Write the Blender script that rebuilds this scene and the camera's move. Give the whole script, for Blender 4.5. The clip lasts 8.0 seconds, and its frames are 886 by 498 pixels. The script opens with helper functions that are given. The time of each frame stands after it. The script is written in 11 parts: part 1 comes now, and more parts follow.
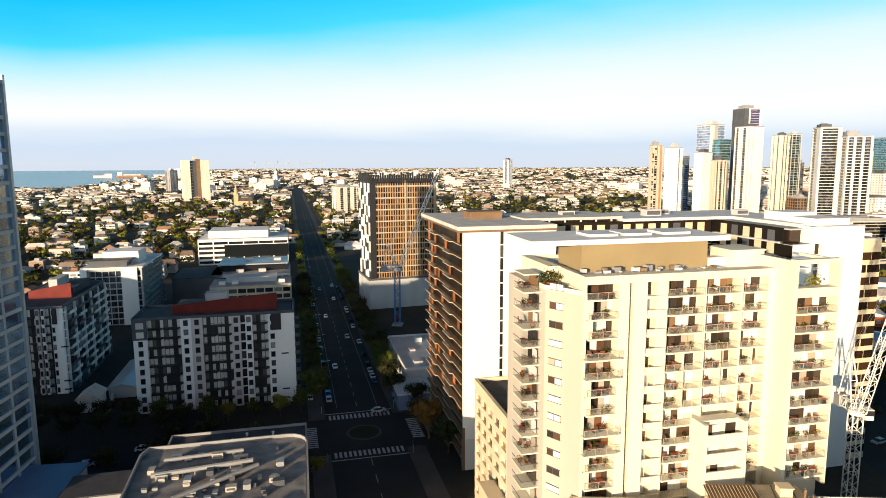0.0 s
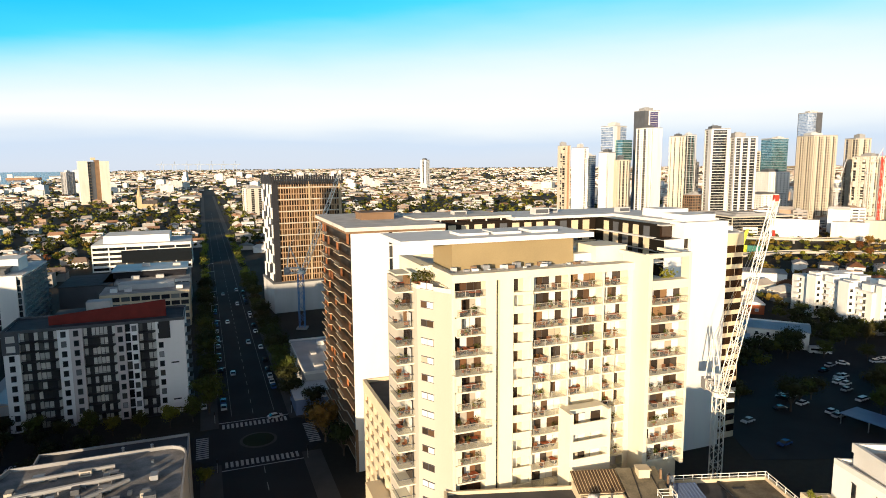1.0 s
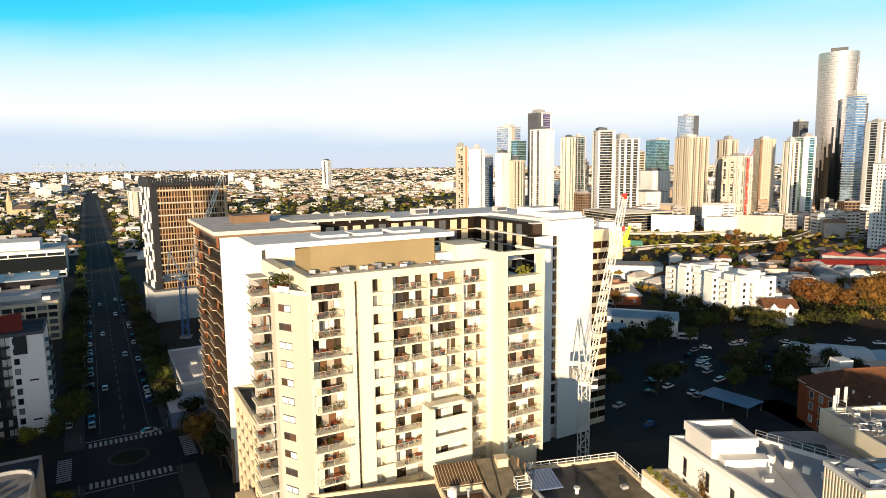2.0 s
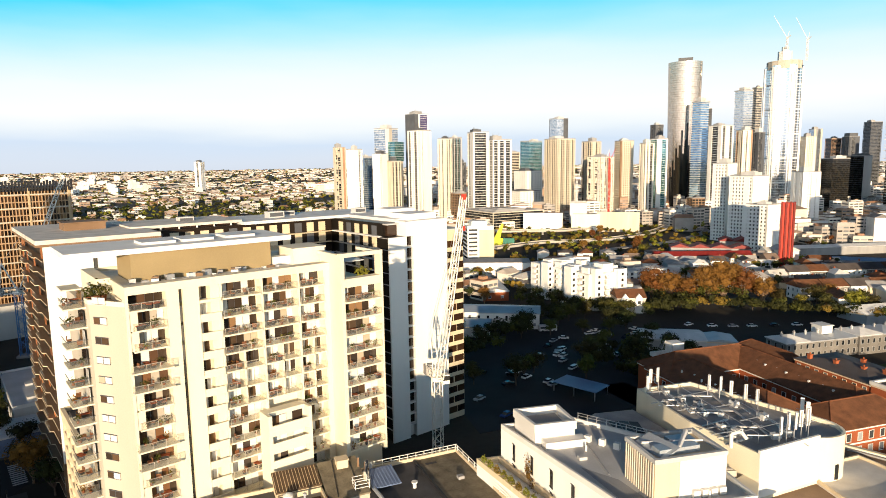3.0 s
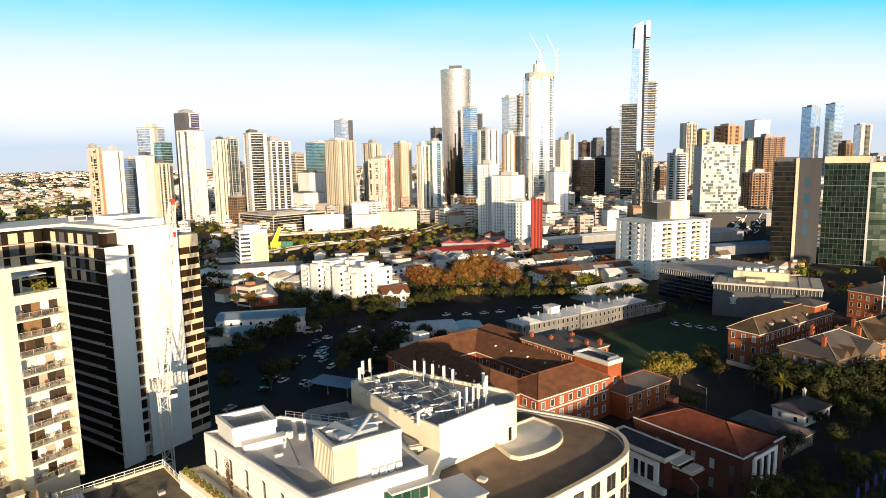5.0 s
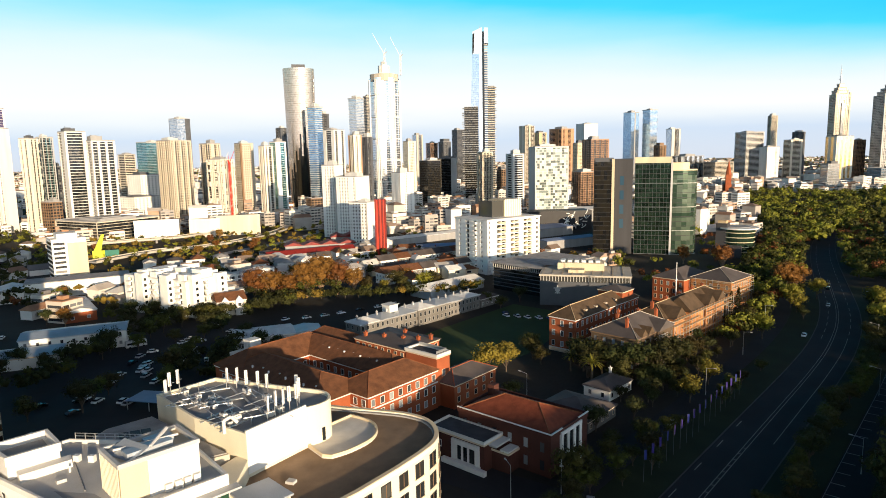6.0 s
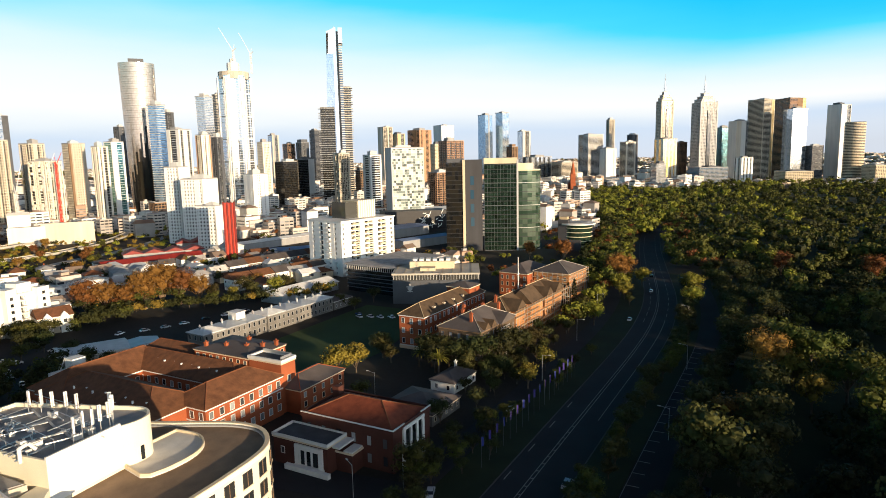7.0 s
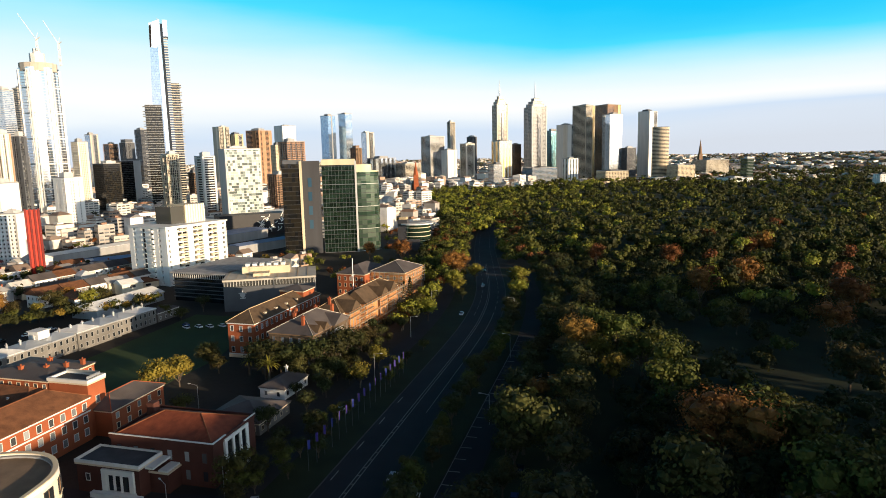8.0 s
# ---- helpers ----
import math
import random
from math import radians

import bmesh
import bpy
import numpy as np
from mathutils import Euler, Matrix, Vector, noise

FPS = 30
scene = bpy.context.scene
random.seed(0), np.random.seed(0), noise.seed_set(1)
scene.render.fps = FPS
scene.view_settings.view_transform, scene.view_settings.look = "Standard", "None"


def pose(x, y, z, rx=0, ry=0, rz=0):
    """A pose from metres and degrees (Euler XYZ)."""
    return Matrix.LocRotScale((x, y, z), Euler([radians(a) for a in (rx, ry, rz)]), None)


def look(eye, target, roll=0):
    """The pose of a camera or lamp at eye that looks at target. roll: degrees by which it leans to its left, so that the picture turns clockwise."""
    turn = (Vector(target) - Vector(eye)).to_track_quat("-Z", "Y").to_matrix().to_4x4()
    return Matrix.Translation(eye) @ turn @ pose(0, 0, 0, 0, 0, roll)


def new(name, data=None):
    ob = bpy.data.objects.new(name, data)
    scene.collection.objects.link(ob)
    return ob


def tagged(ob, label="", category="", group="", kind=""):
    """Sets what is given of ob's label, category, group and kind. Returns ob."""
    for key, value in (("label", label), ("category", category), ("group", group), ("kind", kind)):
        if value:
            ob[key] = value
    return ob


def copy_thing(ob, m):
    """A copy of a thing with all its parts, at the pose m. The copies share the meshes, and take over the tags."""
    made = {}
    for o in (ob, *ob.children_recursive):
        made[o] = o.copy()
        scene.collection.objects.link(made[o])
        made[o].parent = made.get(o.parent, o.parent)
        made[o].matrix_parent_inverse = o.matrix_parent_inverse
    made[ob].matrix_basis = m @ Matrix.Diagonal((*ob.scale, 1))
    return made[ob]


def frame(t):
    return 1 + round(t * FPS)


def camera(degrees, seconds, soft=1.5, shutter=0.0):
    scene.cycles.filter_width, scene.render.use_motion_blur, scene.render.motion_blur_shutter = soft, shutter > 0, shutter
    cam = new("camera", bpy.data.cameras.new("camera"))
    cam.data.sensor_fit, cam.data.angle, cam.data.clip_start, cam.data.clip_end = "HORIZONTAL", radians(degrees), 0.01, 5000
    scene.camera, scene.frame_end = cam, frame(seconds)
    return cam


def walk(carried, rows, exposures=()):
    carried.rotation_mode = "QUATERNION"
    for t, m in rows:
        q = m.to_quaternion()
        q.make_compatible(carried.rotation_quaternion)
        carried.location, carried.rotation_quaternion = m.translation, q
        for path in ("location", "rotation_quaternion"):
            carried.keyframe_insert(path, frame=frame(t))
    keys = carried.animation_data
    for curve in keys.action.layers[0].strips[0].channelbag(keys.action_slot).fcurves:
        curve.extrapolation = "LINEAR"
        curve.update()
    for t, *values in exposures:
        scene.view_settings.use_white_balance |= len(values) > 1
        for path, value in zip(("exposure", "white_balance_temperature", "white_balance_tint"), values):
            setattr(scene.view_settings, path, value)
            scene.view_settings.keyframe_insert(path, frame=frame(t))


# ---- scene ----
cam = camera(70.4, 8.0, soft=0.9)
METRES, EYE, TILT, LEAN, TURN = 64.0, 75.0, 0.3, 0.0, 6.7
ROWS = [
    (0.0, 0.0, 0.0, 0.0, -0.03, -7.98, 0.23),
    (0.5, 0.0661, -0.0062, 0.0006, -4.03, -7.99, 0.31),
    (1.0, 0.1202, -0.0165, 0.0015, -7.28, -8.0, 0.38),
    (1.5, 0.1738, -0.031, 0.0022, -10.98, -8.02, 0.46),
    (3.0, 0.3517, -0.1163, 0.0068, -26.25, -8.08, 0.68),
    (3.5, 0.3989, -0.1498, 0.0073, -30.14, -8.12, 0.7),
    (4.0, 0.4443, -0.1911, 0.0084, -33.79, -8.16, 0.71),
    (4.5, 0.4972, -0.2512, 0.0089, -39.28, -8.18, 0.75),
    (5.0, 0.5324, -0.3005, 0.0092, -44.73, -8.2, 0.76),
    (6.5, 0.6126, -0.4736, 0.0079, -64.35, -8.37, 0.85),
    (7.0, 0.6203, -0.5222, 0.008, -70.39, -8.41, 0.88),
    (7.5, 0.6215, -0.5899, 0.0076, -78.52, -8.46, 0.89),
    (8.0, 0.6159, -0.6412, 0.0075, -84.15, -8.51, 0.88),
]
walk(cam, [(t, pose(0, 0, EYE, TILT, LEAN, TURN) @ pose(METRES * x, METRES * y, METRES * z, 90 + pitch, roll, yaw)) for t, x, y, z, yaw, pitch, roll in ROWS],
     exposures=[(0.0, 1.0), (8.0, 1.0)])

# ---- light: a low morning sun behind the first view, and the sky ----
SUN_FROM, SUN_UP = (-0.365, -0.931), 7.0
SKY_STREAK, SKY_GAIN, HALO = 0.06, 0.52, 1.25
SKY_STOPS = ((0.0, (0.68, 0.74, 0.84)), (0.035, (0.70, 0.78, 0.90)), (0.062, (0.65, 0.77, 0.94)), (0.085, (0.86, 0.92, 0.98)), (0.11, (1.0, 1.0, 1.0)), (0.15, (0.92, 0.98, 1.0)), (0.19, (0.72, 0.94, 1.0)), (0.225, (0.45, 0.87, 1.0)), (0.275, (0.06, 0.72, 1.0)), (0.33, (0.0, 0.58, 0.98)), (0.40, (0.0, 0.50, 0.92)), (0.46, (0.008, 0.10, 0.27)), (0.6, (0.004, 0.025, 0.08)), (1.0, (0.004, 0.02, 0.07)))
WHITEST = (0.42, 0.91)
world = bpy.data.worlds.new("sky")
scene.world = world
world.use_nodes = True
wn, wl = world.node_tree.nodes, world.node_tree.links
wn.clear()
w_out, w_bg, w_sky = wn.new("ShaderNodeOutputWorld"), wn.new("ShaderNodeBackground"), wn.new("ShaderNodeTexSky")
w_sky.sky_type, w_sky.sun_disc = "NISHITA", False
w_sky.sun_elevation = radians(SUN_UP)
w_sky.sun_rotation = math.atan2(SUN_FROM[0], SUN_FROM[1])
w_sky.air_density, w_sky.dust_density, w_sky.ozone_density = 1.0, 0.6, 2.0
# the clear sky's own colours: hazy band on the horizon, white above it, cyan higher up, with thin streaks of cloud
w_co, w_sep, w_map, w_no, w_add, w_ramp, w_mix = (wn.new("ShaderNode" + k) for k in ("TexCoord", "SeparateXYZ", "Mapping", "TexNoise", "Math", "ValToRGB", "Mix"))
wl.new(w_co.outputs["Generated"], w_sep.inputs[0])
wl.new(w_co.outputs["Generated"], w_map.inputs[0])
w_map.inputs["Scale"].default_value = (1.6, 1.6, 9.0)
w_map.inputs["Rotation"].default_value = (0.10, -0.12, 0.4)
w_no.inputs["Scale"].default_value, w_no.inputs["Detail"].default_value = 1.4, 6
wl.new(w_map.outputs[0], w_no.inputs["Vector"])
w_add.operation = "MULTIPLY_ADD"
w_add.inputs[1].default_value = SKY_STREAK
wl.new(w_no.outputs[0], w_add.inputs[0])
wl.new(w_sep.outputs[2], w_add.inputs[2])
e = w_ramp.color_ramp.elements
stops = SKY_STOPS
while len(e) < len(stops):
    e.new(1.0)
for i, (p, c) in enumerate(stops):
    e[i].position, e[i].color = p, (*c, 1)
# bluer away from the white part of the sky
w_side = wn.new("ShaderNodeVectorMath")
w_side.operation = "DOT_PRODUCT"
w_side.inputs[1].default_value = (WHITEST[0], WHITEST[1], 0)
w_up = wn.new("ShaderNodeMath")
w_up.operation = "MULTIPLY_ADD"
w_up.inputs[1].default_value = 1.0
wl.new(w_co.outputs["Generated"], w_side.inputs[0])
w_top = wn.new("ShaderNodeMapRange")
w_top.inputs["From Min"].default_value, w_top.inputs["From Max"].default_value = 0.05, 0.17
w_top.inputs["To Min"].default_value, w_top.inputs["To Max"].default_value = 0.0, 1.0
wl.new(w_sep.outputs[2], w_top.inputs["Value"])
w_away = wn.new("ShaderNodeMapRange")
w_away.inputs["From Min"].default_value, w_away.inputs["From Max"].default_value = 0.45, 1.0
w_away.inputs["To Min"].default_value, w_away.inputs["To Max"].default_value = 0.095, -0.012
wl.new(w_side.outputs["Value"], w_away.inputs["Value"])
wl.new(w_away.outputs[0], w_up.inputs[0])
wl.new(w_top.outputs[0], w_up.inputs[1])
wl.new(w_add.outputs[0], w_up.inputs[2])
# a low bank of cloud over the far end of the park
w_end, w_bank, w_low = wn.new("ShaderNodeVectorMath"), wn.new("ShaderNodeMapRange"), wn.new("ShaderNodeMath")
w_end.operation, w_low.operation = "DOT_PRODUCT", "ADD"
w_end.inputs[1].default_value = (0.93, -0.37, 0)
w_bank.inputs["From Min"].default_value, w_bank.inputs["From Max"].default_value = 0.90, 1.0
w_bank.inputs["To Min"].default_value, w_bank.inputs["To Max"].default_value = 0.0, -0.055
wl.new(w_co.outputs["Generated"], w_end.inputs[0])
wl.new(w_end.outputs["Value"], w_bank.inputs["Value"])
w_fade, w_part = wn.new("ShaderNodeMapRange"), wn.new("ShaderNodeMath")
w_fade.inputs["From Min"].default_value, w_fade.inputs["From Max"].default_value = 0.06, 0.095
w_fade.inputs["To Min"].default_value, w_fade.inputs["To Max"].default_value = 1.0, 0.0
w_part.operation = "MULTIPLY"
wl.new(w_sep.outputs[2], w_fade.inputs["Value"])
wl.new(w_bank.outputs[0], w_part.inputs[0])
wl.new(w_fade.outputs[0], w_part.inputs[1])
wl.new(w_up.outputs[0], w_low.inputs[0])
wl.new(w_part.outputs[0], w_low.inputs[1])
wl.new(w_low.outputs[0], w_ramp.inputs[0])
w_mix.data_type = "RGBA"
w_mix.inputs["Factor"].default_value = 0.95
w_gain = wn.new("ShaderNodeVectorMath")
w_gain.operation = "SCALE"
w_gain.inputs["Scale"].default_value = SKY_GAIN / 0.1
w_sky_in = [k for k in w_mix.inputs if k.type == "RGBA"]
wl.new(w_ramp.outputs[0], w_gain.inputs[0])
# brighter towards the sun
w_dot, w_max, w_pow, w_glow = (wn.new("ShaderNode" + k) for k in ("VectorMath", "Math", "Math", "Math"))
w_dot.operation, w_max.operation, w_pow.operation, w_glow.operation = "DOT_PRODUCT", "MAXIMUM", "POWER", "MULTIPLY_ADD"
w_dot.inputs[1].default_value = (SUN_FROM[0], SUN_FROM[1], 0.12)
w_max.inputs[1].default_value, w_pow.inputs[1].default_value = 0.0, 2.5
w_glow.inputs[1].default_value, w_glow.inputs[2].default_value = HALO / 0.1, 0.0
wl.new(w_co.outputs["Generated"], w_dot.inputs[0])
wl.new(w_dot.outputs["Value"], w_max.inputs[0])
wl.new(w_max.outputs[0], w_pow.inputs[0])
wl.new(w_pow.outputs[0], w_glow.inputs[0])
w_tint, w_sum = wn.new("ShaderNodeVectorMath"), wn.new("ShaderNodeVectorMath")
w_tint.operation = "SCALE"
w_tint.inputs[0].default_value = (1.0, 0.94, 0.90)
w_high, w_fall = wn.new("ShaderNodeMapRange"), wn.new("ShaderNodeMath")
w_high.interpolation_type = "SMOOTHSTEP"
w_high.inputs["From Min"].default_value, w_high.inputs["From Max"].default_value = -0.1, 0.9
w_high.inputs["To Min"].default_value, w_high.inputs["To Max"].default_value = 1.0, 0.0
w_fall.operation = "MULTIPLY"
wl.new(w_sep.outputs[2], w_high.inputs["Value"])
wl.new(w_glow.outputs[0], w_fall.inputs[0])
wl.new(w_high.outputs[0], w_fall.inputs[1])
wl.new(w_fall.outputs[0], w_tint.inputs["Scale"])
wl.new(w_gain.outputs[0], w_sum.inputs[0])
wl.new(w_tint.outputs[0], w_sum.inputs[1])
wl.new(w_sky.outputs[0], w_sky_in[0])
wl.new(w_sum.outputs[0], w_sky_in[1])
w_bg.inputs["Strength"].default_value = 0.1
wl.new([k for k in w_mix.outputs if k.type == "RGBA"][0], w_bg.inputs[0])
wl.new(w_bg.outputs[0], w_out.inputs[0])
sun = new("sun", bpy.data.lights.new("sun", "SUN"))
sun.data.energy, sun.data.angle, sun.data.color = 4.2, radians(0.6), (1.0, 0.765, 0.505)
s_len = math.hypot(*SUN_FROM)
s_dir = Vector((SUN_FROM[0] / s_len * math.cos(radians(SUN_UP)), SUN_FROM[1] / s_len * math.cos(radians(SUN_UP)), math.sin(radians(SUN_UP))))
sun.matrix_world = look(s_dir * 300, (0, 0, 0))

# ---- materials ----
def surf(name, rgb, rough=0.85, metal=0.0, var=0.14, big=0.15, fine=6.0, bump=0.15, per=0.0, spec=0.3, streak=0.0):
    """A worn, opaque surface: broad stains, fine grain, a little relief; per: how far one object differs from the next."""
    m = bpy.data.materials.new(name)
    m.use_nodes = True
    n, l = m.node_tree.nodes, m.node_tree.links
    b = n["Principled BSDF"]
    b.inputs["Roughness"].default_value, b.inputs["Metallic"].default_value = rough, metal
    b.inputs["Specular IOR Level"].default_value = spec
    co = n.new("ShaderNodeTexCoord")
    n1, n2 = n.new("ShaderNodeTexNoise"), n.new("ShaderNodeTexNoise")
    n1.inputs["Scale"].default_value, n2.inputs["Scale"].default_value = big, fine
    n1.inputs["Detail"].default_value, n2.inputs["Detail"].default_value = 5, 3
    if streak:
        mp = n.new("ShaderNodeMapping")
        mp.inputs["Scale"].default_value = (1, 1, 0.12)
        l.new(co.outputs["Object"], mp.inputs[0])
        l.new(mp.outputs[0], n1.inputs["Vector"])
    else:
        l.new(co.outputs["Object"], n1.inputs["Vector"])
    l.new(co.outputs["Object"], n2.inputs["Vector"])
    add = n.new("ShaderNodeMath")
    add.operation = "MULTIPLY_ADD"
    add.inputs[1].default_value = 0.35
    l.new(n2.outputs[0], add.inputs[0])
    l.new(n1.outputs[0], add.inputs[2])
    rng = n.new("ShaderNodeMapRange")
    rng.inputs["From Min"].default_value, rng.inputs["From Max"].default_value = 0.35, 1.0
    rng.inputs["To Min"].default_value, rng.inputs["To Max"].default_value = 1 - 1.6 * var, 1 + 1.2 * var
    l.new(add.outputs[0], rng.inputs["Value"])
    hsv = n.new("ShaderNodeHueSaturation")
    hsv.inputs["Color"].default_value = (*rgb, 1)
    val = rng.outputs[0]
    if per:
        oi, pr, mul = n.new("ShaderNodeObjectInfo"), n.new("ShaderNodeMapRange"), n.new("ShaderNodeMath")
        pr.inputs["To Min"].default_value, pr.inputs["To Max"].default_value = 1 - per, 1 + per
        l.new(oi.outputs["Random"], pr.inputs["Value"])
        mul.operation = "MULTIPLY"
        l.new(pr.outputs[0], mul.inputs[0])
        l.new(val, mul.inputs[1])
        val = mul.outputs[0]
    l.new(val, hsv.inputs["Value"])
    l.new(hsv.outputs[0], b.inputs["Base Color"])
    if bump:
        bp = n.new("ShaderNodeBump")
        bp.inputs["Strength"].default_value, bp.inputs["Distance"].default_value = bump, 0.03
        l.new(n2.outputs[0], bp.inputs["Height"])
        l.new(bp.outputs[0], b.inputs["Normal"])
    return m


def islands(name, rgbs, rough=0.85, bump=0.0):
    """A surface whose separate pieces take one of several colours."""
    m = surf(name, rgbs[0], rough, bump=bump)
    n, l = m.node_tree.nodes, m.node_tree.links
    g, r = n.new("ShaderNodeNewGeometry"), n.new("ShaderNodeValToRGB")
    r.color_ramp.interpolation = "CONSTANT"
    e = r.color_ramp.elements
    while len(e) < len(rgbs):
        e.new(1.0)
    for i, c in enumerate(rgbs):
        e[i].position, e[i].color = i / len(rgbs), (*c, 1)
    l.new(g.outputs["Random Per Island"], r.inputs[0])
    l.new(r.outputs[0], [k for k in n if k.type == "HUE_SAT"][0].inputs["Color"])
    return m


def window(name, rgbs, rough=0.06, spec=0.5, wave=0.02, coat=0.0):
    """Window glass before dim rooms and blinds; each pane of its own tone."""
    m = bpy.data.materials.new(name)
    m.use_nodes = True
    n, l = m.node_tree.nodes, m.node_tree.links
    b = n["Principled BSDF"]
    b.inputs["Roughness"].default_value, b.inputs["Specular IOR Level"].default_value = rough, spec
    b.inputs["IOR"].default_value = 1.52
    b.inputs["Metallic"].default_value = coat
    g, oi, ad, fr, r = (n.new("ShaderNode" + k) for k in ("NewGeometry", "ObjectInfo", "Math", "Math", "ValToRGB"))
    ad.operation, fr.operation = "ADD", "FRACT"
    l.new(g.outputs["Random Per Island"], ad.inputs[0])
    l.new(oi.outputs["Random"], ad.inputs[1])
    l.new(ad.outputs[0], fr.inputs[0])
    l.new(fr.outputs[0], r.inputs[0])
    r.color_ramp.interpolation = "CONSTANT"
    e = r.color_ramp.elements
    while len(e) < len(rgbs):
        e.new(1.0)
    for i, c in enumerate(rgbs):
        e[i].position, e[i].color = i / len(rgbs), (*c, 1)
    l.new(r.outputs[0], b.inputs["Base Color"])
    co, tx, bp = n.new("ShaderNodeTexCoord"), n.new("ShaderNodeTexNoise"), n.new("ShaderNodeBump")
    tx.inputs["Scale"].default_value = 0.35
    bp.inputs["Strength"].default_value, bp.inputs["Distance"].default_value = wave, 0.3
    l.new(co.outputs["Object"], tx.inputs["Vector"])
    l.new(tx.outputs[0], bp.inputs["Height"])
    l.new(bp.outputs[0], b.inputs["Normal"])
    return m


def clear_glass(name, rgb=(0.985, 0.985, 0.98), shade=0.012):
    m = bpy.data.materials.new(name)
    m.use_nodes = True
    n, l = m.node_tree.nodes, m.node_tree.links
    n.remove(n["Principled BSDF"])
    t, g, mx, fr, d, m2 = (n.new("ShaderNode" + k) for k in ("BsdfTransparent", "BsdfGlossy", "MixShader", "Value", "BsdfDiffuse", "MixShader"))
    fr.outputs[0].default_value = 0.035
    t.inputs[0].default_value = (*rgb, 1)
    g.inputs["Roughness"].default_value = 0.04
    d.inputs[0].default_value = (*rgb, 1)
    m2.inputs[0].default_value = shade
    l.new(t.outputs[0], m2.inputs[1])
    l.new(d.outputs[0], m2.inputs[2])
    l.new(fr.outputs[0], mx.inputs[0])
    l.new(m2.outputs[0], mx.inputs[1])
    l.new(g.outputs[0], mx.inputs[2])
    l.new(mx.outputs[0], n["Material Output"].inputs[0])
    return m


def leaf(name, rgb, hue=0.03, val=0.5):
    m = bpy.data.materials.new(name)
    m.use_nodes = True
    n, l = m.node_tree.nodes, m.node_tree.links
    b = n["Principled BSDF"]
    b.inputs["Roughness"].default_value, b.inputs["Specular IOR Level"].default_value = 0.7, 0.2
    g, oi, hsv, h, v, ad = (n.new("ShaderNode" + k) for k in ("NewGeometry", "ObjectInfo", "HueSaturation", "MapRange", "MapRange", "Math"))
    hsv.inputs["Color"].default_value = (*rgb, 1)
    h.inputs["To Min"].default_value, h.inputs["To Max"].default_value = 0.5 - hue, 0.5 + hue
    v.inputs["To Min"].default_value, v.inputs["To Max"].default_value = 1 - val, 1 + val
    l.new(oi.outputs["Random"], h.inputs["Value"])
    l.new(g.outputs["Random Per Island"], ad.inputs[0])
    l.new(oi.outputs["Random"], ad.inputs[1])
    f = n.new("ShaderNodeMath")
    f.operation = "MULTIPLY"
    f.inputs[1].default_value = 0.5
    l.new(ad.outputs[0], f.inputs[0])
    l.new(f.outputs[0], v.inputs["Value"])
    l.new(h.outputs[0], hsv.inputs["Hue"])
    l.new(v.outputs[0], hsv.inputs["Value"])
    l.new(hsv.outputs[0], b.inputs["Base Color"])
    tr, mx = n.new("ShaderNodeBsdfTranslucent"), n.new("ShaderNodeMixShader")
    mx.inputs[0].default_value = 0.25
    l.new(hsv.outputs[0], tr.inputs[0])
    l.new(b.outputs[0], mx.inputs[1])
    l.new(tr.outputs[0], mx.inputs[2])
    l.new(mx.outputs[0], n["Material Output"].inputs[0])
    return m


BRIGHTWHITE = surf("bright_white_paint", (0.88, 0.88, 0.87), 0.7, var=0.06, streak=1)
ROOFPALE = surf("pale_roof_screed", (0.62, 0.58, 0.52), 0.9, var=0.16, big=0.3)
RUSTFRAME = surf("terracotta_frame", (0.44, 0.30, 0.18), 0.8, var=0.14, streak=1)
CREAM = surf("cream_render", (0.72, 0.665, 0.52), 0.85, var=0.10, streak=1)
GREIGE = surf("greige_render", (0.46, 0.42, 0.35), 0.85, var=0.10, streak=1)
OLIVE = surf("olive_cladding", (0.30, 0.23, 0.12), 0.8, var=0.10)
WHITE = surf("white_render", (0.80, 0.79, 0.75), 0.85, var=0.08, streak=1)
OFFWHITE = surf("weathered_white", (0.66, 0.65, 0.62), 0.85, var=0.12, streak=1)
PALEGREY = surf("pale_grey_concrete", (0.48, 0.48, 0.47), 0.9, var=0.14, streak=1)
GREY = surf("grey_concrete", (0.30, 0.30, 0.30), 0.9, var=0.16, streak=1)
DARKGREY = surf("dark_grey_cladding", (0.09, 0.095, 0.105), 0.6, var=0.15)
BLACK = surf("black_cladding", (0.025, 0.025, 0.028), 0.55, var=0.15)
TAN = surf("tan_concrete", (0.50, 0.38, 0.23), 0.85, var=0.14, streak=1)
SAND = surf("sand_concrete", (0.62, 0.52, 0.36), 0.85, var=0.12, streak=1)
BROWN = surf("brown_cladding", (0.21, 0.13, 0.075), 0.8, var=0.15)
# offices' stone and slate: sunlit orange and tan, shaded brown, put into colour
SANDSTONE = surf("sunlit_tone_sandstone", (0.44, 0.20, 0.075), 0.9, var=0.25, fine=4)
SHADESTONE = surf("shade_tone_stone", (0.10, 0.07, 0.045), 0.9, var=0.3, fine=4)
SLATETAN = surf("tan_brown_slate", (0.095, 0.062, 0.036), 0.8, var=0.28, fine=5, big=0.4)
HALLTILE = surf("red_roof_tiles", (0.19, 0.048, 0.022), 0.85, var=0.3, fine=5, big=0.5)
RUST = surf("rust_paint", (0.36, 0.17, 0.06), 0.8, var=0.2)
IVORY = surf("ivory_concrete", (0.72, 0.665, 0.56), 0.85, var=0.12, streak=1)
BUFF = surf("buff_concrete", (0.55, 0.49, 0.39), 0.85, var=0.14, streak=1)
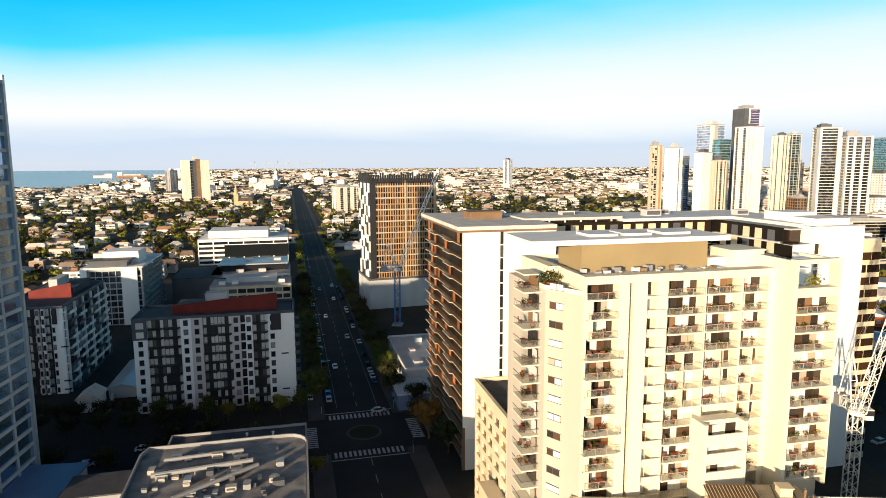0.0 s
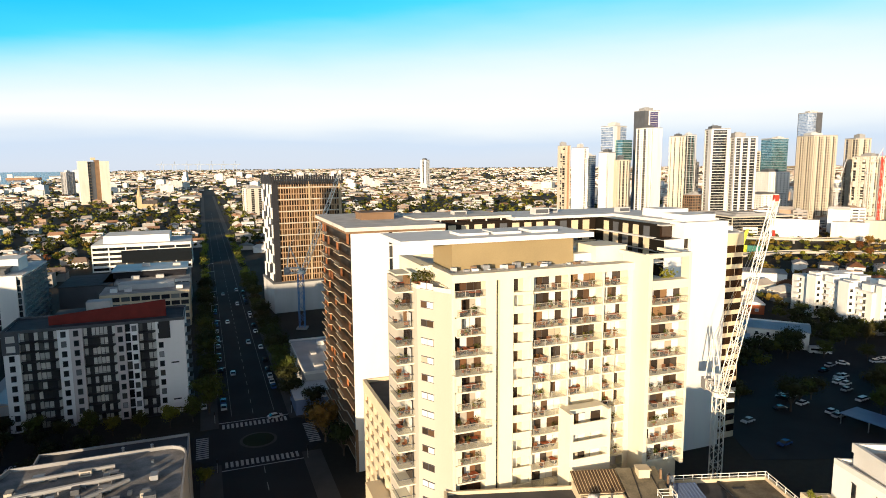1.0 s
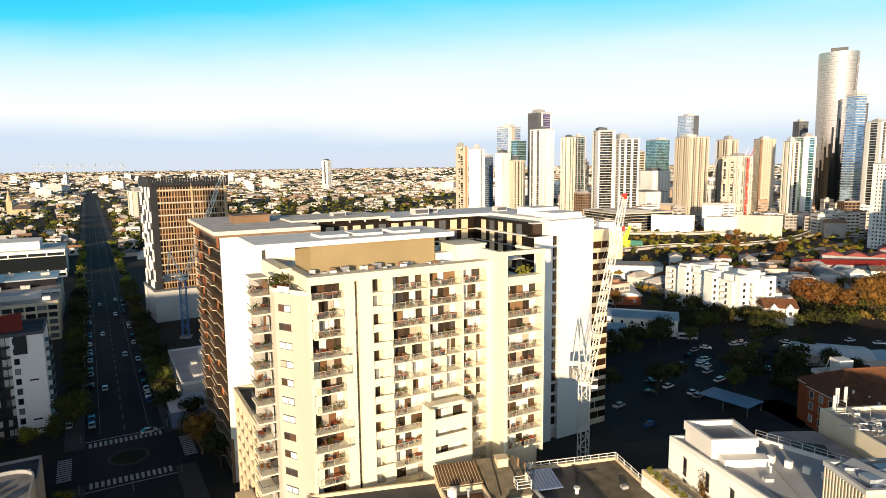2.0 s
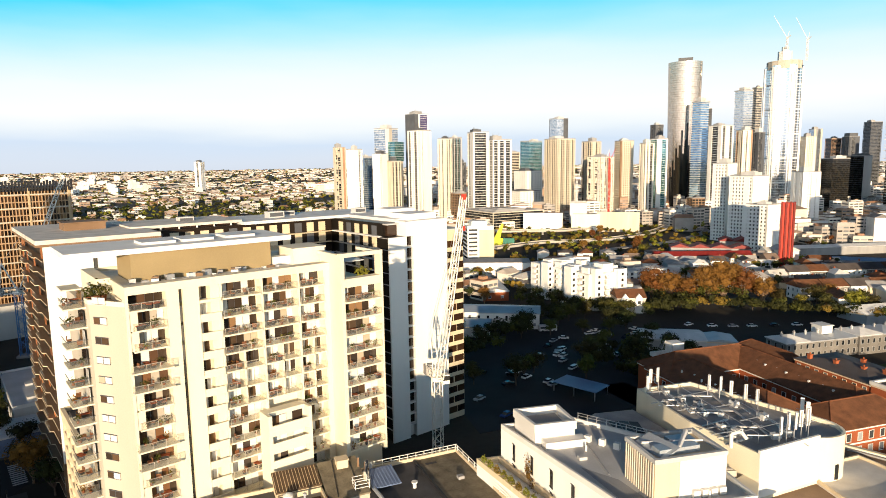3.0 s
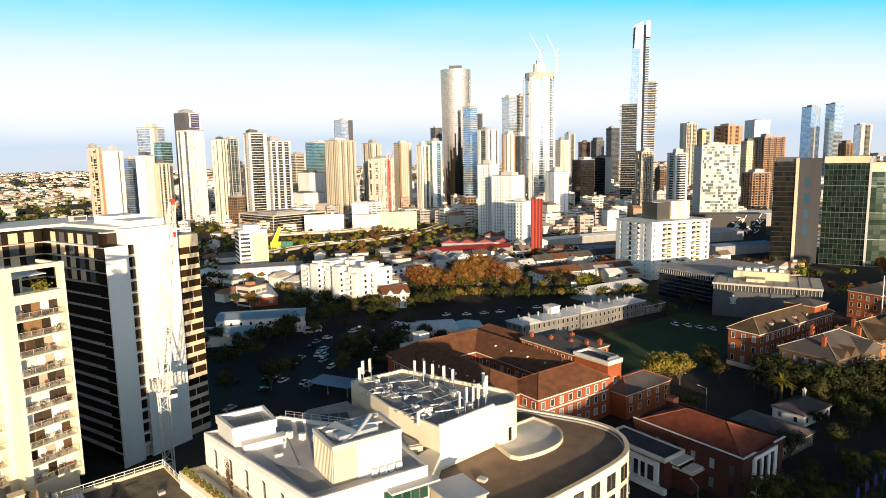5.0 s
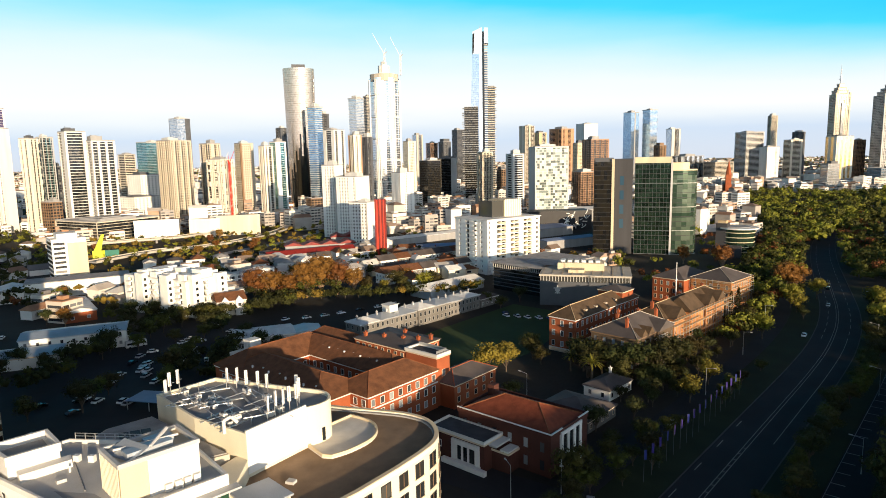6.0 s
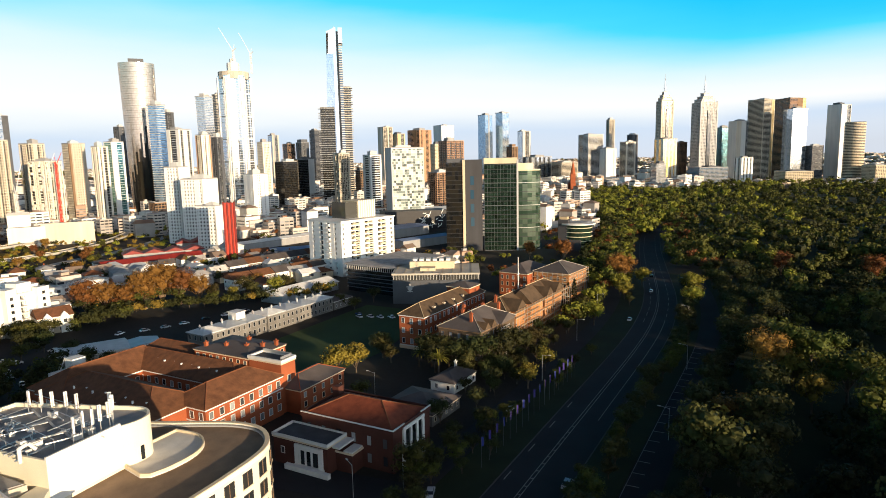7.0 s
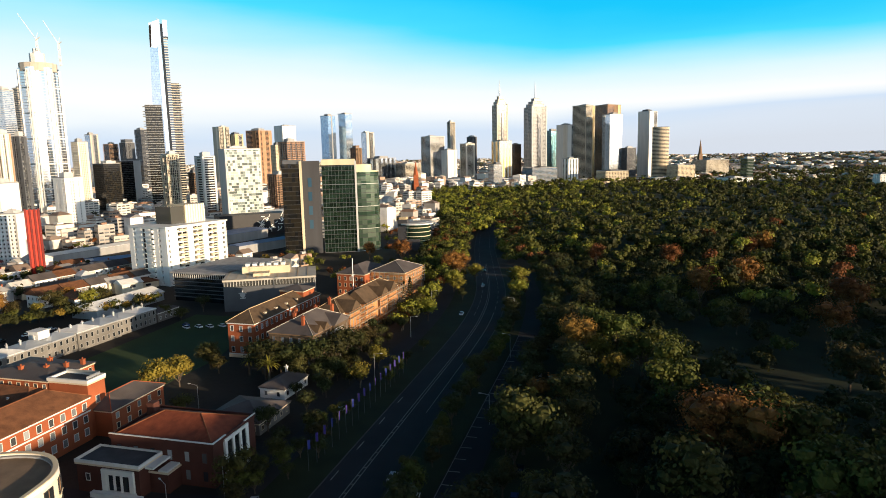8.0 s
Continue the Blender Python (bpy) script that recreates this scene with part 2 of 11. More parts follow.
CLAY = surf("clay_cladding", (0.40, 0.235, 0.14), 0.85, var=0.15)
SILVER = surf("silver_cladding", (0.72, 0.74, 0.76), 0.25, metal=0.8, var=0.1)
REDP = surf("red_panel", (0.17, 0.016, 0.011), 0.6, var=0.2, big=0.4)
BRICK = surf("red_brick", (0.31, 0.085, 0.034), 0.9, var=0.22, fine=9)
# the hall's brick: darker copy of BRICK, its wall shade put into colour
HALLBRICK = surf("shade_tone_brick", (0.075, 0.026, 0.018), 0.9, var=0.22, fine=9)
BRICKTRIM = surf("cream_trim", (0.62, 0.50, 0.36), 0.85, var=0.12)
SLATE = surf("slate_roof", (0.10, 0.085, 0.08), 0.75, var=0.25, fine=5)
TERRA = surf("terracotta_tiles", (0.19, 0.070, 0.030), 0.85, var=0.3, fine=5, big=0.5)
BROWNTILE = surf("brown_tiles", (0.15, 0.064, 0.030), 0.85, var=0.3, fine=5, big=0.5)
ROOFGREY = surf("roof_membrane", (0.33, 0.32, 0.31), 0.9, var=0.22, big=0.3)
ROOFMID = surf("worn_grey_roof", (0.25, 0.24, 0.23), 0.9, var=0.38, big=0.35, fine=4)
ROOFDARK = surf("bitumen_roof", (0.07, 0.07, 0.075), 0.9, var=0.25, big=0.3)
ROOFWHITE = surf("white_roof_sheet", (0.68, 0.68, 0.66), 0.7, var=0.12, big=0.3)
ROOFTAN = surf("tan_roof_deck", (0.22, 0.15, 0.095), 0.9, var=0.2, big=0.3)
ZINC = surf("zinc_sheet", (0.42, 0.46, 0.50), 0.45, metal=0.4, var=0.15)
BLUEROOF = surf("blue_steel_roof", (0.16, 0.22, 0.36), 0.5, metal=0.2, var=0.15)
BLUESTONE = surf("bluestone", (0.17, 0.16, 0.145), 0.9, var=0.25, fine=4)
STEELWHITE = surf("white_painted_steel", (0.80, 0.78, 0.72), 0.5, var=0.08)
STEELBLUE = surf("blue_painted_steel", (0.09, 0.20, 0.42), 0.5, var=0.1)
STEELRED = surf("red_painted_steel", (0.55, 0.04, 0.02), 0.5, var=0.1)
STEEL = surf("galvanised_steel", (0.50, 0.51, 0.52), 0.4, metal=0.7, var=0.15)
# asphalt and paving toned down, deepening the shade on streets by colour
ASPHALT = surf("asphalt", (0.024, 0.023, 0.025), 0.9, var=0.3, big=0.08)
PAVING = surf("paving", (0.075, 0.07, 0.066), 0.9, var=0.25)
LINE = surf("road_paint", (0.42, 0.42, 0.41), 0.7, var=0.25, big=1.0)
LINEY = surf("worn_road_paint", (0.25, 0.24, 0.22), 0.8, var=0.3, big=1.0)
# grass and earth kept very dark, part of the park's shade as colour
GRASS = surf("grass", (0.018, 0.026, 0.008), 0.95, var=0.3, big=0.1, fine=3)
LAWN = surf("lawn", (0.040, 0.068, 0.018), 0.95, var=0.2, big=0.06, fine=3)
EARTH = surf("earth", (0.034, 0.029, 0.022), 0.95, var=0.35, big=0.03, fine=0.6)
WATER = surf("bay_water", (0.16, 0.21, 0.28), 0.22, var=0.10, big=0.004, spec=0.6, bump=0.05)
BARK = surf("bark", (0.10, 0.075, 0.055), 0.95, var=0.3, big=1.0)
BARKPALE = surf("pale_gum_bark", (0.22, 0.15, 0.10), 0.9, var=0.3, big=0.8)
PLANT = surf("plant_metal", (0.40, 0.41, 0.42), 0.5, metal=0.3, var=0.2)
TIMBER = surf("rust_timber", (0.33, 0.12, 0.04), 0.7, var=0.25, per=0.4)
ANTENNA = surf("antenna_shell", (0.72, 0.71, 0.68), 0.5, var=0.06)
G_DARK = window("dark_glass", ((0.012, 0.015, 0.018), (0.02, 0.024, 0.028), (0.03, 0.03, 0.03), (0.016, 0.018, 0.02), (0.07, 0.07, 0.065)))
G_BROWN = window("bronze_glass", ((0.030, 0.016, 0.009), (0.018, 0.012, 0.008), (0.05, 0.026, 0.012)))
G_BLACK = window("unlit_glass", ((0.012, 0.010, 0.008), (0.02, 0.014, 0.010), (0.03, 0.018, 0.010), (0.008, 0.008, 0.008)), 0.35, 0.12)
G_BLUE = window("blue_glass", ((0.03, 0.07, 0.11), (0.045, 0.09, 0.13), (0.025, 0.055, 0.085)), 0.08)
M_SILVER = window("silver_mirror_glass", ((0.62, 0.66, 0.70), (0.54, 0.60, 0.66), (0.68, 0.70, 0.72), (0.40, 0.47, 0.54)), 0.10, coat=0.9, wave=0.05)
M_BLUE = window("blue_mirror_glass", ((0.30, 0.45, 0.60), (0.36, 0.52, 0.66), (0.22, 0.34, 0.48)), 0.10, coat=0.85, wave=0.05)
M_DEEP = window("deep_blue_mirror_glass", ((0.22, 0.26, 0.33), (0.32, 0.36, 0.42), (0.12, 0.15, 0.20), (0.45, 0.48, 0.52)), 0.12, coat=0.85, wave=0.05)
M_TEAL = window("teal_mirror_glass", ((0.14, 0.32, 0.34), (0.20, 0.40, 0.42), (0.08, 0.20, 0.22)), 0.10, coat=0.8, wave=0.05)
M_GREEN = window("green_mirror_glass", ((0.028, 0.060, 0.040), (0.05, 0.095, 0.065), (0.016, 0.036, 0.024), (0.036, 0.075, 0.05)), 0.08, coat=0.7, wave=0.10)
M_GOLD = window("gold_mirror_glass", ((0.70, 0.50, 0.22), (0.62, 0.42, 0.16)), 0.14, coat=0.9, wave=0.05)
M_LEAF = window("pale_green_mirror_glass", ((0.12, 0.19, 0.14), (0.19, 0.27, 0.20), (0.07, 0.13, 0.09), (0.25, 0.33, 0.26)), 0.10, coat=0.7, wave=0.10)
M_SMOKE = window("smoked_mirror_glass", ((0.07, 0.075, 0.08), (0.11, 0.11, 0.11), (0.04, 0.045, 0.05)), 0.10, coat=0.6, wave=0.08)
M_BLACK = window("black_mirror_glass", ((0.034, 0.032, 0.028), (0.024, 0.025, 0.025), (0.045, 0.040, 0.030)), 0.06, coat=0.6, wave=0.14)
M_BRONZE = window("bronze_mirror_glass", ((0.56, 0.46, 0.37), (0.53, 0.43, 0.34), (0.58, 0.48, 0.39)), 0.16, coat=0.85, wave=0.06)
M_STEELBLUE = window("steel_blue_mirror_glass", ((0.36, 0.43, 0.53), (0.33, 0.40, 0.50), (0.39, 0.46, 0.56)), 0.12, coat=0.8, wave=0.02)
DARKWALL = surf("dark_concrete_panel", (0.05, 0.05, 0.054), 0.7, var=0.2, streak=1)
G_PATCH = window("patchwork_panes", ((0.50, 0.54, 0.50), (0.10, 0.12, 0.11), (0.38, 0.44, 0.40), (0.62, 0.62, 0.56), (0.20, 0.24, 0.22), (0.45, 0.47, 0.42)), 0.15)
G_RUST = window("brown_infill_panes", ((0.25, 0.15, 0.07), (0.03, 0.02, 0.012), (0.36, 0.25, 0.13), (0.05, 0.03, 0.015), (0.20, 0.11, 0.05), (0.02, 0.016, 0.012)), 0.4, 0.2)
G_GREEN = window("green_glass", ((0.012, 0.05, 0.032), (0.02, 0.075, 0.05), (0.016, 0.06, 0.04)), 0.05)
G_GREY = window("grey_glass", ((0.04, 0.045, 0.05), (0.10, 0.11, 0.12), (0.03, 0.03, 0.035), (0.22, 0.22, 0.21), (0.06, 0.065, 0.07), (0.02, 0.02, 0.025)), 0.12)
G_PURPLE = window("purple_glass", ((0.06, 0.05, 0.12), (0.08, 0.065, 0.15)), 0.1)
G_HOME = window("room_glass", ((0.04, 0.028, 0.02), (0.72, 0.71, 0.66), (0.62, 0.62, 0.60), (0.74, 0.72, 0.66), (0.07, 0.045, 0.028), (0.035, 0.026, 0.02), (0.10, 0.06, 0.035), (0.70, 0.68, 0.62), (0.24, 0.14, 0.07), (0.66, 0.66, 0.64), (0.42, 0.36, 0.27), (0.05, 0.04, 0.035), (0.74, 0.73, 0.70)), 0.12, 0.35)
G_DEN = window("den_glass", ((0.04, 0.028, 0.02), (0.09, 0.05, 0.03), (0.16, 0.08, 0.04), (0.70, 0.68, 0.62), (0.05, 0.035, 0.025), (0.26, 0.13, 0.06), (0.40, 0.36, 0.30)), 0.12, 0.35)
G_SHADE = window("blind_glass", ((0.05, 0.055, 0.06), (0.16, 0.17, 0.18), (0.03, 0.03, 0.035), (0.30, 0.31, 0.32), (0.08, 0.08, 0.085)))
LILAC = surf("lilac_grey_render", (0.62, 0.57, 0.56), 0.8, var=0.08, streak=1)
G_CURTAIN = window("curtained_glass", ((0.66, 0.66, 0.62), (0.05, 0.05, 0.05), (0.56, 0.56, 0.53), (0.72, 0.71, 0.66), (0.12, 0.12, 0.11), (0.60, 0.60, 0.58)), 0.15, 0.4)
RAILGLASS = clear_glass("balcony_glass", (0.97, 0.97, 0.95), 0.03)
LEAF_A = leaf("leaf_green", (0.072, 0.076, 0.014))
LEAF_B = leaf("leaf_olive", (0.060, 0.055, 0.015))
LEAF_C = leaf("leaf_yellow_green", (0.17, 0.155, 0.022))
LEAF_D = leaf("leaf_rust", (0.19, 0.088, 0.022), 0.02)
# very dark leaf tone, also given to crowns that lie in shade
LEAF_E = leaf("leaf_dark", (0.036, 0.040, 0.011))
LEAF_F = leaf("leaf_gold", (0.20, 0.13, 0.025))


# ---- geometry helpers ----
class Geo:
    """A heap of simple solids that becomes one mesh."""

    def __init__(self):
        self.v, self.f = [], []

    def add(self, verts, faces):
        k = len(self.v)
        self.v += verts
        self.f += [tuple(k + i for i in f) for f in faces]
        return self

    def box(self, x0, y0, z0, x1, y1, z1):
        return self.prism(((x0, y0), (x1, y0), (x1, y1), (x0, y1)), z0, z1)

    def obox(self, cx, cy, z0, z1, sx, sy, yaw=0.0):
        c, s = math.cos(radians(yaw)), math.sin(radians(yaw))
        return self.prism([(cx + c * a * sx / 2 - s * b * sy / 2, cy + s * a * sx / 2 + c * b * sy / 2) for a, b in ((-1, -1), (1, -1), (1, 1), (-1, 1))], z0, z1)

    def prism(self, poly, z0, z1):
        n = len(poly)
        return self.add([(x, y, z0) for x, y in poly] + [(x, y, z1) for x, y in poly],
                        [tuple(range(n - 1, -1, -1)), tuple(range(n, 2 * n))] + [(i, (i + 1) % n, n + (i + 1) % n, n + i) for i in range(n)])

    def ring(self, poly, z0, z1, thick):
        """A wall of some thickness that follows a closed outline, inside it."""
        n = len(poly)
        inner = inset(poly, thick)
        vs = [(x, y, z) for p in (poly, inner) for z in (z0, z1) for x, y in p]
        fs = []
        for i in range(n):
            j = (i + 1) % n
            fs += [(i, j, n + j, n + i), (2 * n + j, 2 * n + i, 3 * n + i, 3 * n + j), (n + i, n + j, 3 * n + j, 3 * n + i), (j, i, 2 * n + i, 2 * n + j)]
        return self.add(vs, fs)

    def cyl(self, cx, cy, z0, z1, r0, r1=None, n=10):
        r1 = r0 if r1 is None else r1
        a = [(math.cos(2 * math.pi * i / n), math.sin(2 * math.pi * i / n)) for i in range(n)]
        return self.add([(cx + r0 * c, cy + r0 * s, z0) for c, s in a] + [(cx + r1 * c, cy + r1 * s, z1) for c, s in a],
                        [tuple(range(n - 1, -1, -1)), tuple(range(n, 2 * n))] + [(i, (i + 1) % n, n + (i + 1) % n, n + i) for i in range(n)])

    def beam(self, p, q, r0, r1=None, n=4):
        p, q = Vector(p), Vector(q)
        r1 = r0 if r1 is None else r1
        d = (q - p).normalized()
        a = d.orthogonal().normalized()
        b = d.cross(a)
        vs = []
        for o, r in ((p, r0), (q, r1)):
            for i in range(n):
                t = 2 * math.pi * (i + 0.5) / n
                vs.append(tuple(o + (a * math.cos(t) + b * math.sin(t)) * r))
        return self.add(vs, [tuple(range(n - 1, -1, -1)), tuple(range(n, 2 * n))] + [(i, (i + 1) % n, n + (i + 1) % n, n + i) for i in range(n)])

    def hip(self, x0, y0, x1, y1, z, h, inset_end=None, over=0.4):
        """A hipped roof over a rectangle, its ridge along the longer side; inset_end 0 makes a gable."""
        x0, y0, x1, y1 = x0 - over, y0 - over, x1 + over, y1 + over
        long_x = x1 - x0 >= y1 - y0
        half = min(x1 - x0, y1 - y0) / 2
        e = half if inset_end is None else inset_end
        if long_x:
            r = [(x0 + e, (y0 + y1) / 2, z + h), (x1 - e, (y0 + y1) / 2, z + h)]
        else:
            r = [((x0 + x1) / 2, y0 + e, z + h), ((x0 + x1) / 2, y1 - e, z + h)]
        t = 0.18
        vs = [(x0, y0, z), (x1, y0, z), (x1, y1, z), (x0, y1, z), (x0, y0, z - t), (x1, y0, z - t), (x1, y1, z - t), (x0, y1, z - t)] + r
        fs = [(7, 6, 5, 4), (0, 4, 5, 1), (1, 5, 6, 2), (2, 6, 7, 3), (3, 7, 4, 0)]
        fs += [(0, 1, 9, 8), (1, 2, 9), (2, 3, 8, 9), (3, 0, 8)] if long_x else [(0, 1, 8), (1, 2, 9, 8), (2, 3, 9), (3, 0, 8, 9)]
        return self.add(vs, fs)

    def turned(self, cx, cy, yaw, z=0.0):
        """The same solids, turned about the origin and moved."""
        c, s = math.cos(radians(yaw)), math.sin(radians(yaw))
        self.v = [(cx + c * x - s * y, cy + s * x + c * y, z + w) for x, y, w in self.v]
        return self

    def mesh(self, name, mat, smooth=False):
        me = bpy.data.meshes.new(name)
        me.from_pydata(self.v, [], self.f)
        me.materials.append(mat)
        if smooth:
            me.polygons.foreach_set("use_smooth", [True] * len(me.polygons))
        me.update()
        return me


def joined(name, pieces):
    """One mesh from several heaps, each with its own material."""
    vs, fs, ix, mats = [], [], [], []
    for geo, mat in pieces:
        k = len(vs)
        vs += geo.v
        fs += [tuple(k + i for i in f) for f in geo.f]
        if mat not in mats:
            mats.append(mat)
        ix += [mats.index(mat)] * len(geo.f)
    me = bpy.data.meshes.new(name)
    me.from_pydata(vs, [], fs)
    for m in mats:
        me.materials.append(m)
    me.polygons.foreach_set("material_index", ix)
    me.update()
    return me


def inset(poly, t):
    """The outline moved inwards by t (counter-clockwise outline)."""
    out = []
    n = len(poly)
    for i in range(n):
        a, b, c = Vector(poly[i - 1]), Vector(poly[i]), Vector(poly[(i + 1) % n])
        d1, d2 = (b - a).normalized(), (c - b).normalized()
        n1, n2 = Vector((-d1.y, d1.x)), Vector((-d2.y, d2.x))
        k = n1 + n2
        k = k / max(k.dot(n1), 0.3)
        out.append((b.x + k.x * t, b.y + k.y * t))
    return out


def bend(points, m=6):
    """More points along a smooth line through the given ones."""
    out = []
    p = [points[0]] + list(points) + [points[-1]]
    for i in range(1, len(p) - 2):
        for k in range(m):
            t = k / m
            out.append(tuple(0.5 * (2 * p[i][c] + (p[i + 1][c] - p[i - 1][c]) * t + (2 * p[i - 1][c] - 5 * p[i][c] + 4 * p[i + 1][c] - p[i + 2][c]) * t * t + (3 * p[i][c] - p[i - 1][c] - 3 * p[i + 1][c] + p[i + 2][c]) * t ** 3) for c in (0, 1)))
    return out + [points[-1]]


def thing(name, label, category, x, y, yaw=0.0, z=0.0, group="", kind=""):
    """An empty at a thing's base, to carry its parts."""
    ob = new(name)
    ob.matrix_world = pose(x, y, z, 0, 0, yaw)
    return tagged(ob, label, category, group, kind)


def part(name, geo, mat, parent, label="", kind="", smooth=False):
    """Links a heap, or a shared mesh, as one mesh object under a thing or a part."""
    ob = new(name, geo if isinstance(geo, bpy.types.Mesh) else geo.mesh(name, mat, smooth))
    ob.parent = parent
    return tagged(ob, label, kind=kind)


def solo(name, geo, mat, label, category="", kind="", smooth=False, group=""):
    """One mesh that is a whole thing, or a piece of the setting."""
    return tagged(new(name, geo.mesh(name, mat, smooth)), label, category, group, kind)

# ---- ground, roads, bay ----
def rise(x, y):
    """The land lies flat round the camera and lifts gently towards the horizon."""
    r = math.hypot(x - 30, y)
    t = min(max((r - 2300) / 2600, 0), 1)
    return 42 * t * t * (3 - 2 * t)


ground_geo = Geo()
RINGS = [0, 200, 500, 1000, 1600, 2300, 2700, 3100, 3500, 3900, 4300, 4600, 4900]
for r in RINGS:
    for k in range(72):
        a = 2 * math.pi * k / 72
        ground_geo.v.append((30 + r * math.cos(a), r * math.sin(a), rise(30 + r, 0)))
for i in range(len(RINGS) - 1):
    for k in range(72):
        j = (k + 1) % 72
        ground_geo.f.append((i * 72 + k, (i + 1) * 72 + k, (i + 1) * 72 + j, i * 72 + j))
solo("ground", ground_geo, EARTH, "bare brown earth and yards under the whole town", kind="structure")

STREET_YAW = 20.3


def along(u, v, ox=-42.0, oy=165.0, yaw=STREET_YAW):
    """A place in the street grid: u across the avenue, v along it, from the roundabout."""
    c, s = math.cos(radians(yaw)), math.sin(radians(yaw))
    return ox + c * u - s * v, oy + s * u + c * v


def strip(u0, v0, u1, v1, z0, z1, geo=None, **k):
    g = geo or Geo()
    return g.prism([along(u0, v0, **k), along(u1, v0, **k), along(u1, v1, **k), along(u0, v1, **k)], z0, z1)


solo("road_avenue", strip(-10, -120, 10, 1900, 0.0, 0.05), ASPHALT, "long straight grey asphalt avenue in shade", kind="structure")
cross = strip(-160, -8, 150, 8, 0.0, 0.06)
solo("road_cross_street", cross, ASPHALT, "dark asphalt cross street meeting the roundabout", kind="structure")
circle = Geo()
cx0, cy0 = along(0, 0)
circle.cyl(cx0, cy0, 0.0, 0.07, 17, n=40)
solo("road_roundabout", circle, ASPHALT, "asphalt roundabout with worn markings", kind="structure")
isle = Geo().cyl(cx0, cy0, 0.07, 0.25, 4.2, n=28)
solo("pavement_island", isle, GRASS, "round planted island of the roundabout", kind="structure")
solo("pavement_island_rim", Geo().cyl(cx0, cy0, 0.07, 0.2, 5.0, n=32), PAVING, "stone kerb ring round the island", kind="structure")
for a in (-1, 1):
    g = strip(a * 10, 12, a * 15, 1500, 0.0, 0.16)
    solo("pavement_avenue", g, PAVING, "grey paved footpath along the avenue", kind="structure")
    g = strip(a * 10, -110, a * 15, -12, 0.0, 0.16)
    solo("pavement_avenue", g, PAVING, "grey paved footpath along the avenue", kind="structure")
marks = Geo()
for v in (-12.5, 12.5):
    for k in range(-7, 8):
        strip(k * 1.25 - 0.35, v - 1.6, k * 1.25 + 0.35, v + 1.6, 0.05, 0.085, marks)
for u in (-14.5, 14.5):
    for k in range(-5, 6):
        strip(u - 1.6, k * 1.25 - 0.35, u + 1.6, k * 1.25 + 0.35, 0.06, 0.09, marks)
for v in (-15.5, 15.5):
    strip(-10, v - 0.2, 10, v + 0.2, 0.05, 0.085, marks)
solo("zebra_crossing_marks", marks, LINE, "white zebra stripes at the roundabout", kind="structure")
lanes = Geo()
for v in range(20, 900, 9):
    strip(-0.1, v, 0.1, v + 4, 0.05, 0.08, lanes)
for u in (-6.2, 6.2):
    strip(u - 0.07, 20, u + 0.07, 700, 0.05, 0.08, lanes)
for v in range(-110, -18, 9):
    strip(-0.1, v, 0.1, v + 4, 0.05, 0.08, lanes)
solo("lane_marks", lanes, LINEY, "worn white lane lines on the avenue", kind="structure")

# the boulevard beside the park, running away along x
COURSE = ((-420, 40), (100, 18.6), (166, 16.0), (230, 13.0), (290, 9.9), (330, 9.6), (380, 13.5), (465, 29), (542, 43), (640, 57), (920, 78))


def course(x):
    """The boulevard's centre line: nearly straight beside the park, then a bend away from it."""
    q = [np.interp(x + e, [a for a, _ in COURSE], [b for _, b in COURSE]) for e in (-24, -12, 0, 12, 24)]
    return float(sum(q)) / 5


def lane(x0, x1, o0, o1, z0, z1, geo=None, step=12.0):
    """A strip that follows the boulevard from x0 to x1, between two offsets from its centre line."""
    g = geo or Geo()
    n = max(1, math.ceil((x1 - x0) / step))
    xs = [x0 + (x1 - x0) * i / n for i in range(n + 1)]
    k = len(g.v)
    for x in xs:
        c = course(x)
        g.v += [(x, c + o0, z0), (x, c + o1, z0), (x, c + o1, z1), (x, c + o0, z1)]
    for i in range(n):
        a, b = k + 4 * i, k + 4 * i + 4
        g.f += [(a + 3, b + 3, b + 2, a + 2), (a, a + 1, b + 1, b), (a, b, b + 3, a + 3), (a + 1, a + 2, b + 2, b + 1)]
    g.f += [(k, k + 3, k + 2, k + 1), (k + 4 * n, k + 4 * n + 1, k + 4 * n + 2, k + 4 * n + 3)]
    return g


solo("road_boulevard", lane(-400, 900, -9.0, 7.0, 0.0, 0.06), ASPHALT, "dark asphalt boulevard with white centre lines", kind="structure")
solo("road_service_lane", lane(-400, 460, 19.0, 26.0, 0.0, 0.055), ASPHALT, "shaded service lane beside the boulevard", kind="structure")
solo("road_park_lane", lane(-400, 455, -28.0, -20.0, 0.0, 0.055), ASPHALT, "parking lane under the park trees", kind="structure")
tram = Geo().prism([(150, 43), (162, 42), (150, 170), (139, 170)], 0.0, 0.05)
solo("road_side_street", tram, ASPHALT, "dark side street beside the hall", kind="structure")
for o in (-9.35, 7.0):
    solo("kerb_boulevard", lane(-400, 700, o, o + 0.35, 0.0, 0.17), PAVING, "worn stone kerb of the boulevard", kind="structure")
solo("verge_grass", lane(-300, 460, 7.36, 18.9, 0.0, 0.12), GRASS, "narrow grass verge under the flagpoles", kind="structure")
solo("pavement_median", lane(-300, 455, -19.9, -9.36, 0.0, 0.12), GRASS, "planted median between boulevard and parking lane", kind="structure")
bl = Geo()
for o in (-0.45, 0.45):
    lane(60, 470, o - 0.09, o + 0.09, 0.06, 0.085, bl)
for x0 in range(64, 210, 4):
    lane(x0, x0 + 0.35, -0.35, 0.35, 0.06, 0.085, bl)
lane(215, 330, -5.2, -5.02, 0.06, 0.085, bl)
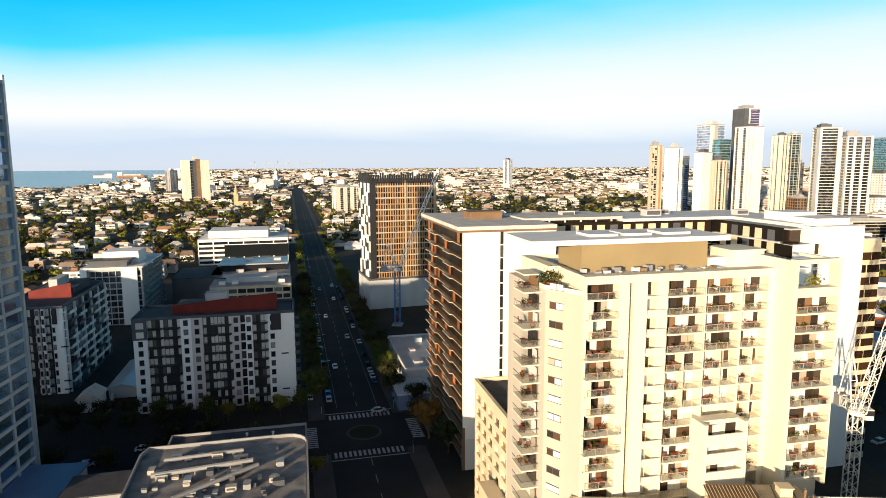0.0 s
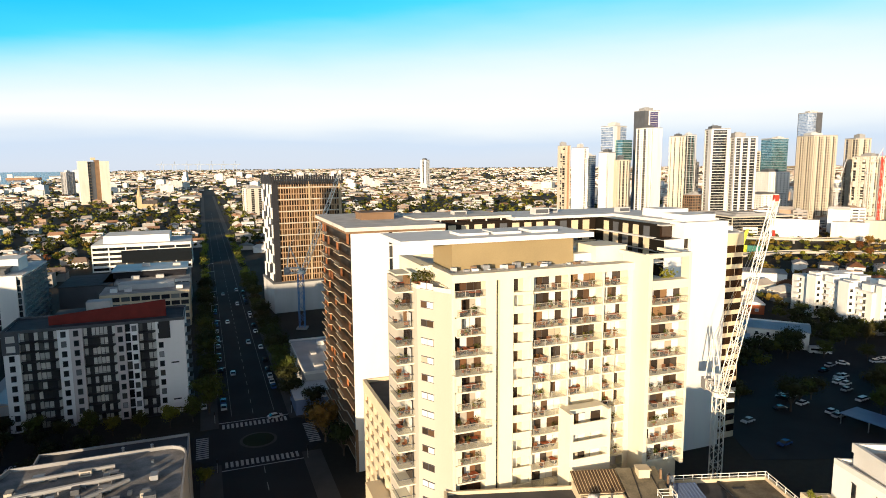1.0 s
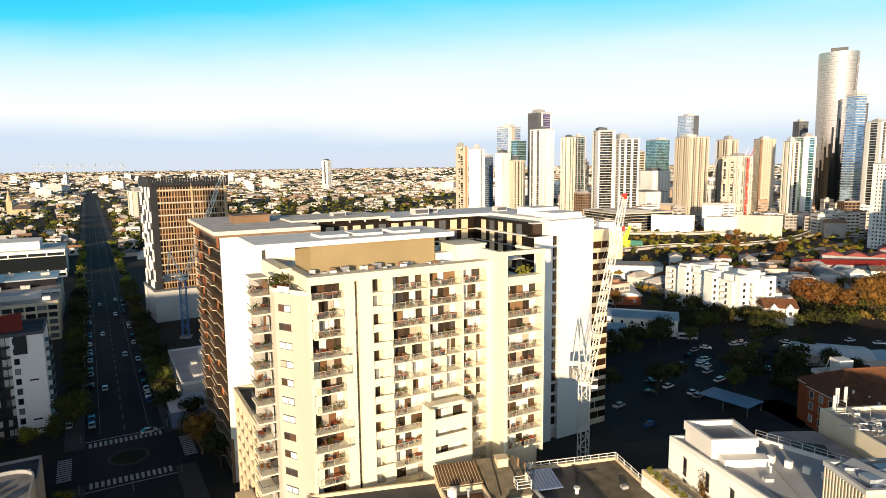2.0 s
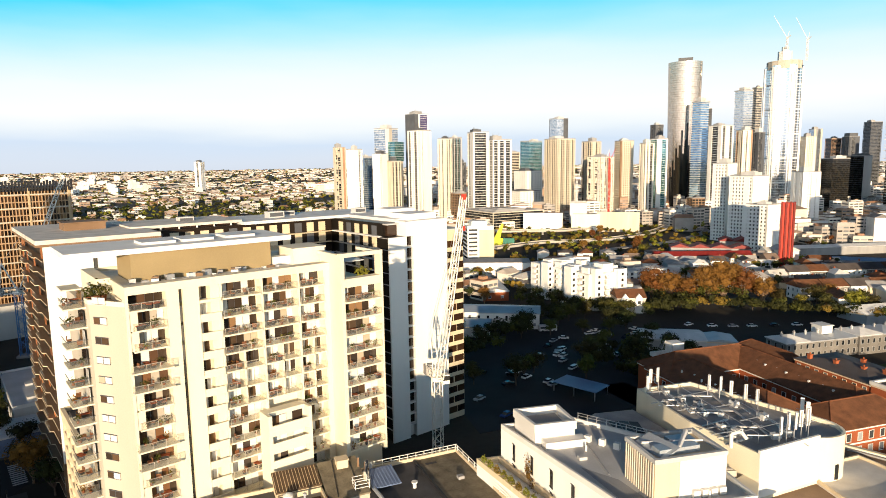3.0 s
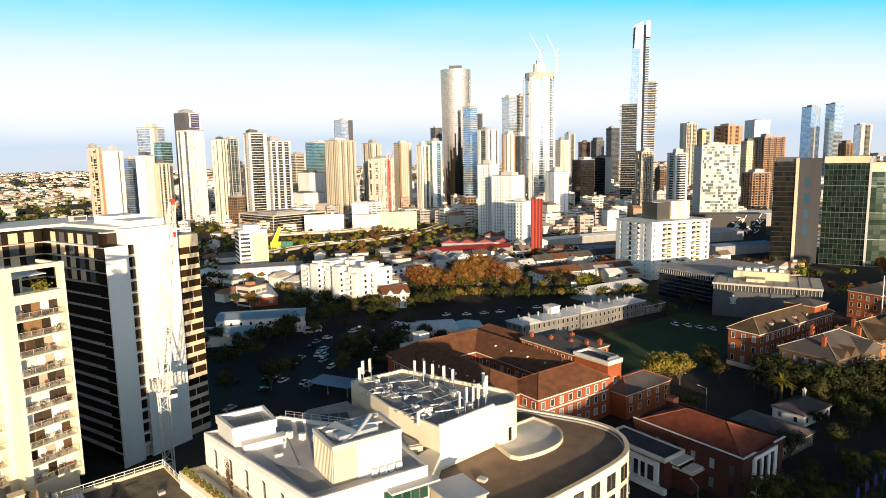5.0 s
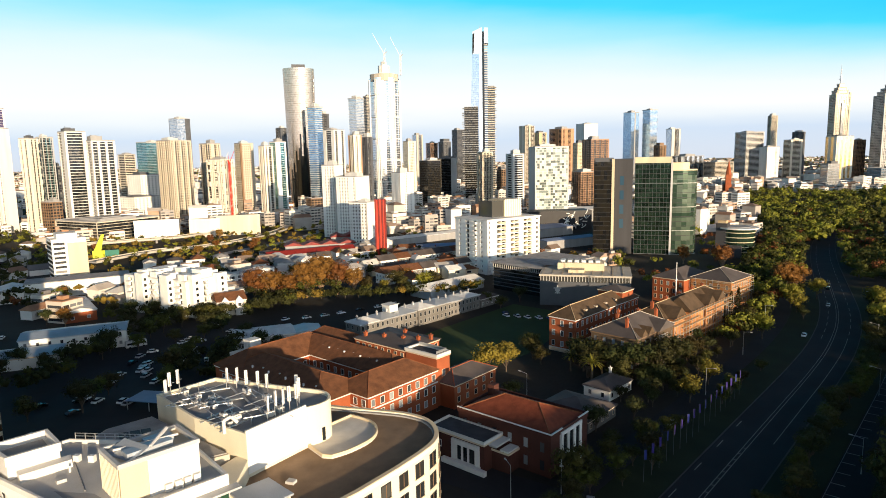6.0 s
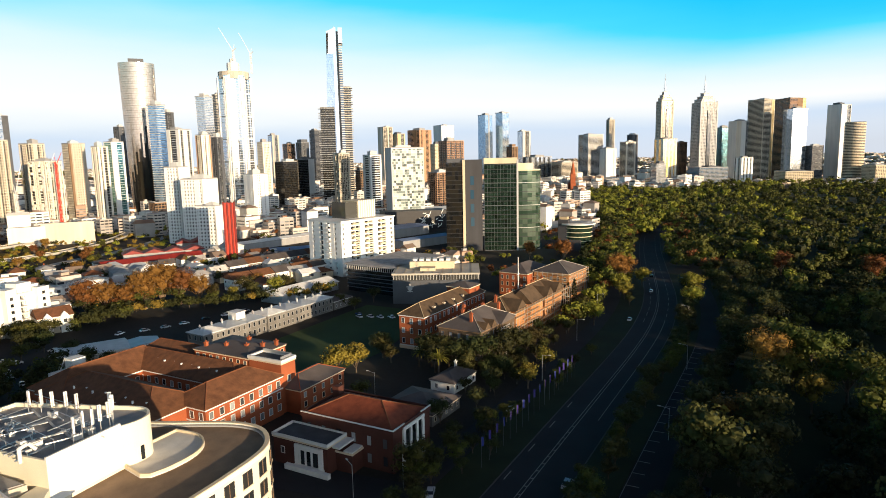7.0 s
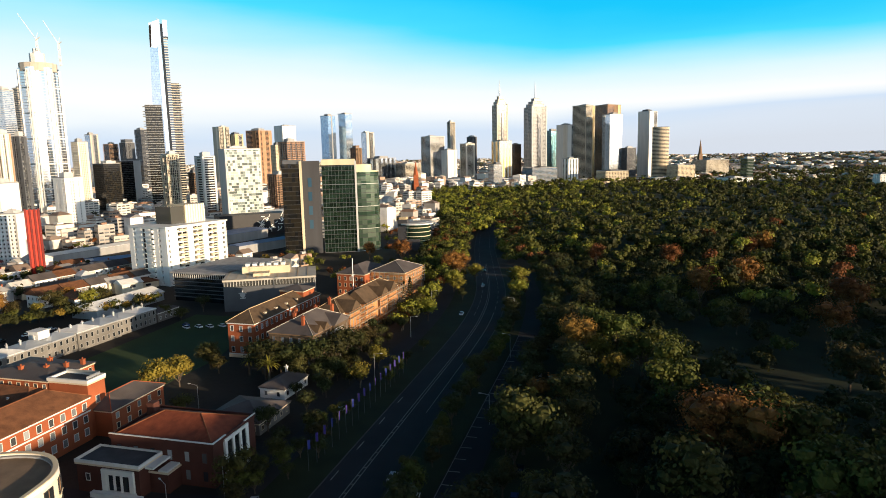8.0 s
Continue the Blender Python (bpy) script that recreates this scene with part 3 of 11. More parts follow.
for x0 in range(330, 640, 12):
    lane(x0, x0 + 6.0, -5.2, -5.0, 0.06, 0.085, bl)
    lane(x0, x0 + 6.0, 3.6, 3.8, 0.06, 0.085, bl)
for k in range(8):
    lane(109 + k * 16, 113.6 + k * 16, 5.6, 5.85, 0.06, 0.085, bl)
lane(160, 300, -20.35, -20.2, 0.055, 0.08, bl)
for k in range(24):
    lane(150 + k * 6.4, 150.3 + k * 6.4, -23.2, -20.4, 0.055, 0.08, bl)
solo("boulevard_marks", bl, LINEY, "white lane and parking marks on the boulevard", kind="structure")
solo("park_lawn", Geo().prism([(-420, -320), (900, -420), (1400, -420), (1400, 60), (900, 55), (560, 12), (455, -2), (330, -19), (166, -12.5), (-420, 10)], 0.0, 0.03), GRASS, "park lawn under the trees, coloured dark for shade", kind="structure")
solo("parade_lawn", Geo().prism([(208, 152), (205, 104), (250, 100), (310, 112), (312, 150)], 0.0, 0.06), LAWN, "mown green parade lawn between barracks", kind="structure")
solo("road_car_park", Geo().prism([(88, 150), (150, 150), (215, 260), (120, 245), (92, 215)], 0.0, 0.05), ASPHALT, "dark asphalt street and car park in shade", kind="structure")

N = 24
sea = Geo()
for i in range(N + 1):
    for j in range(N + 1):
        a = math.radians(117 + 45 * j / N)
        r0 = 2600 + 900 * max(0, (j / N - 0.55)) + 160 * math.sin(j * 1.7)
        if j < 5:
            r0 += (5 - j) * 300
        r = r0 + (4895 - r0) * i / N
        x, y = 30 + r * math.cos(a), r * math.sin(a)
        sea.v.append((x, y, rise(x, y) + 0.8))
for i in range(N):
    for j in range(N):
        k = i * (N + 1) + j
        sea.f.append((k, k + N + 1, k + N + 2, k + 1))
solo("water_bay", sea, WATER, "calm grey blue bay on the horizon", kind="structure")


# ---- buildings with storeys ----
def panes(w, d, z0, h, fh, bay, x=0.0, y=0.0):
    """Glass walls round a core, one loose sheet for every bay of every floor."""
    g = Geo()
    n = max(1, round((h - z0) / fh))
    for k in range(n):
        za, zb = z0 + (h - z0) * k / n, z0 + (h - z0) * (k + 1) / n
        for a, b, f in ((w, d, 0), (d, w, 1), (w, d, 2), (d, w, 3)):
            m = max(1, round(a / bay))
            for i in range(m):
                q0, q1 = -a / 2 + a * i / m, -a / 2 + a * (i + 1) / m
                p = ((x + q0, y - b / 2), (x + q1, y - b / 2)) if f == 0 else ((x + b / 2, y + q0), (x + b / 2, y + q1)) if f == 1 else ((x - q0, y + b / 2), (x - q1, y + b / 2)) if f == 2 else ((x - b / 2, y - q0), (x - b / 2, y - q1))
                g.add([(*p[0], za), (*p[1], za), (*p[1], zb), (*p[0], zb)], [(0, 1, 2, 3)])
    return g


def storeys(root, w, d, h, wall, glass, fh=3.2, band=1.2, bay=4.0, pier=0.8, relief=0.4, z0=0.0, x=0.0, y=0.0, crown=1.0, stuff="stuff"):
    """Glass core, a band at every floor, upright piers: windows stand back between them."""
    n = max(1, round((h - z0 - crown) / fh))
    fh = (h - z0 - crown) / n
    part("glass_wall", panes(w - 2 * relief, d - 2 * relief, z0, h - 0.3, fh, bay, x, y), glass, root, kind="stuff")
    g = Geo()
    for k in range(n):
        zb = z0 + k * fh
        g.box(x - w / 2, y - d / 2, zb + (0.003 if k == 0 else -band * 0.35), x + w / 2, y + d / 2, zb + band * 0.65)
    g.box(x - w / 2, y - d / 2, h - crown - band * 0.35, x + w / 2, y + d / 2, h)
    part("floor_band", g, wall, root, kind=stuff)
    if pier:
        g = Geo()
        p = 0.05
        for a, b, s in ((w, d, 0), (d, w, 1)):
            k = max(1, round(a / bay))
            for i in range(k + 1):
                q = -a / 2 + i * a / k
                q0, q1 = max(q - pier / 2, -a / 2 - p), min(q + pier / 2, a / 2 + p)
                for e in (-1, 1):
                    lo, hi = sorted((e * (b / 2 + p), e * (b / 2 - relief - 0.1)))
                    if s == 0:
                        g.box(x + q0, y + lo, z0, x + q1, y + hi, h - 0.05)
                    else:
                        g.box(x + lo, y + q0, z0, x + hi, y + q1, h - 0.05)
        part("pier", g, wall, root, kind=stuff)
    return fh


def zoned(root, w, d, h, wall, glass, style, seed, fh=3.2, band=1.2, **_):
    """Storeys in upright zones: blank wall, recessed balconies with thin slabs, or window bands."""
    r = random.Random(seed)
    e = 1.1
    n = max(3, round(h / fh))
    fh = h / n
    part("glass_wall", panes(w - 2 * e, d - 2 * e, 0, h - 0.3, fh, 3.0), G_DARK if style in ("balc", "side") else glass, root, kind="stuff")
    slabs, piers = Geo(), Geo()
    rails = r.choice((0.3, 0.8, 1.0, 0.6))
    for face in range(4):
        a, b = (w, d) if face % 2 == 0 else (d, w)
        c, s_ = ((1, 0), (0, 1), (-1, 0), (0, -1))[face]

        def put(g, q0, q1, p0, p1, z0, z1):
            """Along the face q, outwards p."""
            xs = [c * q + s_ * p for q in (q0, q1) for p in (p0, p1)]
            ys = [s_ * q - c * p for q in (q0, q1) for p in (p0, p1)]
            g.box(min(xs), min(ys), z0, max(xs), max(ys), z1)

        q = -a / 2
        kinds = {"balc": "bbgbbwbb", "mix": "wgbwgbgw", "side": "wwwwbw", "glass": "gggggg"}[style]
        rail = rails
        m = max(3, min(len(kinds), round(a / 3.5)))
        cuts = [r.uniform(0.6, 1.4) for _ in range(m)]
        tot = sum(cuts)
        shift = r.randrange(len(kinds)) if style == "mix" else 0
        for j in range(m):
            q1 = q + a * cuts[j] / tot
            kind = kinds[(j + shift) % len(kinds)] if j < m - 1 else kinds[-1]
            lo, hi = max(q, -a / 2 + 0.02), min(q1, a / 2 - 0.02)
            if kind == "w":
                put(piers, lo, hi, b / 2 - e - 0.1, b / 2, 0, h)
            else:
                if style != "glass":
                    put(piers, lo, lo + 0.35, b / 2 - e - 0.1, b / 2 + 0.03, 0, h)
                for k in range(n):
                    z = k * fh
                    if kind == "b":
                        put(slabs, lo + 0.36, hi, b / 2 - e - 0.1, b / 2 + 0.5, z - 0.18, z + (rail if k % 6 else 0.9))
                    elif style == "glass":
                        put(slabs, lo, hi, b / 2 - e - 0.1, b / 2 - e + 0.25, z - 0.2, z + 0.55)
                    else:
                        put(slabs, lo + 0.36, hi, b / 2 - e - 0.1, b / 2 - 0.3, z - 0.3, z + band * 0.8)
            q = q1
    slabs.box(-w / 2 + 0.01, -d / 2 + 0.01, h - 1.2, w / 2 - 0.01, d / 2 - 0.01, h)
    part("floor_band", slabs, wall, root, kind="stuff")
    if piers.v:
        part("pier", piers, wall, root, kind="stuff")
    if style != "side" and h > 70 and r.random() < 0.6:
        t = r.uniform(0.5, 0.8)
        part("upper_step", Geo().box(-w * t / 2, -d * t / 2, h, w * t / 2, d * t / 2, h + r.uniform(4, 9)), r.choice((wall, PALEGREY, wall)), root)


def facade(root, w, d, h, front, side, wall, glass, accent, seed, fh=3.1, e=1.2):
    """Upright zones along each face, one letter for each share of its width:
    w blank wall, a wall of the second colour, d deep balconies with solid fronts, t thin slabs before glass,
    p punched windows, g flush glass with thin bands, r boxes that jut out here and there."""
    r = random.Random(seed)
    n = max(3, round(h / fh))
    fh = h / n
    part("glass_wall", panes(w - 2 * e, d - 2 * e, 0, h - 0.4, fh, 2.4), G_DARK, root, kind="stuff")
    solid, second, sheet = Geo(), Geo(), Geo()
    for face in range(4):
        a, b = (w, d) if face % 2 == 0 else (d, w)
        c, s_ = ((1, 0), (0, 1), (-1, 0), (0, -1))[face]
        kinds = front if face % 2 == 0 else side

        def put(g, q0, q1, p0, p1, z0, z1):
            """Along the face q, outwards p."""
            xs = [c * q + s_ * p for q in (q0, q1) for p in (p0, p1)]
            ys = [s_ * q - c * p for q in (q0, q1) for p in (p0, p1)]
            g.box(min(xs), min(ys), z0, max(xs), max(ys), z1)

        i0 = 0
        while i0 < len(kinds):
            i1 = i0
            while i1 < len(kinds) and kinds[i1] == kinds[i0]:
                i1 += 1
            kind, lo, hi = kinds[i0], -a / 2 + a * i0 / len(kinds), -a / 2 + a * i1 / len(kinds)
            lo, hi, back, out = max(lo, -a / 2 + 0.02), min(hi, a / 2 - 0.02), b / 2 - e - 0.1, b / 2
            i0 = i1
            if kind in "wa":
                put(solid if kind == "w" else second, lo, hi, back, out + (0.05 if kind == "w" else 0.0), 0, h)
                continue
            if kind == "g":
                m = max(1, round((hi - lo) / 2.6))
                for k in range(n):
                    for j in range(m):
                        q0, q1 = lo + (hi - lo) * j / m, lo + (hi - lo) * (j + 1) / m
                        put(sheet, q0 + 0.06, q1 - 0.06, out - 0.5, out - 0.12, k * fh + 0.3, (k + 1) * fh)
                    put(solid, lo, hi, back, out - 0.06, k * fh, k * fh + 0.3)
                continue
            put(solid, lo, lo + 0.4, back, out + 0.02, 0, h)
            if kind == "p":
                m = max(1, round((hi - lo) / 3.0))
                for j in range(m):
                    q = lo + (hi - lo) * (j + 1) / m
                    put(solid, q - (hi - lo) / m * 0.42, q, back, out - 0.02, 0, h)
            for k in range(n):
                z = k * fh
                if kind == "p":
                    put(solid, lo, hi, back, out - 0.04, z - 0.5, z + 1.0)
                elif kind == "d":
                    put(solid, lo + 0.4, hi, back, out + 0.5, z - 0.2, z + 1.0)
                elif kind == "t":
                    put(solid, lo + 0.4, hi, back, out + 0.35, z - 0.15, z + 0.3)
                else:
                    put(solid, lo + 0.4, hi, back, out - 0.3, z - 0.15, z + 0.2)
                    if r.random() < 0.6:
                        q = r.uniform(lo, (lo + hi) / 2)
                        put(solid, q, q + (hi - lo) * 0.5, back, out + 1.3, z, z + fh * r.choice((0.4, 0.9)))
    solid.box(-w / 2 + 0.01, -d / 2 + 0.01, h - 1.0, w / 2 - 0.01, d / 2 - 0.01, h)
    part("floor_band", solid, wall, root, kind="stuff")
    if second.v:
        part("wall_panel", second, accent, root, kind="stuff")
    if sheet.v:
        part("glass_panel", sheet, glass, root, kind="stuff")


def tower(name, x, y, yaw, w, d, h, wall, glass, label="", roof=None, plant=True, z0=None, style=None, front="", side="", accent=None, **k):
    root = thing(name, label, "building", x, y, yaw, rise(x, y) if z0 is None else z0)
    if front:
        facade(root, w, d, h, front, side or front, wall, glass, accent or wall, int(x * 3 + y))
    elif style:
        zoned(root, w, d, h, wall, glass, style, int(x * 3 + y), **k)
    else:
        storeys(root, w, d, h, wall, glass, **k)
    part("roof", Geo().ring(((-w / 2, -d / 2), (w / 2, -d / 2), (w / 2, d / 2), (-w / 2, d / 2)), h, h + 0.9, 0.4).box(-w / 2 + 0.5, -d / 2 + 0.5, h, w / 2 - 0.5, d / 2 - 0.5, h + 0.15), roof or GREY, root)
    if plant:
        rnd = random.Random(int(x * 7 + y * 3))
        pw, pd, ph = w * rnd.uniform(0.35, 0.6), d * rnd.uniform(0.35, 0.6), rnd.uniform(2.5, 5.5) * (1 if h > 40 else 0.6)
        px, py = rnd.uniform(-0.15, 0.15) * w, rnd.uniform(-0.15, 0.15) * d
        g = Geo().box(px - pw / 2, py - pd / 2, h + 0.15, px + pw / 2, py + pd / 2, h + 0.15 + ph)
        g.box(px - pw / 3, py - pd / 3, h + 0.15 + ph, px + pw / 6, py + pd / 4, h + 1.0 + ph)
        for i in range(3):
            g.cyl(px + rnd.uniform(-0.4, 0.4) * pw, py + rnd.uniform(-0.4, 0.4) * pd, h + 0.15 + ph, h + 0.15 + ph + rnd.uniform(1.5, 3), 0.12, n=5)
        part("plant_room", g, rnd.choice((GREY, PALEGREY, DARKGREY)), root)
    return root

# ---- the cream apartment block ----
random.seed(11)
AX, AY, AYAW = 16.4, 93.0, 19.5
FH, F0 = 2.92, 55.4


def floor_z(k):
    return F0 - FH * k


def at_block(u, v, z, turn=0.0):
    c, s = math.cos(radians(AYAW)), math.sin(radians(AYAW))
    return pose(AX + c * u - s * v, AY + s * u + c * v, z, 0, 0, AYAW + turn)


PANE = {}


def glazing(root, u0, u1, v, z0, z1, n, mat=None, name="sliding_door", frame=DARKGREY, normal="v"):
    """A frame with n separate panes, standing on the wall at v (or u, for side walls) and facing minus."""
    b = 0.06
    w = (u1 - u0) / n
    g = Geo().box(u0, v - 0.05, z0, u1, v - 0.002, z1)
    if normal == "u":
        g.v = [(y, x, z) for x, y, z in g.v]
        g.f = [tuple(reversed(f)) for f in g.f]
    door = part(name, g, frame, root)
    key = (round(w, 2), round(z1 - z0, 2), normal, mat)
    if key not in PANE:
        p = Geo().box(-w / 2 + b / 2, -0.04, b, w / 2 - b / 2, 0.04, z1 - z0 - b)
        if normal == "u":
            p.v = [(y, x, z) for x, y, z in p.v]
            p.f = [tuple(reversed(f)) for f in p.f]
        PANE[key] = p.mesh("pane", mat or G_HOME)
    for i in range(n):
        o = part("pane", PANE[key], None, door)
        c = (u0 + (i + 0.5) * w, v - 0.05, z0)
        o.location = (c[1], c[0], z0) if normal == "u" else c
    return door


def rail(balcony, u0, u1, v0, v1, z, h=1.0, sides=True):
    """Glass balustrade with a metal handrail on three sides."""
    g = Geo().box(u0, v0, z + 0.05, u1, v0 + 0.03, z + h)
    if sides:
        g.box(u0, v0 + 0.04, z + 0.05, u0 + 0.03, v1, z + h).box(u1 - 0.03, v0 + 0.04, z + 0.05, u1, v1, z + h)
    part("glass_panel", g, RAILGLASS, balcony)
    g = Geo().box(u0 - 0.03, v0 - 0.02, z + h, u1 + 0.03, v0 + 0.04, z + h + 0.05)
    n = max(2, round((u1 - u0) / 1.9))
    for i in range(n + 1):
        q = u0 + (u1 - u0) * i / n
        g.box(q - 0.03, v0 - 0.02, z, q + 0.03, v0 - 0.005, z + h)
    part("handrail", g, GREIGE, balcony)


def cream_block():
    root = thing("apartment_block", "cream rendered apartment block with stacked glass balconies", "building", AX, AY, AYAW)
    roof_z = 58.2
    g = Geo().box(-6.7, 1.8, 0, 25.0, 22, roof_z)
    part("core_wall", g, CREAM, root)
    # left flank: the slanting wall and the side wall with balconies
    # greige, not cream: the wall's turn from the sun is put into colour
    part("slanting_wall", Geo().prism(((-6.75, 0.0), (-6.72, 1.79), (-6.72, 22), (-10.9, 22), (-10.8, 10.5), (-10.4, 6.2)), 0, 56.0), GREIGE, root, "slanting rendered wall, greige for its shaded angle")
    part("terrace_parapet", Geo().ring(((-6.8, 0.3), (-6.8, 9), (-10.7, 9), (-10.5, 6.3)), 56.0, 56.7, 0.25), CREAM, root)
    part("penthouse_wall", Geo().box(-8.6, 9.2, 56.0, -6.72, 22, 59.0), CREAM, root)
    # upright fins between the balcony columns
    for a, b, v in ((-6.9, -6.5, 0), (-1.5, 0.3, 0.02), (0.9, 3.2, 0.02), (6.3, 6.62, 0), (12.7, 13.15, 0), (19.0, 19.5, 0), (23.9, 25.0, 0)):
        part("wall_fin", Geo().box(a, v, 0, b, 1.8, 57.7), CREAM, root)
    part("parapet", Geo().box(-6.95, -0.25, 57.7, 25.0, 1.8, 58.9).box(-6.95, 1.8, roof_z, -6.6, 22, 58.9).box(-6.95, 21.7, roof_z, 33.4, 22.05, 58.9), CREAM, root)
    part("roof_deck", Geo().box(-6.6, 1.8, roof_z, 33.2, 21.7, roof_z + 0.12), ROOFWHITE, root)
    # right bay, standing forward
    part("bay_wall", Geo().box(25.02, -2.2, 0, 33.3, 21.9, 55.2).box(25.02, 3.0, 55.2, 30.0, 21.9, 58.3), CREAM, root)
    part("bay_fin", Geo().box(25.0, -4.0, 0, 25.7, -2.2, 60.0).box(32.8, -4.0, 24.5, 33.3, -2.2, 60.0), CREAM, root)
    part("bay_frame", Geo().box(25.0, -4.02, 60.0, 33.32, -3.0, 60.7).box(32.8, -2.9, 60.0, 33.3, 4.0, 60.5).box(25.0, -2.9, 60.0, 25.7, 4.0, 60.5).box(25.0, -2.2, 55.2, 25.7, 3.0, 60.0), CREAM, root)
    part("bay_side_ledge", Geo().box(33.3, -2.0, 24, 33.8, -0.6, 54.5), CREAM, root)
    part("stair_house", Geo().box(21.0, 5.0, roof_z + 0.1, 27.0, 11.0, 60.9).box(20.8, 4.8, 60.9, 27.2, 11.2, 61.15), CREAM, root)
    # the roof room: olive walls under a broad white slab
    part("roof_room", Geo().box(-4.4, 6.6, roof_z + 0.1, 17.6, 15.5, 62.7), OLIVE, root, "olive brown rooftop plant room")
    part("roof_slab", Geo().box(-13.0, 5.6, 62.7, 21.0, 18.5, 63.5), WHITE, root, "broad white roof slab")
    for a, b in ((-2, 3), (4, 9), (11, 16)):
        part("roof_light", Geo().box(a, 9, 63.5, b, 14, 63.9), ROOFWHITE, root)
    # lower white block
    part("lower_block", Geo().box(11.4, -3.6, 0, 18.9, -2.0, 27.3).box(11.4, -2.0, 0, 18.9, 0.0, 36.1).box(11.4, -3.6, 27.3, 12.0, -2.0, 36.1).box(18.3, -3.6, 27.3, 18.9, -2.0, 36.1), CREAM, root)
    for k in (0, 1, 2):
        z = 27.3 + k * FH
        part("balcony_front", Geo().box(12.0, -3.6, z, 18.3, -3.35, z + 1.25), CREAM, root)
        if k < 2:
            part("balcony_lintel", Geo().box(12.0, -3.6, z + 2.45, 18.3, -2.0, z + FH), CREAM, root)
        glazing(root, 12.5, 15.1, -2.02, z + 0.1, z + 2.3, 2)
        glazing(root, 16.1, 17.9, -2.02, z + 0.1, z + 2.3, 1)
    low = 14
    for k in range(low):
        z = floor_z(k)
        # left bay
        wide = k in (3, 4, 7, 8, 11, 12)
        a, b = (-6.9, -1.3) if wide else (-6.2, -1.5)
        v0 = -1.1 if wide else -0.15
        if k == 0:
            a, v0 = -6.5, -0.1
        bal = part("balcony", Geo().box(a, v0, z - 0.25, b, 1.78, z), CREAM, root)
        if not wide and k:
            part("wall_infill", Geo().box(-6.5, 0.1, z, -5.4, 1.8, z + FH - 0.25), CREAM, root)
        rail(bal, a + 0.05, b - 0.05, v0 + 0.05, 0.0, z, sides=wide)
        glazing(root, -6.3 if wide or k == 0 else -5.35, -1.55, 1.79, z + 0.02, z + 2.62, 4, mat=G_DEN)
        # narrow strip of glass beside it
        glazing(root, 0.32, 0.88, 0.9, z, z + 2.5, 1, name="window", mat=G_SHADE)
        # small balconies behind a solid front
        bal = part("balcony", Geo().box(3.2, -0.35, z - 0.25, 6.3, 1.78, z).box(3.2, -0.35, z, 6.3, -0.15, z + (0.95 if k else 0.2)), CREAM, root)
        part("side_wall", Geo().box(4.9, 0.3, z, 6.28, 1.79, z + FH - 0.26), CREAM, root)
        glazing(root, 3.3, 4.8, 1.79, z + 0.02, z + 2.4, 2)
        # three broad columns
        for j, (c0, c1) in enumerate(((6.65, 12.68), (13.17, 18.98), (19.52, 23.88))):
            if j == 1 and k >= 7:
                continue
            split = 4 <= k <= 7 and not (j == 0 and k == 7)
            mid = (c0 + c1) / 2
            if split:
                part("wall_fin", Geo().box(mid - 0.16, 0.05, z, mid + 0.16, 1.79, z + FH - 0.26), CREAM, root)
            for e0, e1 in (((c0, mid - 0.17), (mid + 0.17, c1)) if split else ((c0, c1),)):
                bal = part("balcony", Geo().box(e0, -0.3, z - 0.25, e1, 1.78, z), CREAM, root)
                rail(bal, e0 + 0.05, e1 - 0.05, -0.25, 0, z, sides=False)
                glazing(root, e0 + 0.12, e1 - 0.15, 1.79, z + 0.02, z + 2.62, 3 if split else 5)
        # right bay
        if k <= 10:
            bal = part("balcony", Geo().box(25.72, -4.2, z - 0.28, 32.78, -2.2, z) if k else Geo().box(25.72, -4.02, z - 0.5, 32.78, -2.2, z + 0.95), CREAM, root)
            if k:
                rail(bal, 25.75, 32.75, -4.15, -2.2, z, sides=False)
                glazing(root, 26.0, 32.6, -2.21, z + 0.02, z + 2.4, 5)
            else:
                glazing(root, 26.2, 29.6, 2.99, z + 0.1, z + 2.4, 3)
        # side balconies
        if k <= 13:
            bal = part("balcony", Geo().box(-13.4, 7.6, z - 0.22, -10.4, 12.2, z), CREAM, root)
            g = Geo().box(-13.36, 7.64, z + 0.05, -13.33, 12.16, z + 1.0).box(-13.3, 7.64, z + 0.05, -10.6, 7.67, z + 1.0)
            part("glass_panel", g, RAILGLASS, bal)
            part("handrail", Geo().box(-13.4, 7.6, z + 1.0, -13.32, 12.2, z + 1.07).box(-13.3, 7.6, z + 1.0, -10.6, 7.68, z + 1.07), DARKGREY, bal)
            glazing(root, 8.0, 12.0, -10.86, z + 0.02, z + 2.3, 2, normal="u")
        # small windows of the slanting wall
        w = thing("slanting_window", "", "", 0, 0)
        w.parent = root
        w.matrix_basis = pose(-9.35, 4.35, z + 0.75, 0, 0, -59.2)
        part("frame", Geo().box(-1.25, -0.16, 0, 1.25, 0.02, 0.07).box(-1.25, -0.16, 1.0, 1.25, 0.02, 1.07).box(-0.03, -0.16, 0.07, 0.03, 0.02, 1.0), DARKGREY, w)
        for q in (-0.62, 0.62):
            o = part("pane", PANE.setdefault("slant", Geo().box(-0.58, -0.12, 0.08, 0.58, -0.06, 0.99).mesh("pane", G_HOME)), None, w)
            o.location.x = q
    part("side_roof_slab", Geo().box(-13.4, 7.6, floor_z(-1) - 0.3, -10.9, 12.2, floor_z(-1) - 0.1), CREAM, root)
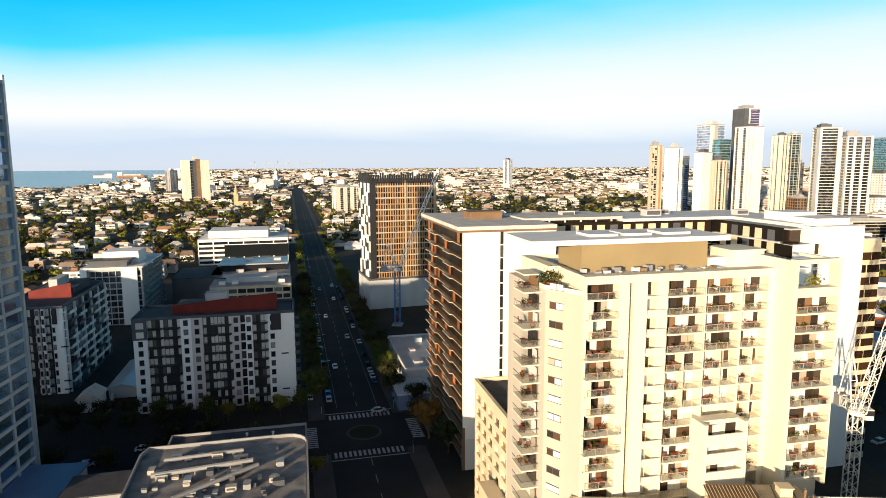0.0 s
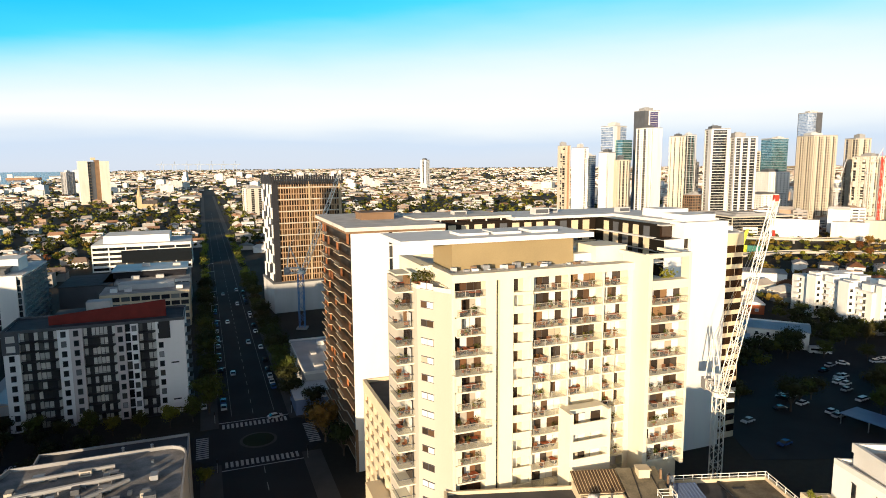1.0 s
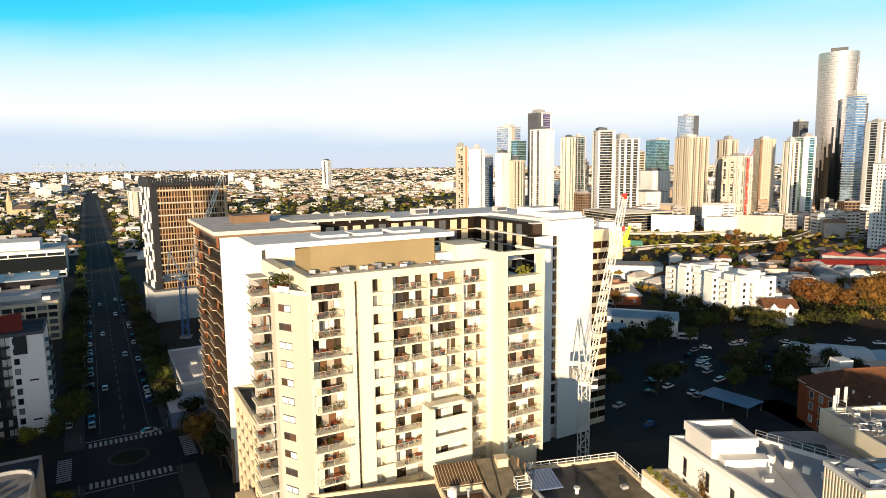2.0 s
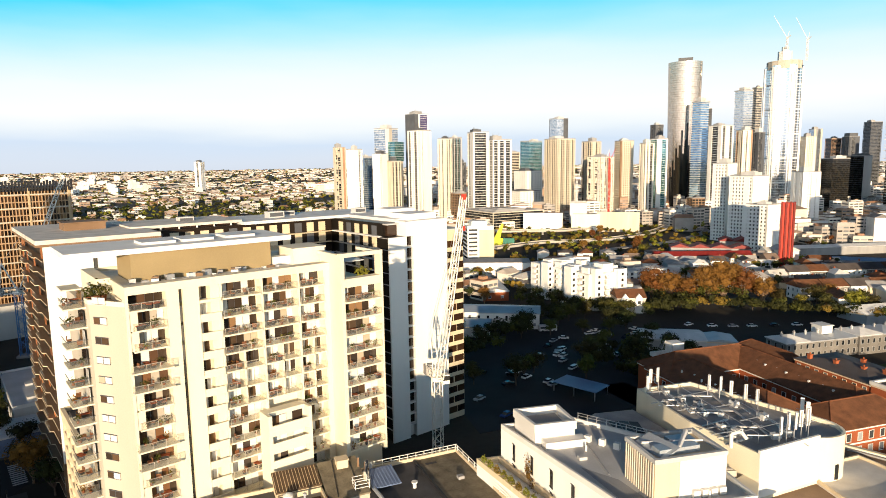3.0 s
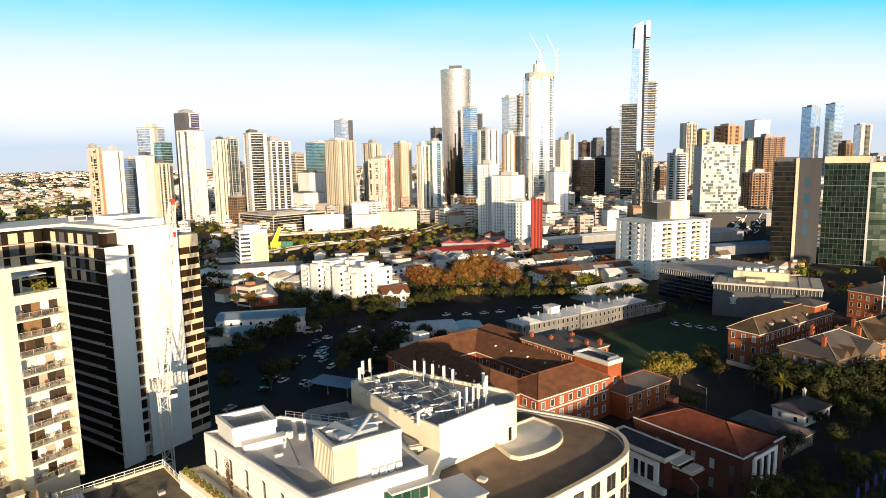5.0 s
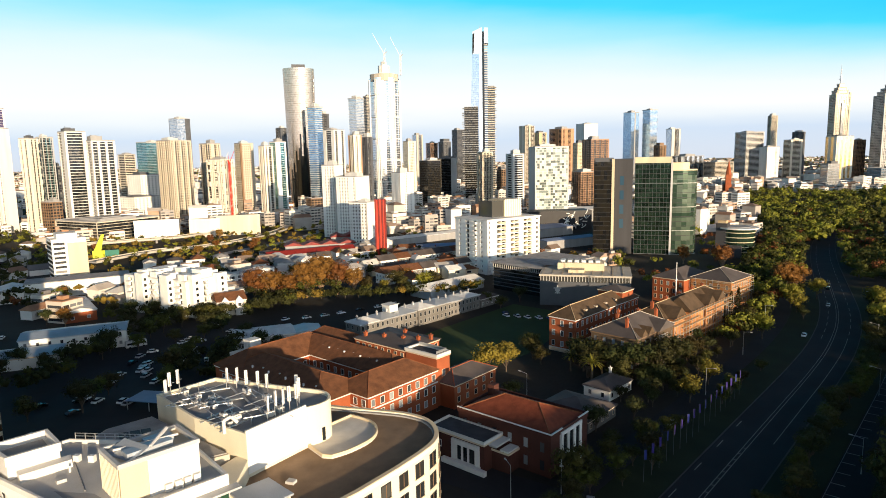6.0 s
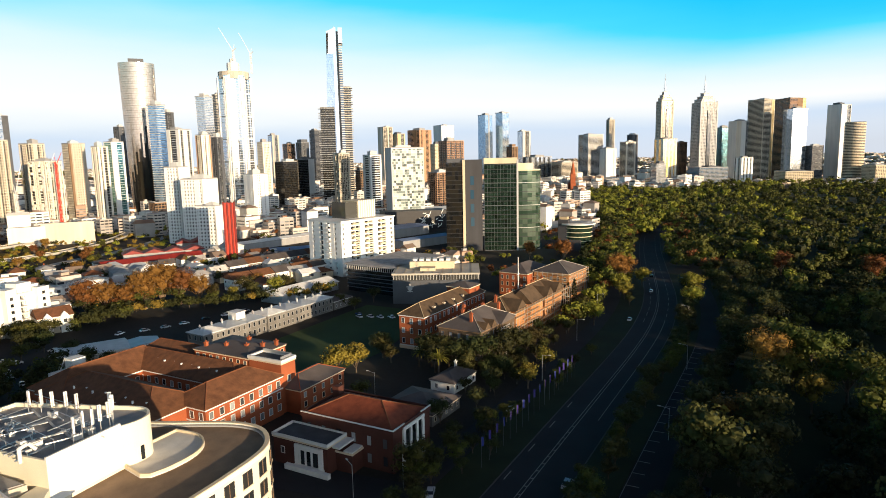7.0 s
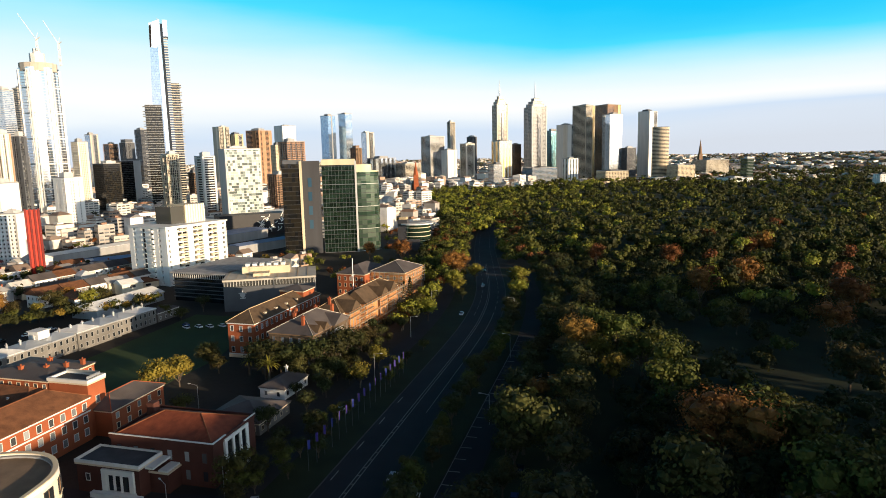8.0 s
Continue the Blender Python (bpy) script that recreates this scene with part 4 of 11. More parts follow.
    # rooftop machines
    for i in range(20):
        u = -4.5 + i * 1.15 + random.uniform(-0.4, 0.4)
        s = random.uniform(0.35, 0.85)
        t = thing("rooftop_condenser", "white sheet metal air conditioner on the flat roof", "machine", 0, 0, group="machines on the cream block's roof")
        t.matrix_world = at_block(u, random.uniform(2.4, 5.8), roof_z + 0.12, random.uniform(-40, 40))
        part("cabinet", Geo().box(-0.7 * s, -0.5 * s, 0.12, 0.7 * s, 0.5 * s, 1.15 * s).box(-0.6 * s, -0.4 * s, 0, -0.45 * s, 0.4 * s, 0.12).box(0.45 * s, -0.4 * s, 0, 0.6 * s, 0.4 * s, 0.12), (PALEGREY, GREY, ROOFWHITE, BROWN, PLANT)[i % 5], t)
        part("fan_grille", Geo().cyl(0, 0, 1.15 * s, 1.25 * s, 0.38 * s, n=12), DARKGREY, t)
    for u, v, a, b, h in ((19.5, 7.5, 3.2, 2.0, 1.5), (22.5, 13.5, 4.0, 2.2, 1.3), (28.5, 9.0, 2.5, 2.0, 1.2), (18.8, 12.5, 2.2, 3.5, 1.1)):
        t = thing("rooftop_duct", "boxy white rooftop air handling unit", "machine", 0, 0, group="machines on the cream block's roof")
        t.matrix_world = at_block(u, v, roof_z + 0.12)
        part("cabinet", Geo().box(-a / 2, -b / 2, 0.15, a / 2, b / 2, h).box(-a / 2 + 0.2, -b / 2 + 0.2, 0, a / 2 - 0.2, b / 2 - 0.2, 0.15), ROOFWHITE, t)
        part("duct", Geo().beam((a / 2, 0, h * 0.5), (a / 2 + 1.4, 0.3, h * 0.5), 0.35), ZINC, t)
    return root


cream_block()


# ---- things on the balconies ----
CUSH = [surf("cushion_%s" % n, c, 0.9, var=0.1) for n, c in (("rust", (0.34, 0.09, 0.035)), ("brown", (0.20, 0.085, 0.04)), ("pale", (0.6, 0.58, 0.52)), ("black", (0.03, 0.03, 0.03)))]


def chair_thing():
    c = thing("outdoor_chair", "dark outdoor chair on a balcony", "chair", 0, 0, group="chairs on the balconies")
    part("seat", Geo().box(-0.36, -0.34, 0.38, 0.36, 0.34, 0.50), CUSH[1], c)
    part("backrest", Geo().box(-0.36, 0.26, 0.50, 0.36, 0.36, 1.05), CUSH[1], c)
    part("leg_frame", Geo().ring(((-0.26, -0.26), (0.26, -0.26), (0.26, 0.26), (-0.26, 0.26)), 0, 0.40, 0.05), CUSH[3], c)
    return c


def table_thing():
    c = thing("outdoor_table", "brown slatted outdoor table on a balcony", "table", 0, 0, group="tables on the balconies")
    part("tabletop", Geo().box(-0.7, -0.42, 0.70, 0.7, 0.42, 0.75), CUSH[0], c)
    part("leg_frame", Geo().ring(((-0.5, -0.3), (0.5, -0.3), (0.5, 0.3), (-0.5, 0.3)), 0, 0.70, 0.08), CUSH[3], c)
    return c


def pot_thing(mat, seed):
    r = random.Random(seed)
    c = thing("potted_plant", "leafy green plant in a clay pot on a balcony", "plant", 0, 0, group="plants on the balconies")
    part("pot", Geo().cyl(0, 0, 0, 0.42, 0.18, 0.26, 9), TERRA, c)
    g = Geo()
    for i in range(60):
        p = Vector((r.gauss(0, 0.24), r.gauss(0, 0.24), 0.75 + r.gauss(0, 0.28)))
        p.z = max(p.z, 0.42)
        a, b = Vector((r.uniform(-1, 1), r.uniform(-1, 1), r.uniform(-0.5, 1))).normalized() * 0.13, Vector((r.uniform(-1, 1), r.uniform(-1, 1), r.uniform(-1, 1))).normalized() * 0.11
        g.add([tuple(p - a), tuple(p + b), tuple(p + a), tuple(p - b)], [(0, 1, 2, 3)])
    part("foliage", g, mat, c)
    return c


KINDS = [chair_thing(), table_thing(), pot_thing(LEAF_A, 1), pot_thing(LEAF_C, 2), pot_thing(LEAF_D, 3)]
spots = []
for k in range(11):
    for u0, u1, v0, v1 in ((-5.8, -2.2, 0.2, 1.2), (7.1, 12.2, 0.2, 1.2), (13.6, 18.5, 0.2, 1.2), (20.0, 23.4, 0.2, 1.2), (26.2, 32.3, -3.7, -2.7)):
        if u0 == 13.6 and k >= 7 or (u0 == 26.2 and k == 0):
            continue
        if 4 <= k <= 7 and u0 in (7.1, 13.6, 20.0):
            u1 = (u0 + u1) / 2 - 0.5
        spots.append((u0, u1, v0, v1, floor_z(k)))
    spots.append((-13.0, -11.3, 8.2, 11.6, floor_z(k)))
rr = random.Random(5)
first = set()
for u0, u1, v0, v1, z in spots:
    n = rr.choice((2, 2, 3, 3, 3, 4)) + (u0 in (26.2, -5.8))
    for i in range(n):
        q = rr.choice((0, 0, 0, 1, 1, 2, 2, 3, 4))
        m = at_block(u0 + (u1 - u0) * (i + rr.uniform(0.25, 0.75)) / n, rr.uniform(v0, v1), z + 0.002, rr.choice((0, 90, 180, 270)) + rr.uniform(-25, 25))
        if q not in first:
            KINDS[q].matrix_world = m
            first.add(q)
        else:
            copy_thing(KINDS[q], m)
for u, v, z, s in ((-9.2, 7.4, 56.0, 2.2), (-8.1, 7.9, 56.0, 1.9), (-9.9, 8.3, 56.0, 1.8), (31.2, -1.5, 55.4, 2.0), (30.0, -1.9, 55.4, 1.8)):
    m = at_block(u, v, z) @ Matrix.Scale(1, 4)
    o = copy_thing(KINDS[3 if u > 0 else 2], m)
    o.scale = (s, s, s)
    tagged(o, "large bushy plant in a pot on a roof terrace")


# ---- low annex beside it ----
def annex():
    root = thing("podium_block", "sand coloured low podium block with punched windows", "building", AX, AY, AYAW)
    part("core_wall", Geo().box(-10.2, 22.1, 0, 6, 44.2, 28.0), SAND, root)
    part("roof_deck", Geo().box(-10.2, 22.1, 28.0, 6, 44.2, 28.1), ROOFDARK, root)
    part("parapet", Geo().box(-10.9, 22.1, 27.6, -10.2, 44.4, 28.9).box(-10.2, 44.2, 27.6, 6, 44.6, 28.9), SAND, root)
    for k in range(9):
        z = 27.6 - 3.0 * k
        part("wall_band", Geo().box(-10.75, 22.1, z - 1.3, -10.2, 44.4, z - 0.001), SAND, root)
        for j in range(6):
            y0 = 22.1 + j * 4.22
            part("wall_pier", Geo().box(-10.74, y0, z - 3.0, -10.2, y0 + 1.1, z - 1.3), SAND, root)
            if j < 5:
                glazing(root, y0 + 1.1, y0 + 4.22, -10.22, z - 3.0, z - 1.3, 2, mat=G_DEN, name="window", normal="u")
    part("lower_terrace", Geo().box(-14.0, 12.5, 0, -10.9, 30, 13.0), SAND, root)
    return root


annex()


# ---- the white courtyard tower ----
def court_block():
    root = thing("apartment_tower", "tall white apartment tower round a courtyard, dark glass flank", "building", -12.4, 146.0, 20.0)
    H, fh = 59.6, 3.1
    n = 18
    # west wing: glass flank, white end wall with a slot of windows
    part("glass_wall", panes(19.7, 42.25, 0, H - 0.5, fh, 2.1, 10.75, 21.475), G_BLACK, root, kind="stuff")
    for a, b in ((0.0, 9.2), (10.1, 23.5)):
        part("end_wall", Geo().box(a, -0.02, 8 if a == 0 else 0, b, 0.6, H), WHITE, root)
    for k in range(n):
        z = H - 0.6 - fh * (k + 1)
        part("window", Geo().box(9.25, 0.2, z + 0.25, 10.05, 0.3, z + fh - 0.12), G_DARK, root)
        part("window_sill", Geo().box(9.2, 0.0, z - 0.1, 10.1, 0.5, z + 0.15), WHITE, root)
        bal = part("balcony", Geo().prism(((-0.25, 0.62), (-0.25, 9), (-1.0, 9.6), (-1.0, 17), (-0.25, 17.6), (-0.25, 26), (-1.0, 26.6), (-1.0, 34), (-0.25, 34.6), (-0.25, 42.6), (0.88, 42.6), (0.88, 0.62)), z - 0.04, z + 0.08), BROWN, root)
        part("slab_edge", Geo().prism(((-0.33, 0.62), (-0.33, 8.95), (-1.08, 9.55), (-1.08, 17.05), (-0.33, 17.65), (-0.33, 25.95), (-1.08, 26.55), (-1.08, 34.05), (-0.33, 34.65), (-0.33, 42.6), (-0.26, 42.6), (-0.26, 34.6), (-1.01, 34.0), (-1.01, 26.6), (-0.26, 26.0), (-0.26, 17.6), (-1.01, 17.0), (-1.01, 9.6), (-0.26, 9.0), (-0.26, 0.62)), z - 0.05, z + 0.09), SAND, root)
        for q in (9.7, 26.7):
            part("glass_panel", Geo().box(-0.98, q, z + 0.1, -0.95, q + 7.2, z + 1.1), RAILGLASS, bal)
        for j, y0 in enumerate((4.5, 8.9, 13.2, 17.6, 21.8, 26.2, 30.4, 34.6, 38.5)):
            if (k * 5 + j * 3) % 7 < (4 if j > 5 else 1):
                part("shutter", Geo().box(0.35, y0 + 0.2, z + 0.12, 0.42, y0 + 2.6, z + fh - 0.2), TIMBER, root, "rust brown sliding shutter")
    part("base_wall", Geo().box(-0.2, 0.0, 0, 9.15, 0.55, 7.99), OFFWHITE, root)
    part("corner_fin", Geo().box(-0.2, -0.05, 0, 0.5, 0.7, 11), BROWN, root)
    part("roof_slab", Geo().box(-1.3, -0.4, H, 23.5, 43.4, H + 0.9), ROOFPALE, root)
    part("roof_edge", Geo().box(-1.35, -0.45, H - 0.5, 23.55, 0.0, H - 0.001).box(-1.35, 0.7, H - 0.5, -0.9, 43.4, H - 0.001), BROWN, root)
    part("plant_room", Geo().box(7, 19, H + 0.9, 16, 26, H + 2.6).box(6.6, 18.6, H + 2.6, 16.4, 26.4, H + 2.85), BROWN, root)
    part("upper_storey", Geo().box(21, 14, H - 6, 47, 30, H + 0.6), G_BROWN, root)
    part("upper_roof", Geo().box(20, 12.4, H + 0.6, 48, 32, H + 1.3), ROOFPALE, root)
    for i in range(6):
        part("column", Geo().box(22.5 + i * 4.5, 12.9, H - 6, 22.8 + i * 4.5, 13.3, H + 0.6), WHITE, root)
    # back wing and right wing facing the court
    part("back_wall", Geo().box(20.7, 11.6, 0, 75.0, 30, H), G_BLACK, root)
    part("side_wing_glass", Geo().box(74.6, -19.38, 0, 79.5, -14.7, H - 3.45).box(75.5, -14.65, 0, 94, 30, H), G_BLACK, root)
    for k in range(n):
        z = H - 0.6 - fh * (k + 1)
        part("balcony", Geo().box(23.6, 10.2, z - 0.08, 74.4, 11.6, z + 0.12), SAND, root)
        part("balcony", Geo().box(74.2, -19.3, z - 0.03, 75.5, 10.1, z + 0.07), PALEGREY, root)
        if k < 4:
            for j in range(13):
                part("curtain", Geo().box(25 + j * 3.8, 11.45, z + 0.2, 27.2 + j * 3.8, 11.55, z + fh - 0.2), SAND if (j * 7 + k * 3) % 5 else DARKGREY, root)
            for j in range(5):
                part("curtain", Geo().box(75.36, -12 + j * 4.4, z + 0.2, 75.44, -9.6 + j * 4.4, z + fh - 0.2), SAND if (j + k) % 3 else DARKGREY, root)
    part("court_roof", Geo().box(47.5, 10.0, H, 95.2, 31, H + 0.8).box(74.2, -14.5, H - 3.7, 80, 9.95, H - 3.4), ROOFWHITE, root)
    part("right_roof", Geo().box(80, -15, H, 95.2, 9.9, H + 0.8), ROOFWHITE, root)
    part("corner_room", Geo().box(76.5, -15.5, H - 3.4, 80, -6, H - 0.4), G_BROWN, root)
    part("corner_room_roof", Geo().box(75.6, -16.6, H - 0.4, 80, -5, H - 0.05), PALEGREY, root)
    # right wing's end wall: strips of wall beside a column of dark windows
    part("end_wall", Geo().box(74.0, -20.0, 0, 79.6, -19.4, H - 3.4), WHITE, root)
    part("end_wall", Geo().box(81.8, -20.0, 0, 93.5, -14.6, H + 0.6), WHITE, root)
    part("end_wall_top", Geo().box(79.6, -19.9, H - 3.4, 81.8, -14.6, H + 0.5), WHITE, root)
    part("slot_wall", Geo().box(79.62, -18.6, 0, 81.78, -14.6, H - 3.41), OFFWHITE, root)
    for k in range(17):
        z = H - 3.4 - fh * (k + 1)
        part("window", Geo().box(79.66, -18.9, z + 0.5, 81.74, -18.62, z + fh - 0.1), G_BROWN, root)
        part("window_sill", Geo().box(79.62, -19.7, z - 0.05, 81.78, -18.61, z + 0.3), WHITE, root)
    part("stair_head", Geo().box(82.5, -17, H + 0.6, 92, -8, H + 2.2).box(84, -6, H + 0.8, 93, 2, H + 2.9), WHITE, root)
    part("set_back_wall", Geo().box(93.5, -17.6, 0, 101.5, 30, H - 3.2), SAND, root)
    part("set_back_roof", Geo().box(93.5, -17.6, H - 3.2, 101.5, 30, H - 2.9), PALEGREY, root)
    for k in range(17):
        z = H - 6.0 - fh * (k + 1)
        a, b = ((94.0, 98.6), (97.4, 101.3))[k % 2]
        part("window", Geo().box(a + 0.3, -17.72, z + 0.9, b, -17.4, z + 2.8), G_BROWN, root)
        part("window", Geo().box(b + 0.25 if k % 2 == 0 else 94.0, -17.72, z + 0.9, 101.4 if k % 2 == 0 else a - 0.15, -17.4, z + 2.8), G_BROWN, root)
    return root


court_block()
for u, v, s in ((86, 14, 1.0), (60, 18, 1.2), (66, 22, 0.9), (88, -3, 0.8), (36, 22, 1.0)):
    x, y = along(u, v, ox=-12.4, oy=146.0, yaw=20.0)
    t = thing("rooftop_duct", "grey rooftop plant unit on the courtyard tower", "machine", x, y, 20, 60.4, group="machines on the courtyard tower")
    part("cabinet", Geo().box(-2 * s, -1.2 * s, 0.0, 2 * s, 1.2 * s, 1.5 * s), PALEGREY, t)
    part("louvre", Geo().box(-1.7 * s, -1.26 * s, 0.3, 1.7 * s, -1.2 * s, 1.2 * s), DARKGREY, t)


# ---- cranes ----
def lattice(g, p, q, w0, w1, n, r=0.09):
    """Four chords and their zigzag braces from p to q."""
    p, q = Vector(p), Vector(q)
    d = (q - p).normalized()
    a = Vector((0, 0, 1)).cross(d)
    a = a.normalized() if a.length > 0.1 else Vector((1, 0, 0))
    b = d.cross(a)
    rows = []
    for i in range(n + 1):
        t = i / n
        w = (w0 + (w1 - w0) * t) / 2
        c = p + (q - p) * t
        rows.append([c + a * w * s + b * w * u for s, u in ((-1, -1), (1, -1), (1, 1), (-1, 1))])
    for k in range(4):
        g.beam(rows[0][k], rows[-1][k], r * 1.5)
    for i in range(n):
        for k in range(4):
            j = (k + 1) % 4
            g.beam(rows[i][k], rows[i + 1][j] if i % 2 else rows[i][j], r * 0.8)
            g.beam(rows[i][k if i % 2 else j], rows[i + 1][j if i % 2 else k], r * 0.8)
    return g


def crane(x, y, mast_h, tip, mast_mat, top_mat, label, back, w=2.0, scale=1.0, tip_mat=STEELRED):
    root = thing("tower_crane", label, "crane", x, y)
    part("mast", lattice(Geo(), (0, 0, 0), (0, 0, mast_h), w, w, int(mast_h / w), 0.1 * scale), mast_mat, root)
    part("base", Geo().box(-2.4, -2.4, 0, 2.4, 2.4, 0.8), GREY, root)
    part("slew_ring", Geo().cyl(0, 0, mast_h, mast_h + 1.0 * scale, 1.5 * scale, n=14), top_mat, root)
    tip = Vector(tip)
    d = Vector((tip.x, tip.y, 0)).normalized()
    o = Vector((0, 0, mast_h + 1.0 * scale))
    part("jib", lattice(Geo(), o + d * 1.2 * scale, tip, 1.7 * scale, 1.0 * scale, 22, 0.085 * scale), top_mat, root)
    part("jib_tip", Geo().obox(tip.x, tip.y, tip.z - 0.6 * scale, tip.z + 0.5 * scale, 0.8 * scale, 0.8 * scale), tip_mat, root, "painted jib head")
    g = Geo()
    s = Vector((-d.y, d.x, 0))
    top = o - d * back[0] + Vector((0, 0, back[1]))
    for e in (-0.9, 0.9):
        g.beam(o + s * e * scale, top + s * e * 0.4 * scale, 0.16 * scale)
        g.beam(o - d * back[2] + s * e * scale, top + s * e * 0.4 * scale, 0.14 * scale)
    for i in range(1, 6):
        t = i / 6
        g.beam(o + (top - o) * t + s * 0.8 * scale, o + (top - o) * t - s * 0.8 * scale, 0.09 * scale)
    part("a_frame", g, top_mat, root)
    g = Geo()
    lattice(g, o + Vector((0, 0, 0.3)), o - d * back[2] + Vector((0, 0, 0.3)), 1.9 * scale, 1.9 * scale, 5, 0.1 * scale)
    part("counter_jib", g, top_mat, root)
    c = o - d * back[2]
    part("counterweight", Geo().obox(c.x, c.y, c.z - 1.2 * scale, c.z + 1.3 * scale, 2.2 * scale, 2.2 * scale, math.degrees(math.atan2(d.y, d.x))), GREY, root)
    cb = o + s * 1.7 * scale + d * 0.8 * scale
    cab = part("cab", Geo().obox(cb.x, cb.y, cb.z - 1.6 * scale, cb.z + 0.6 * scale, 1.6 * scale, 2.0 * scale), top_mat, root)
    part("cab_window", Geo().obox(cb.x + d.x * 0.06, cb.y + d.y * 0.06, cb.z - 0.7 * scale, cb.z + 0.4 * scale, 1.66 * scale, 2.06 * scale), G_DARK, cab)
    g = Geo()
    for e in (-0.3, 0.3):
        g.beam(top + s * e, o + (tip - o) * 0.97 + s * e, 0.035 * scale, n=3)
    g.beam(tip, (tip.x, tip.y, tip.z - 6), 0.04, n=3)
    part("pendant_rope", g, STEEL, root)
    part("hook", Geo().obox(tip.x, tip.y, tip.z - 7.0, tip.z - 6, 0.4, 0.4), tip_mat, root)
    return root


crane(69.5, 131.9, 24.0, (0.6, -17.0, 68.5), STEELWHITE, STEELWHITE, "white luffing tower crane with a red jib head", (3.5, 11.0, 5.5))
crane(-55.0, 284.0, 26.0, (19.0, 3.0, 72.0), STEELBLUE, STEELWHITE, "luffing tower crane on a blue lattice mast", (4.5, 11.5, 6.0), w=2.4, scale=1.2, tip_mat=STEELWHITE)

# ---- brick, slate and trim: the low buildings ----
WPANE = {}


def window_unit(root, x, y, z, w, h, facing, glass=G_SHADE, trim=BRICKTRIM, name="window", whole=False):
    """A window with its frame and sill on a wall; facing is the wall's outward yaw (0: minus y)."""
    key = (round(w, 2), round(h, 2), glass, trim, whole)
    if key not in WPANE:
        a, b = w / 2, w / 2 + 0.12
        lo, hi = ((-b, -0.12), (b, -0.12), (b, h + 0.12), (-b, h + 0.12)), ((-a, 0.0), (a, 0.0), (a, h), (-a, h))
        f = Geo().add([(x, 0.02, z) for x, z in lo] + [(x, -0.11, z) for x, z in lo] + [(x, -0.11, z) for x, z in hi] + [(x, -0.03, z) for x, z in hi],
                      [(i, (i + 1) % 4, 4 + (i + 1) % 4, 4 + i) for i in range(4)] + [(4 + i, 4 + (i + 1) % 4, 8 + (i + 1) % 4, 8 + i) for i in range(4)] + [(8 + i, 8 + (i + 1) % 4, 12 + (i + 1) % 4, 12 + i) for i in range(4)] + [(3, 2, 1, 0)])
        if whole:
            f.f.append((12, 13, 14, 15))
            me = f.mesh("window", trim)
            me.materials.append(glass)
            me.polygons[len(f.f) - 1].material_index = 1
            WPANE[key] = (me,)
        else:
            WPANE[key] = f.mesh("frame", trim), Geo().box(-a, -0.05, 0.0, a, 0.015, h).mesh("pane", glass)
    fr = part(name, WPANE[key][0], None, root)
    fr.matrix_basis = pose(x, y, z, 0, 0, facing)
    if not whole:
        part("pane", WPANE[key][1], None, fr)
    return fr


def wing(root, x0, y0, x1, y1, z, wall, roof=None, rise_=4.0, gable=None, win=None, skirt=None, z0=0.0, trim=BRICKTRIM, glass=G_SHADE, whole=False, flash=None):
    """A rectangular wing: wall, roof and rows of windows. win: (height, width, step, (floor levels), faces)."""
    part("wall", Geo().box(x0, y0, z0, x1, y1, z), wall, root)
    if roof:
        part("roof", Geo().hip(x0, y0, x1, y1, z + 0.19, rise_, gable, 0.5), roof, root)
        if flash:
            rf = Geo().hip(x0, y0, x1, y1, z + 0.22, rise_, gable, 0.5).v
            a, b = rf[8], rf[9]
            ends = ((0, a), (3, a), (1, b), (2, b)) if x1 - x0 >= y1 - y0 else ((0, a), (1, a), (2, b), (3, b))
            g = Geo().beam(a, b, 0.16, n=5)
            for i, q in ends:
                g.beam(rf[i], q, 0.13, n=5)
            part("ridge_capping", g, flash, root)
    part("eave", Geo().ring(((x0 - 0.25, y0 - 0.25), (x1 + 0.25, y0 - 0.25), (x1 + 0.25, y1 + 0.25), (x0 - 0.25, y1 + 0.25)), z - 0.45, z, 0.23), trim, root)
    if skirt:
        part("string_course", Geo().box(x0 - 0.12, y0 - 0.12, skirt, x1 + 0.12, y0 - 0.01, skirt + 0.4).box(x0 - 0.12, y0 - 0.01, skirt, x0 - 0.01, y1, skirt + 0.4), trim, root)
    if win:
        h, w, step, levels, faces = win
        for f in faces:
            a0, a1 = (x0, x1) if f in "sn" else (y0, y1)
            n = max(1, int((a1 - a0 - 1) / step))
            for i in range(n):
                q = a0 + (a1 - a0) * (i + 0.5) / n
                for lv in levels:
                    if f == "s":
                        window_unit(root, q, y0, lv, w, h, 0, glass, trim, whole=whole)
                    elif f == "w":
                        window_unit(root, x0, q, lv, w, h, -90, glass, trim, whole=whole)
                    elif f == "e":
                        window_unit(root, x1, q, lv, w, h, 90, glass, trim, whole=whole)
                    else:
                        window_unit(root, q, y1, lv, w, h, 180, glass, trim, whole=whole)


def chimney(root, x, y, z, h, mat=BRICK, s=0.5):
    part("chimney", Geo().box(x - s, y - s, z, x + s, y + s, z + h).box(x - s - 0.12, y - s - 0.12, z + h, x + s + 0.12, y + s + 0.12, z + h + 0.3).cyl(x, y, z + h + 0.3, z + h + 0.8, 0.2, n=8), mat, root)


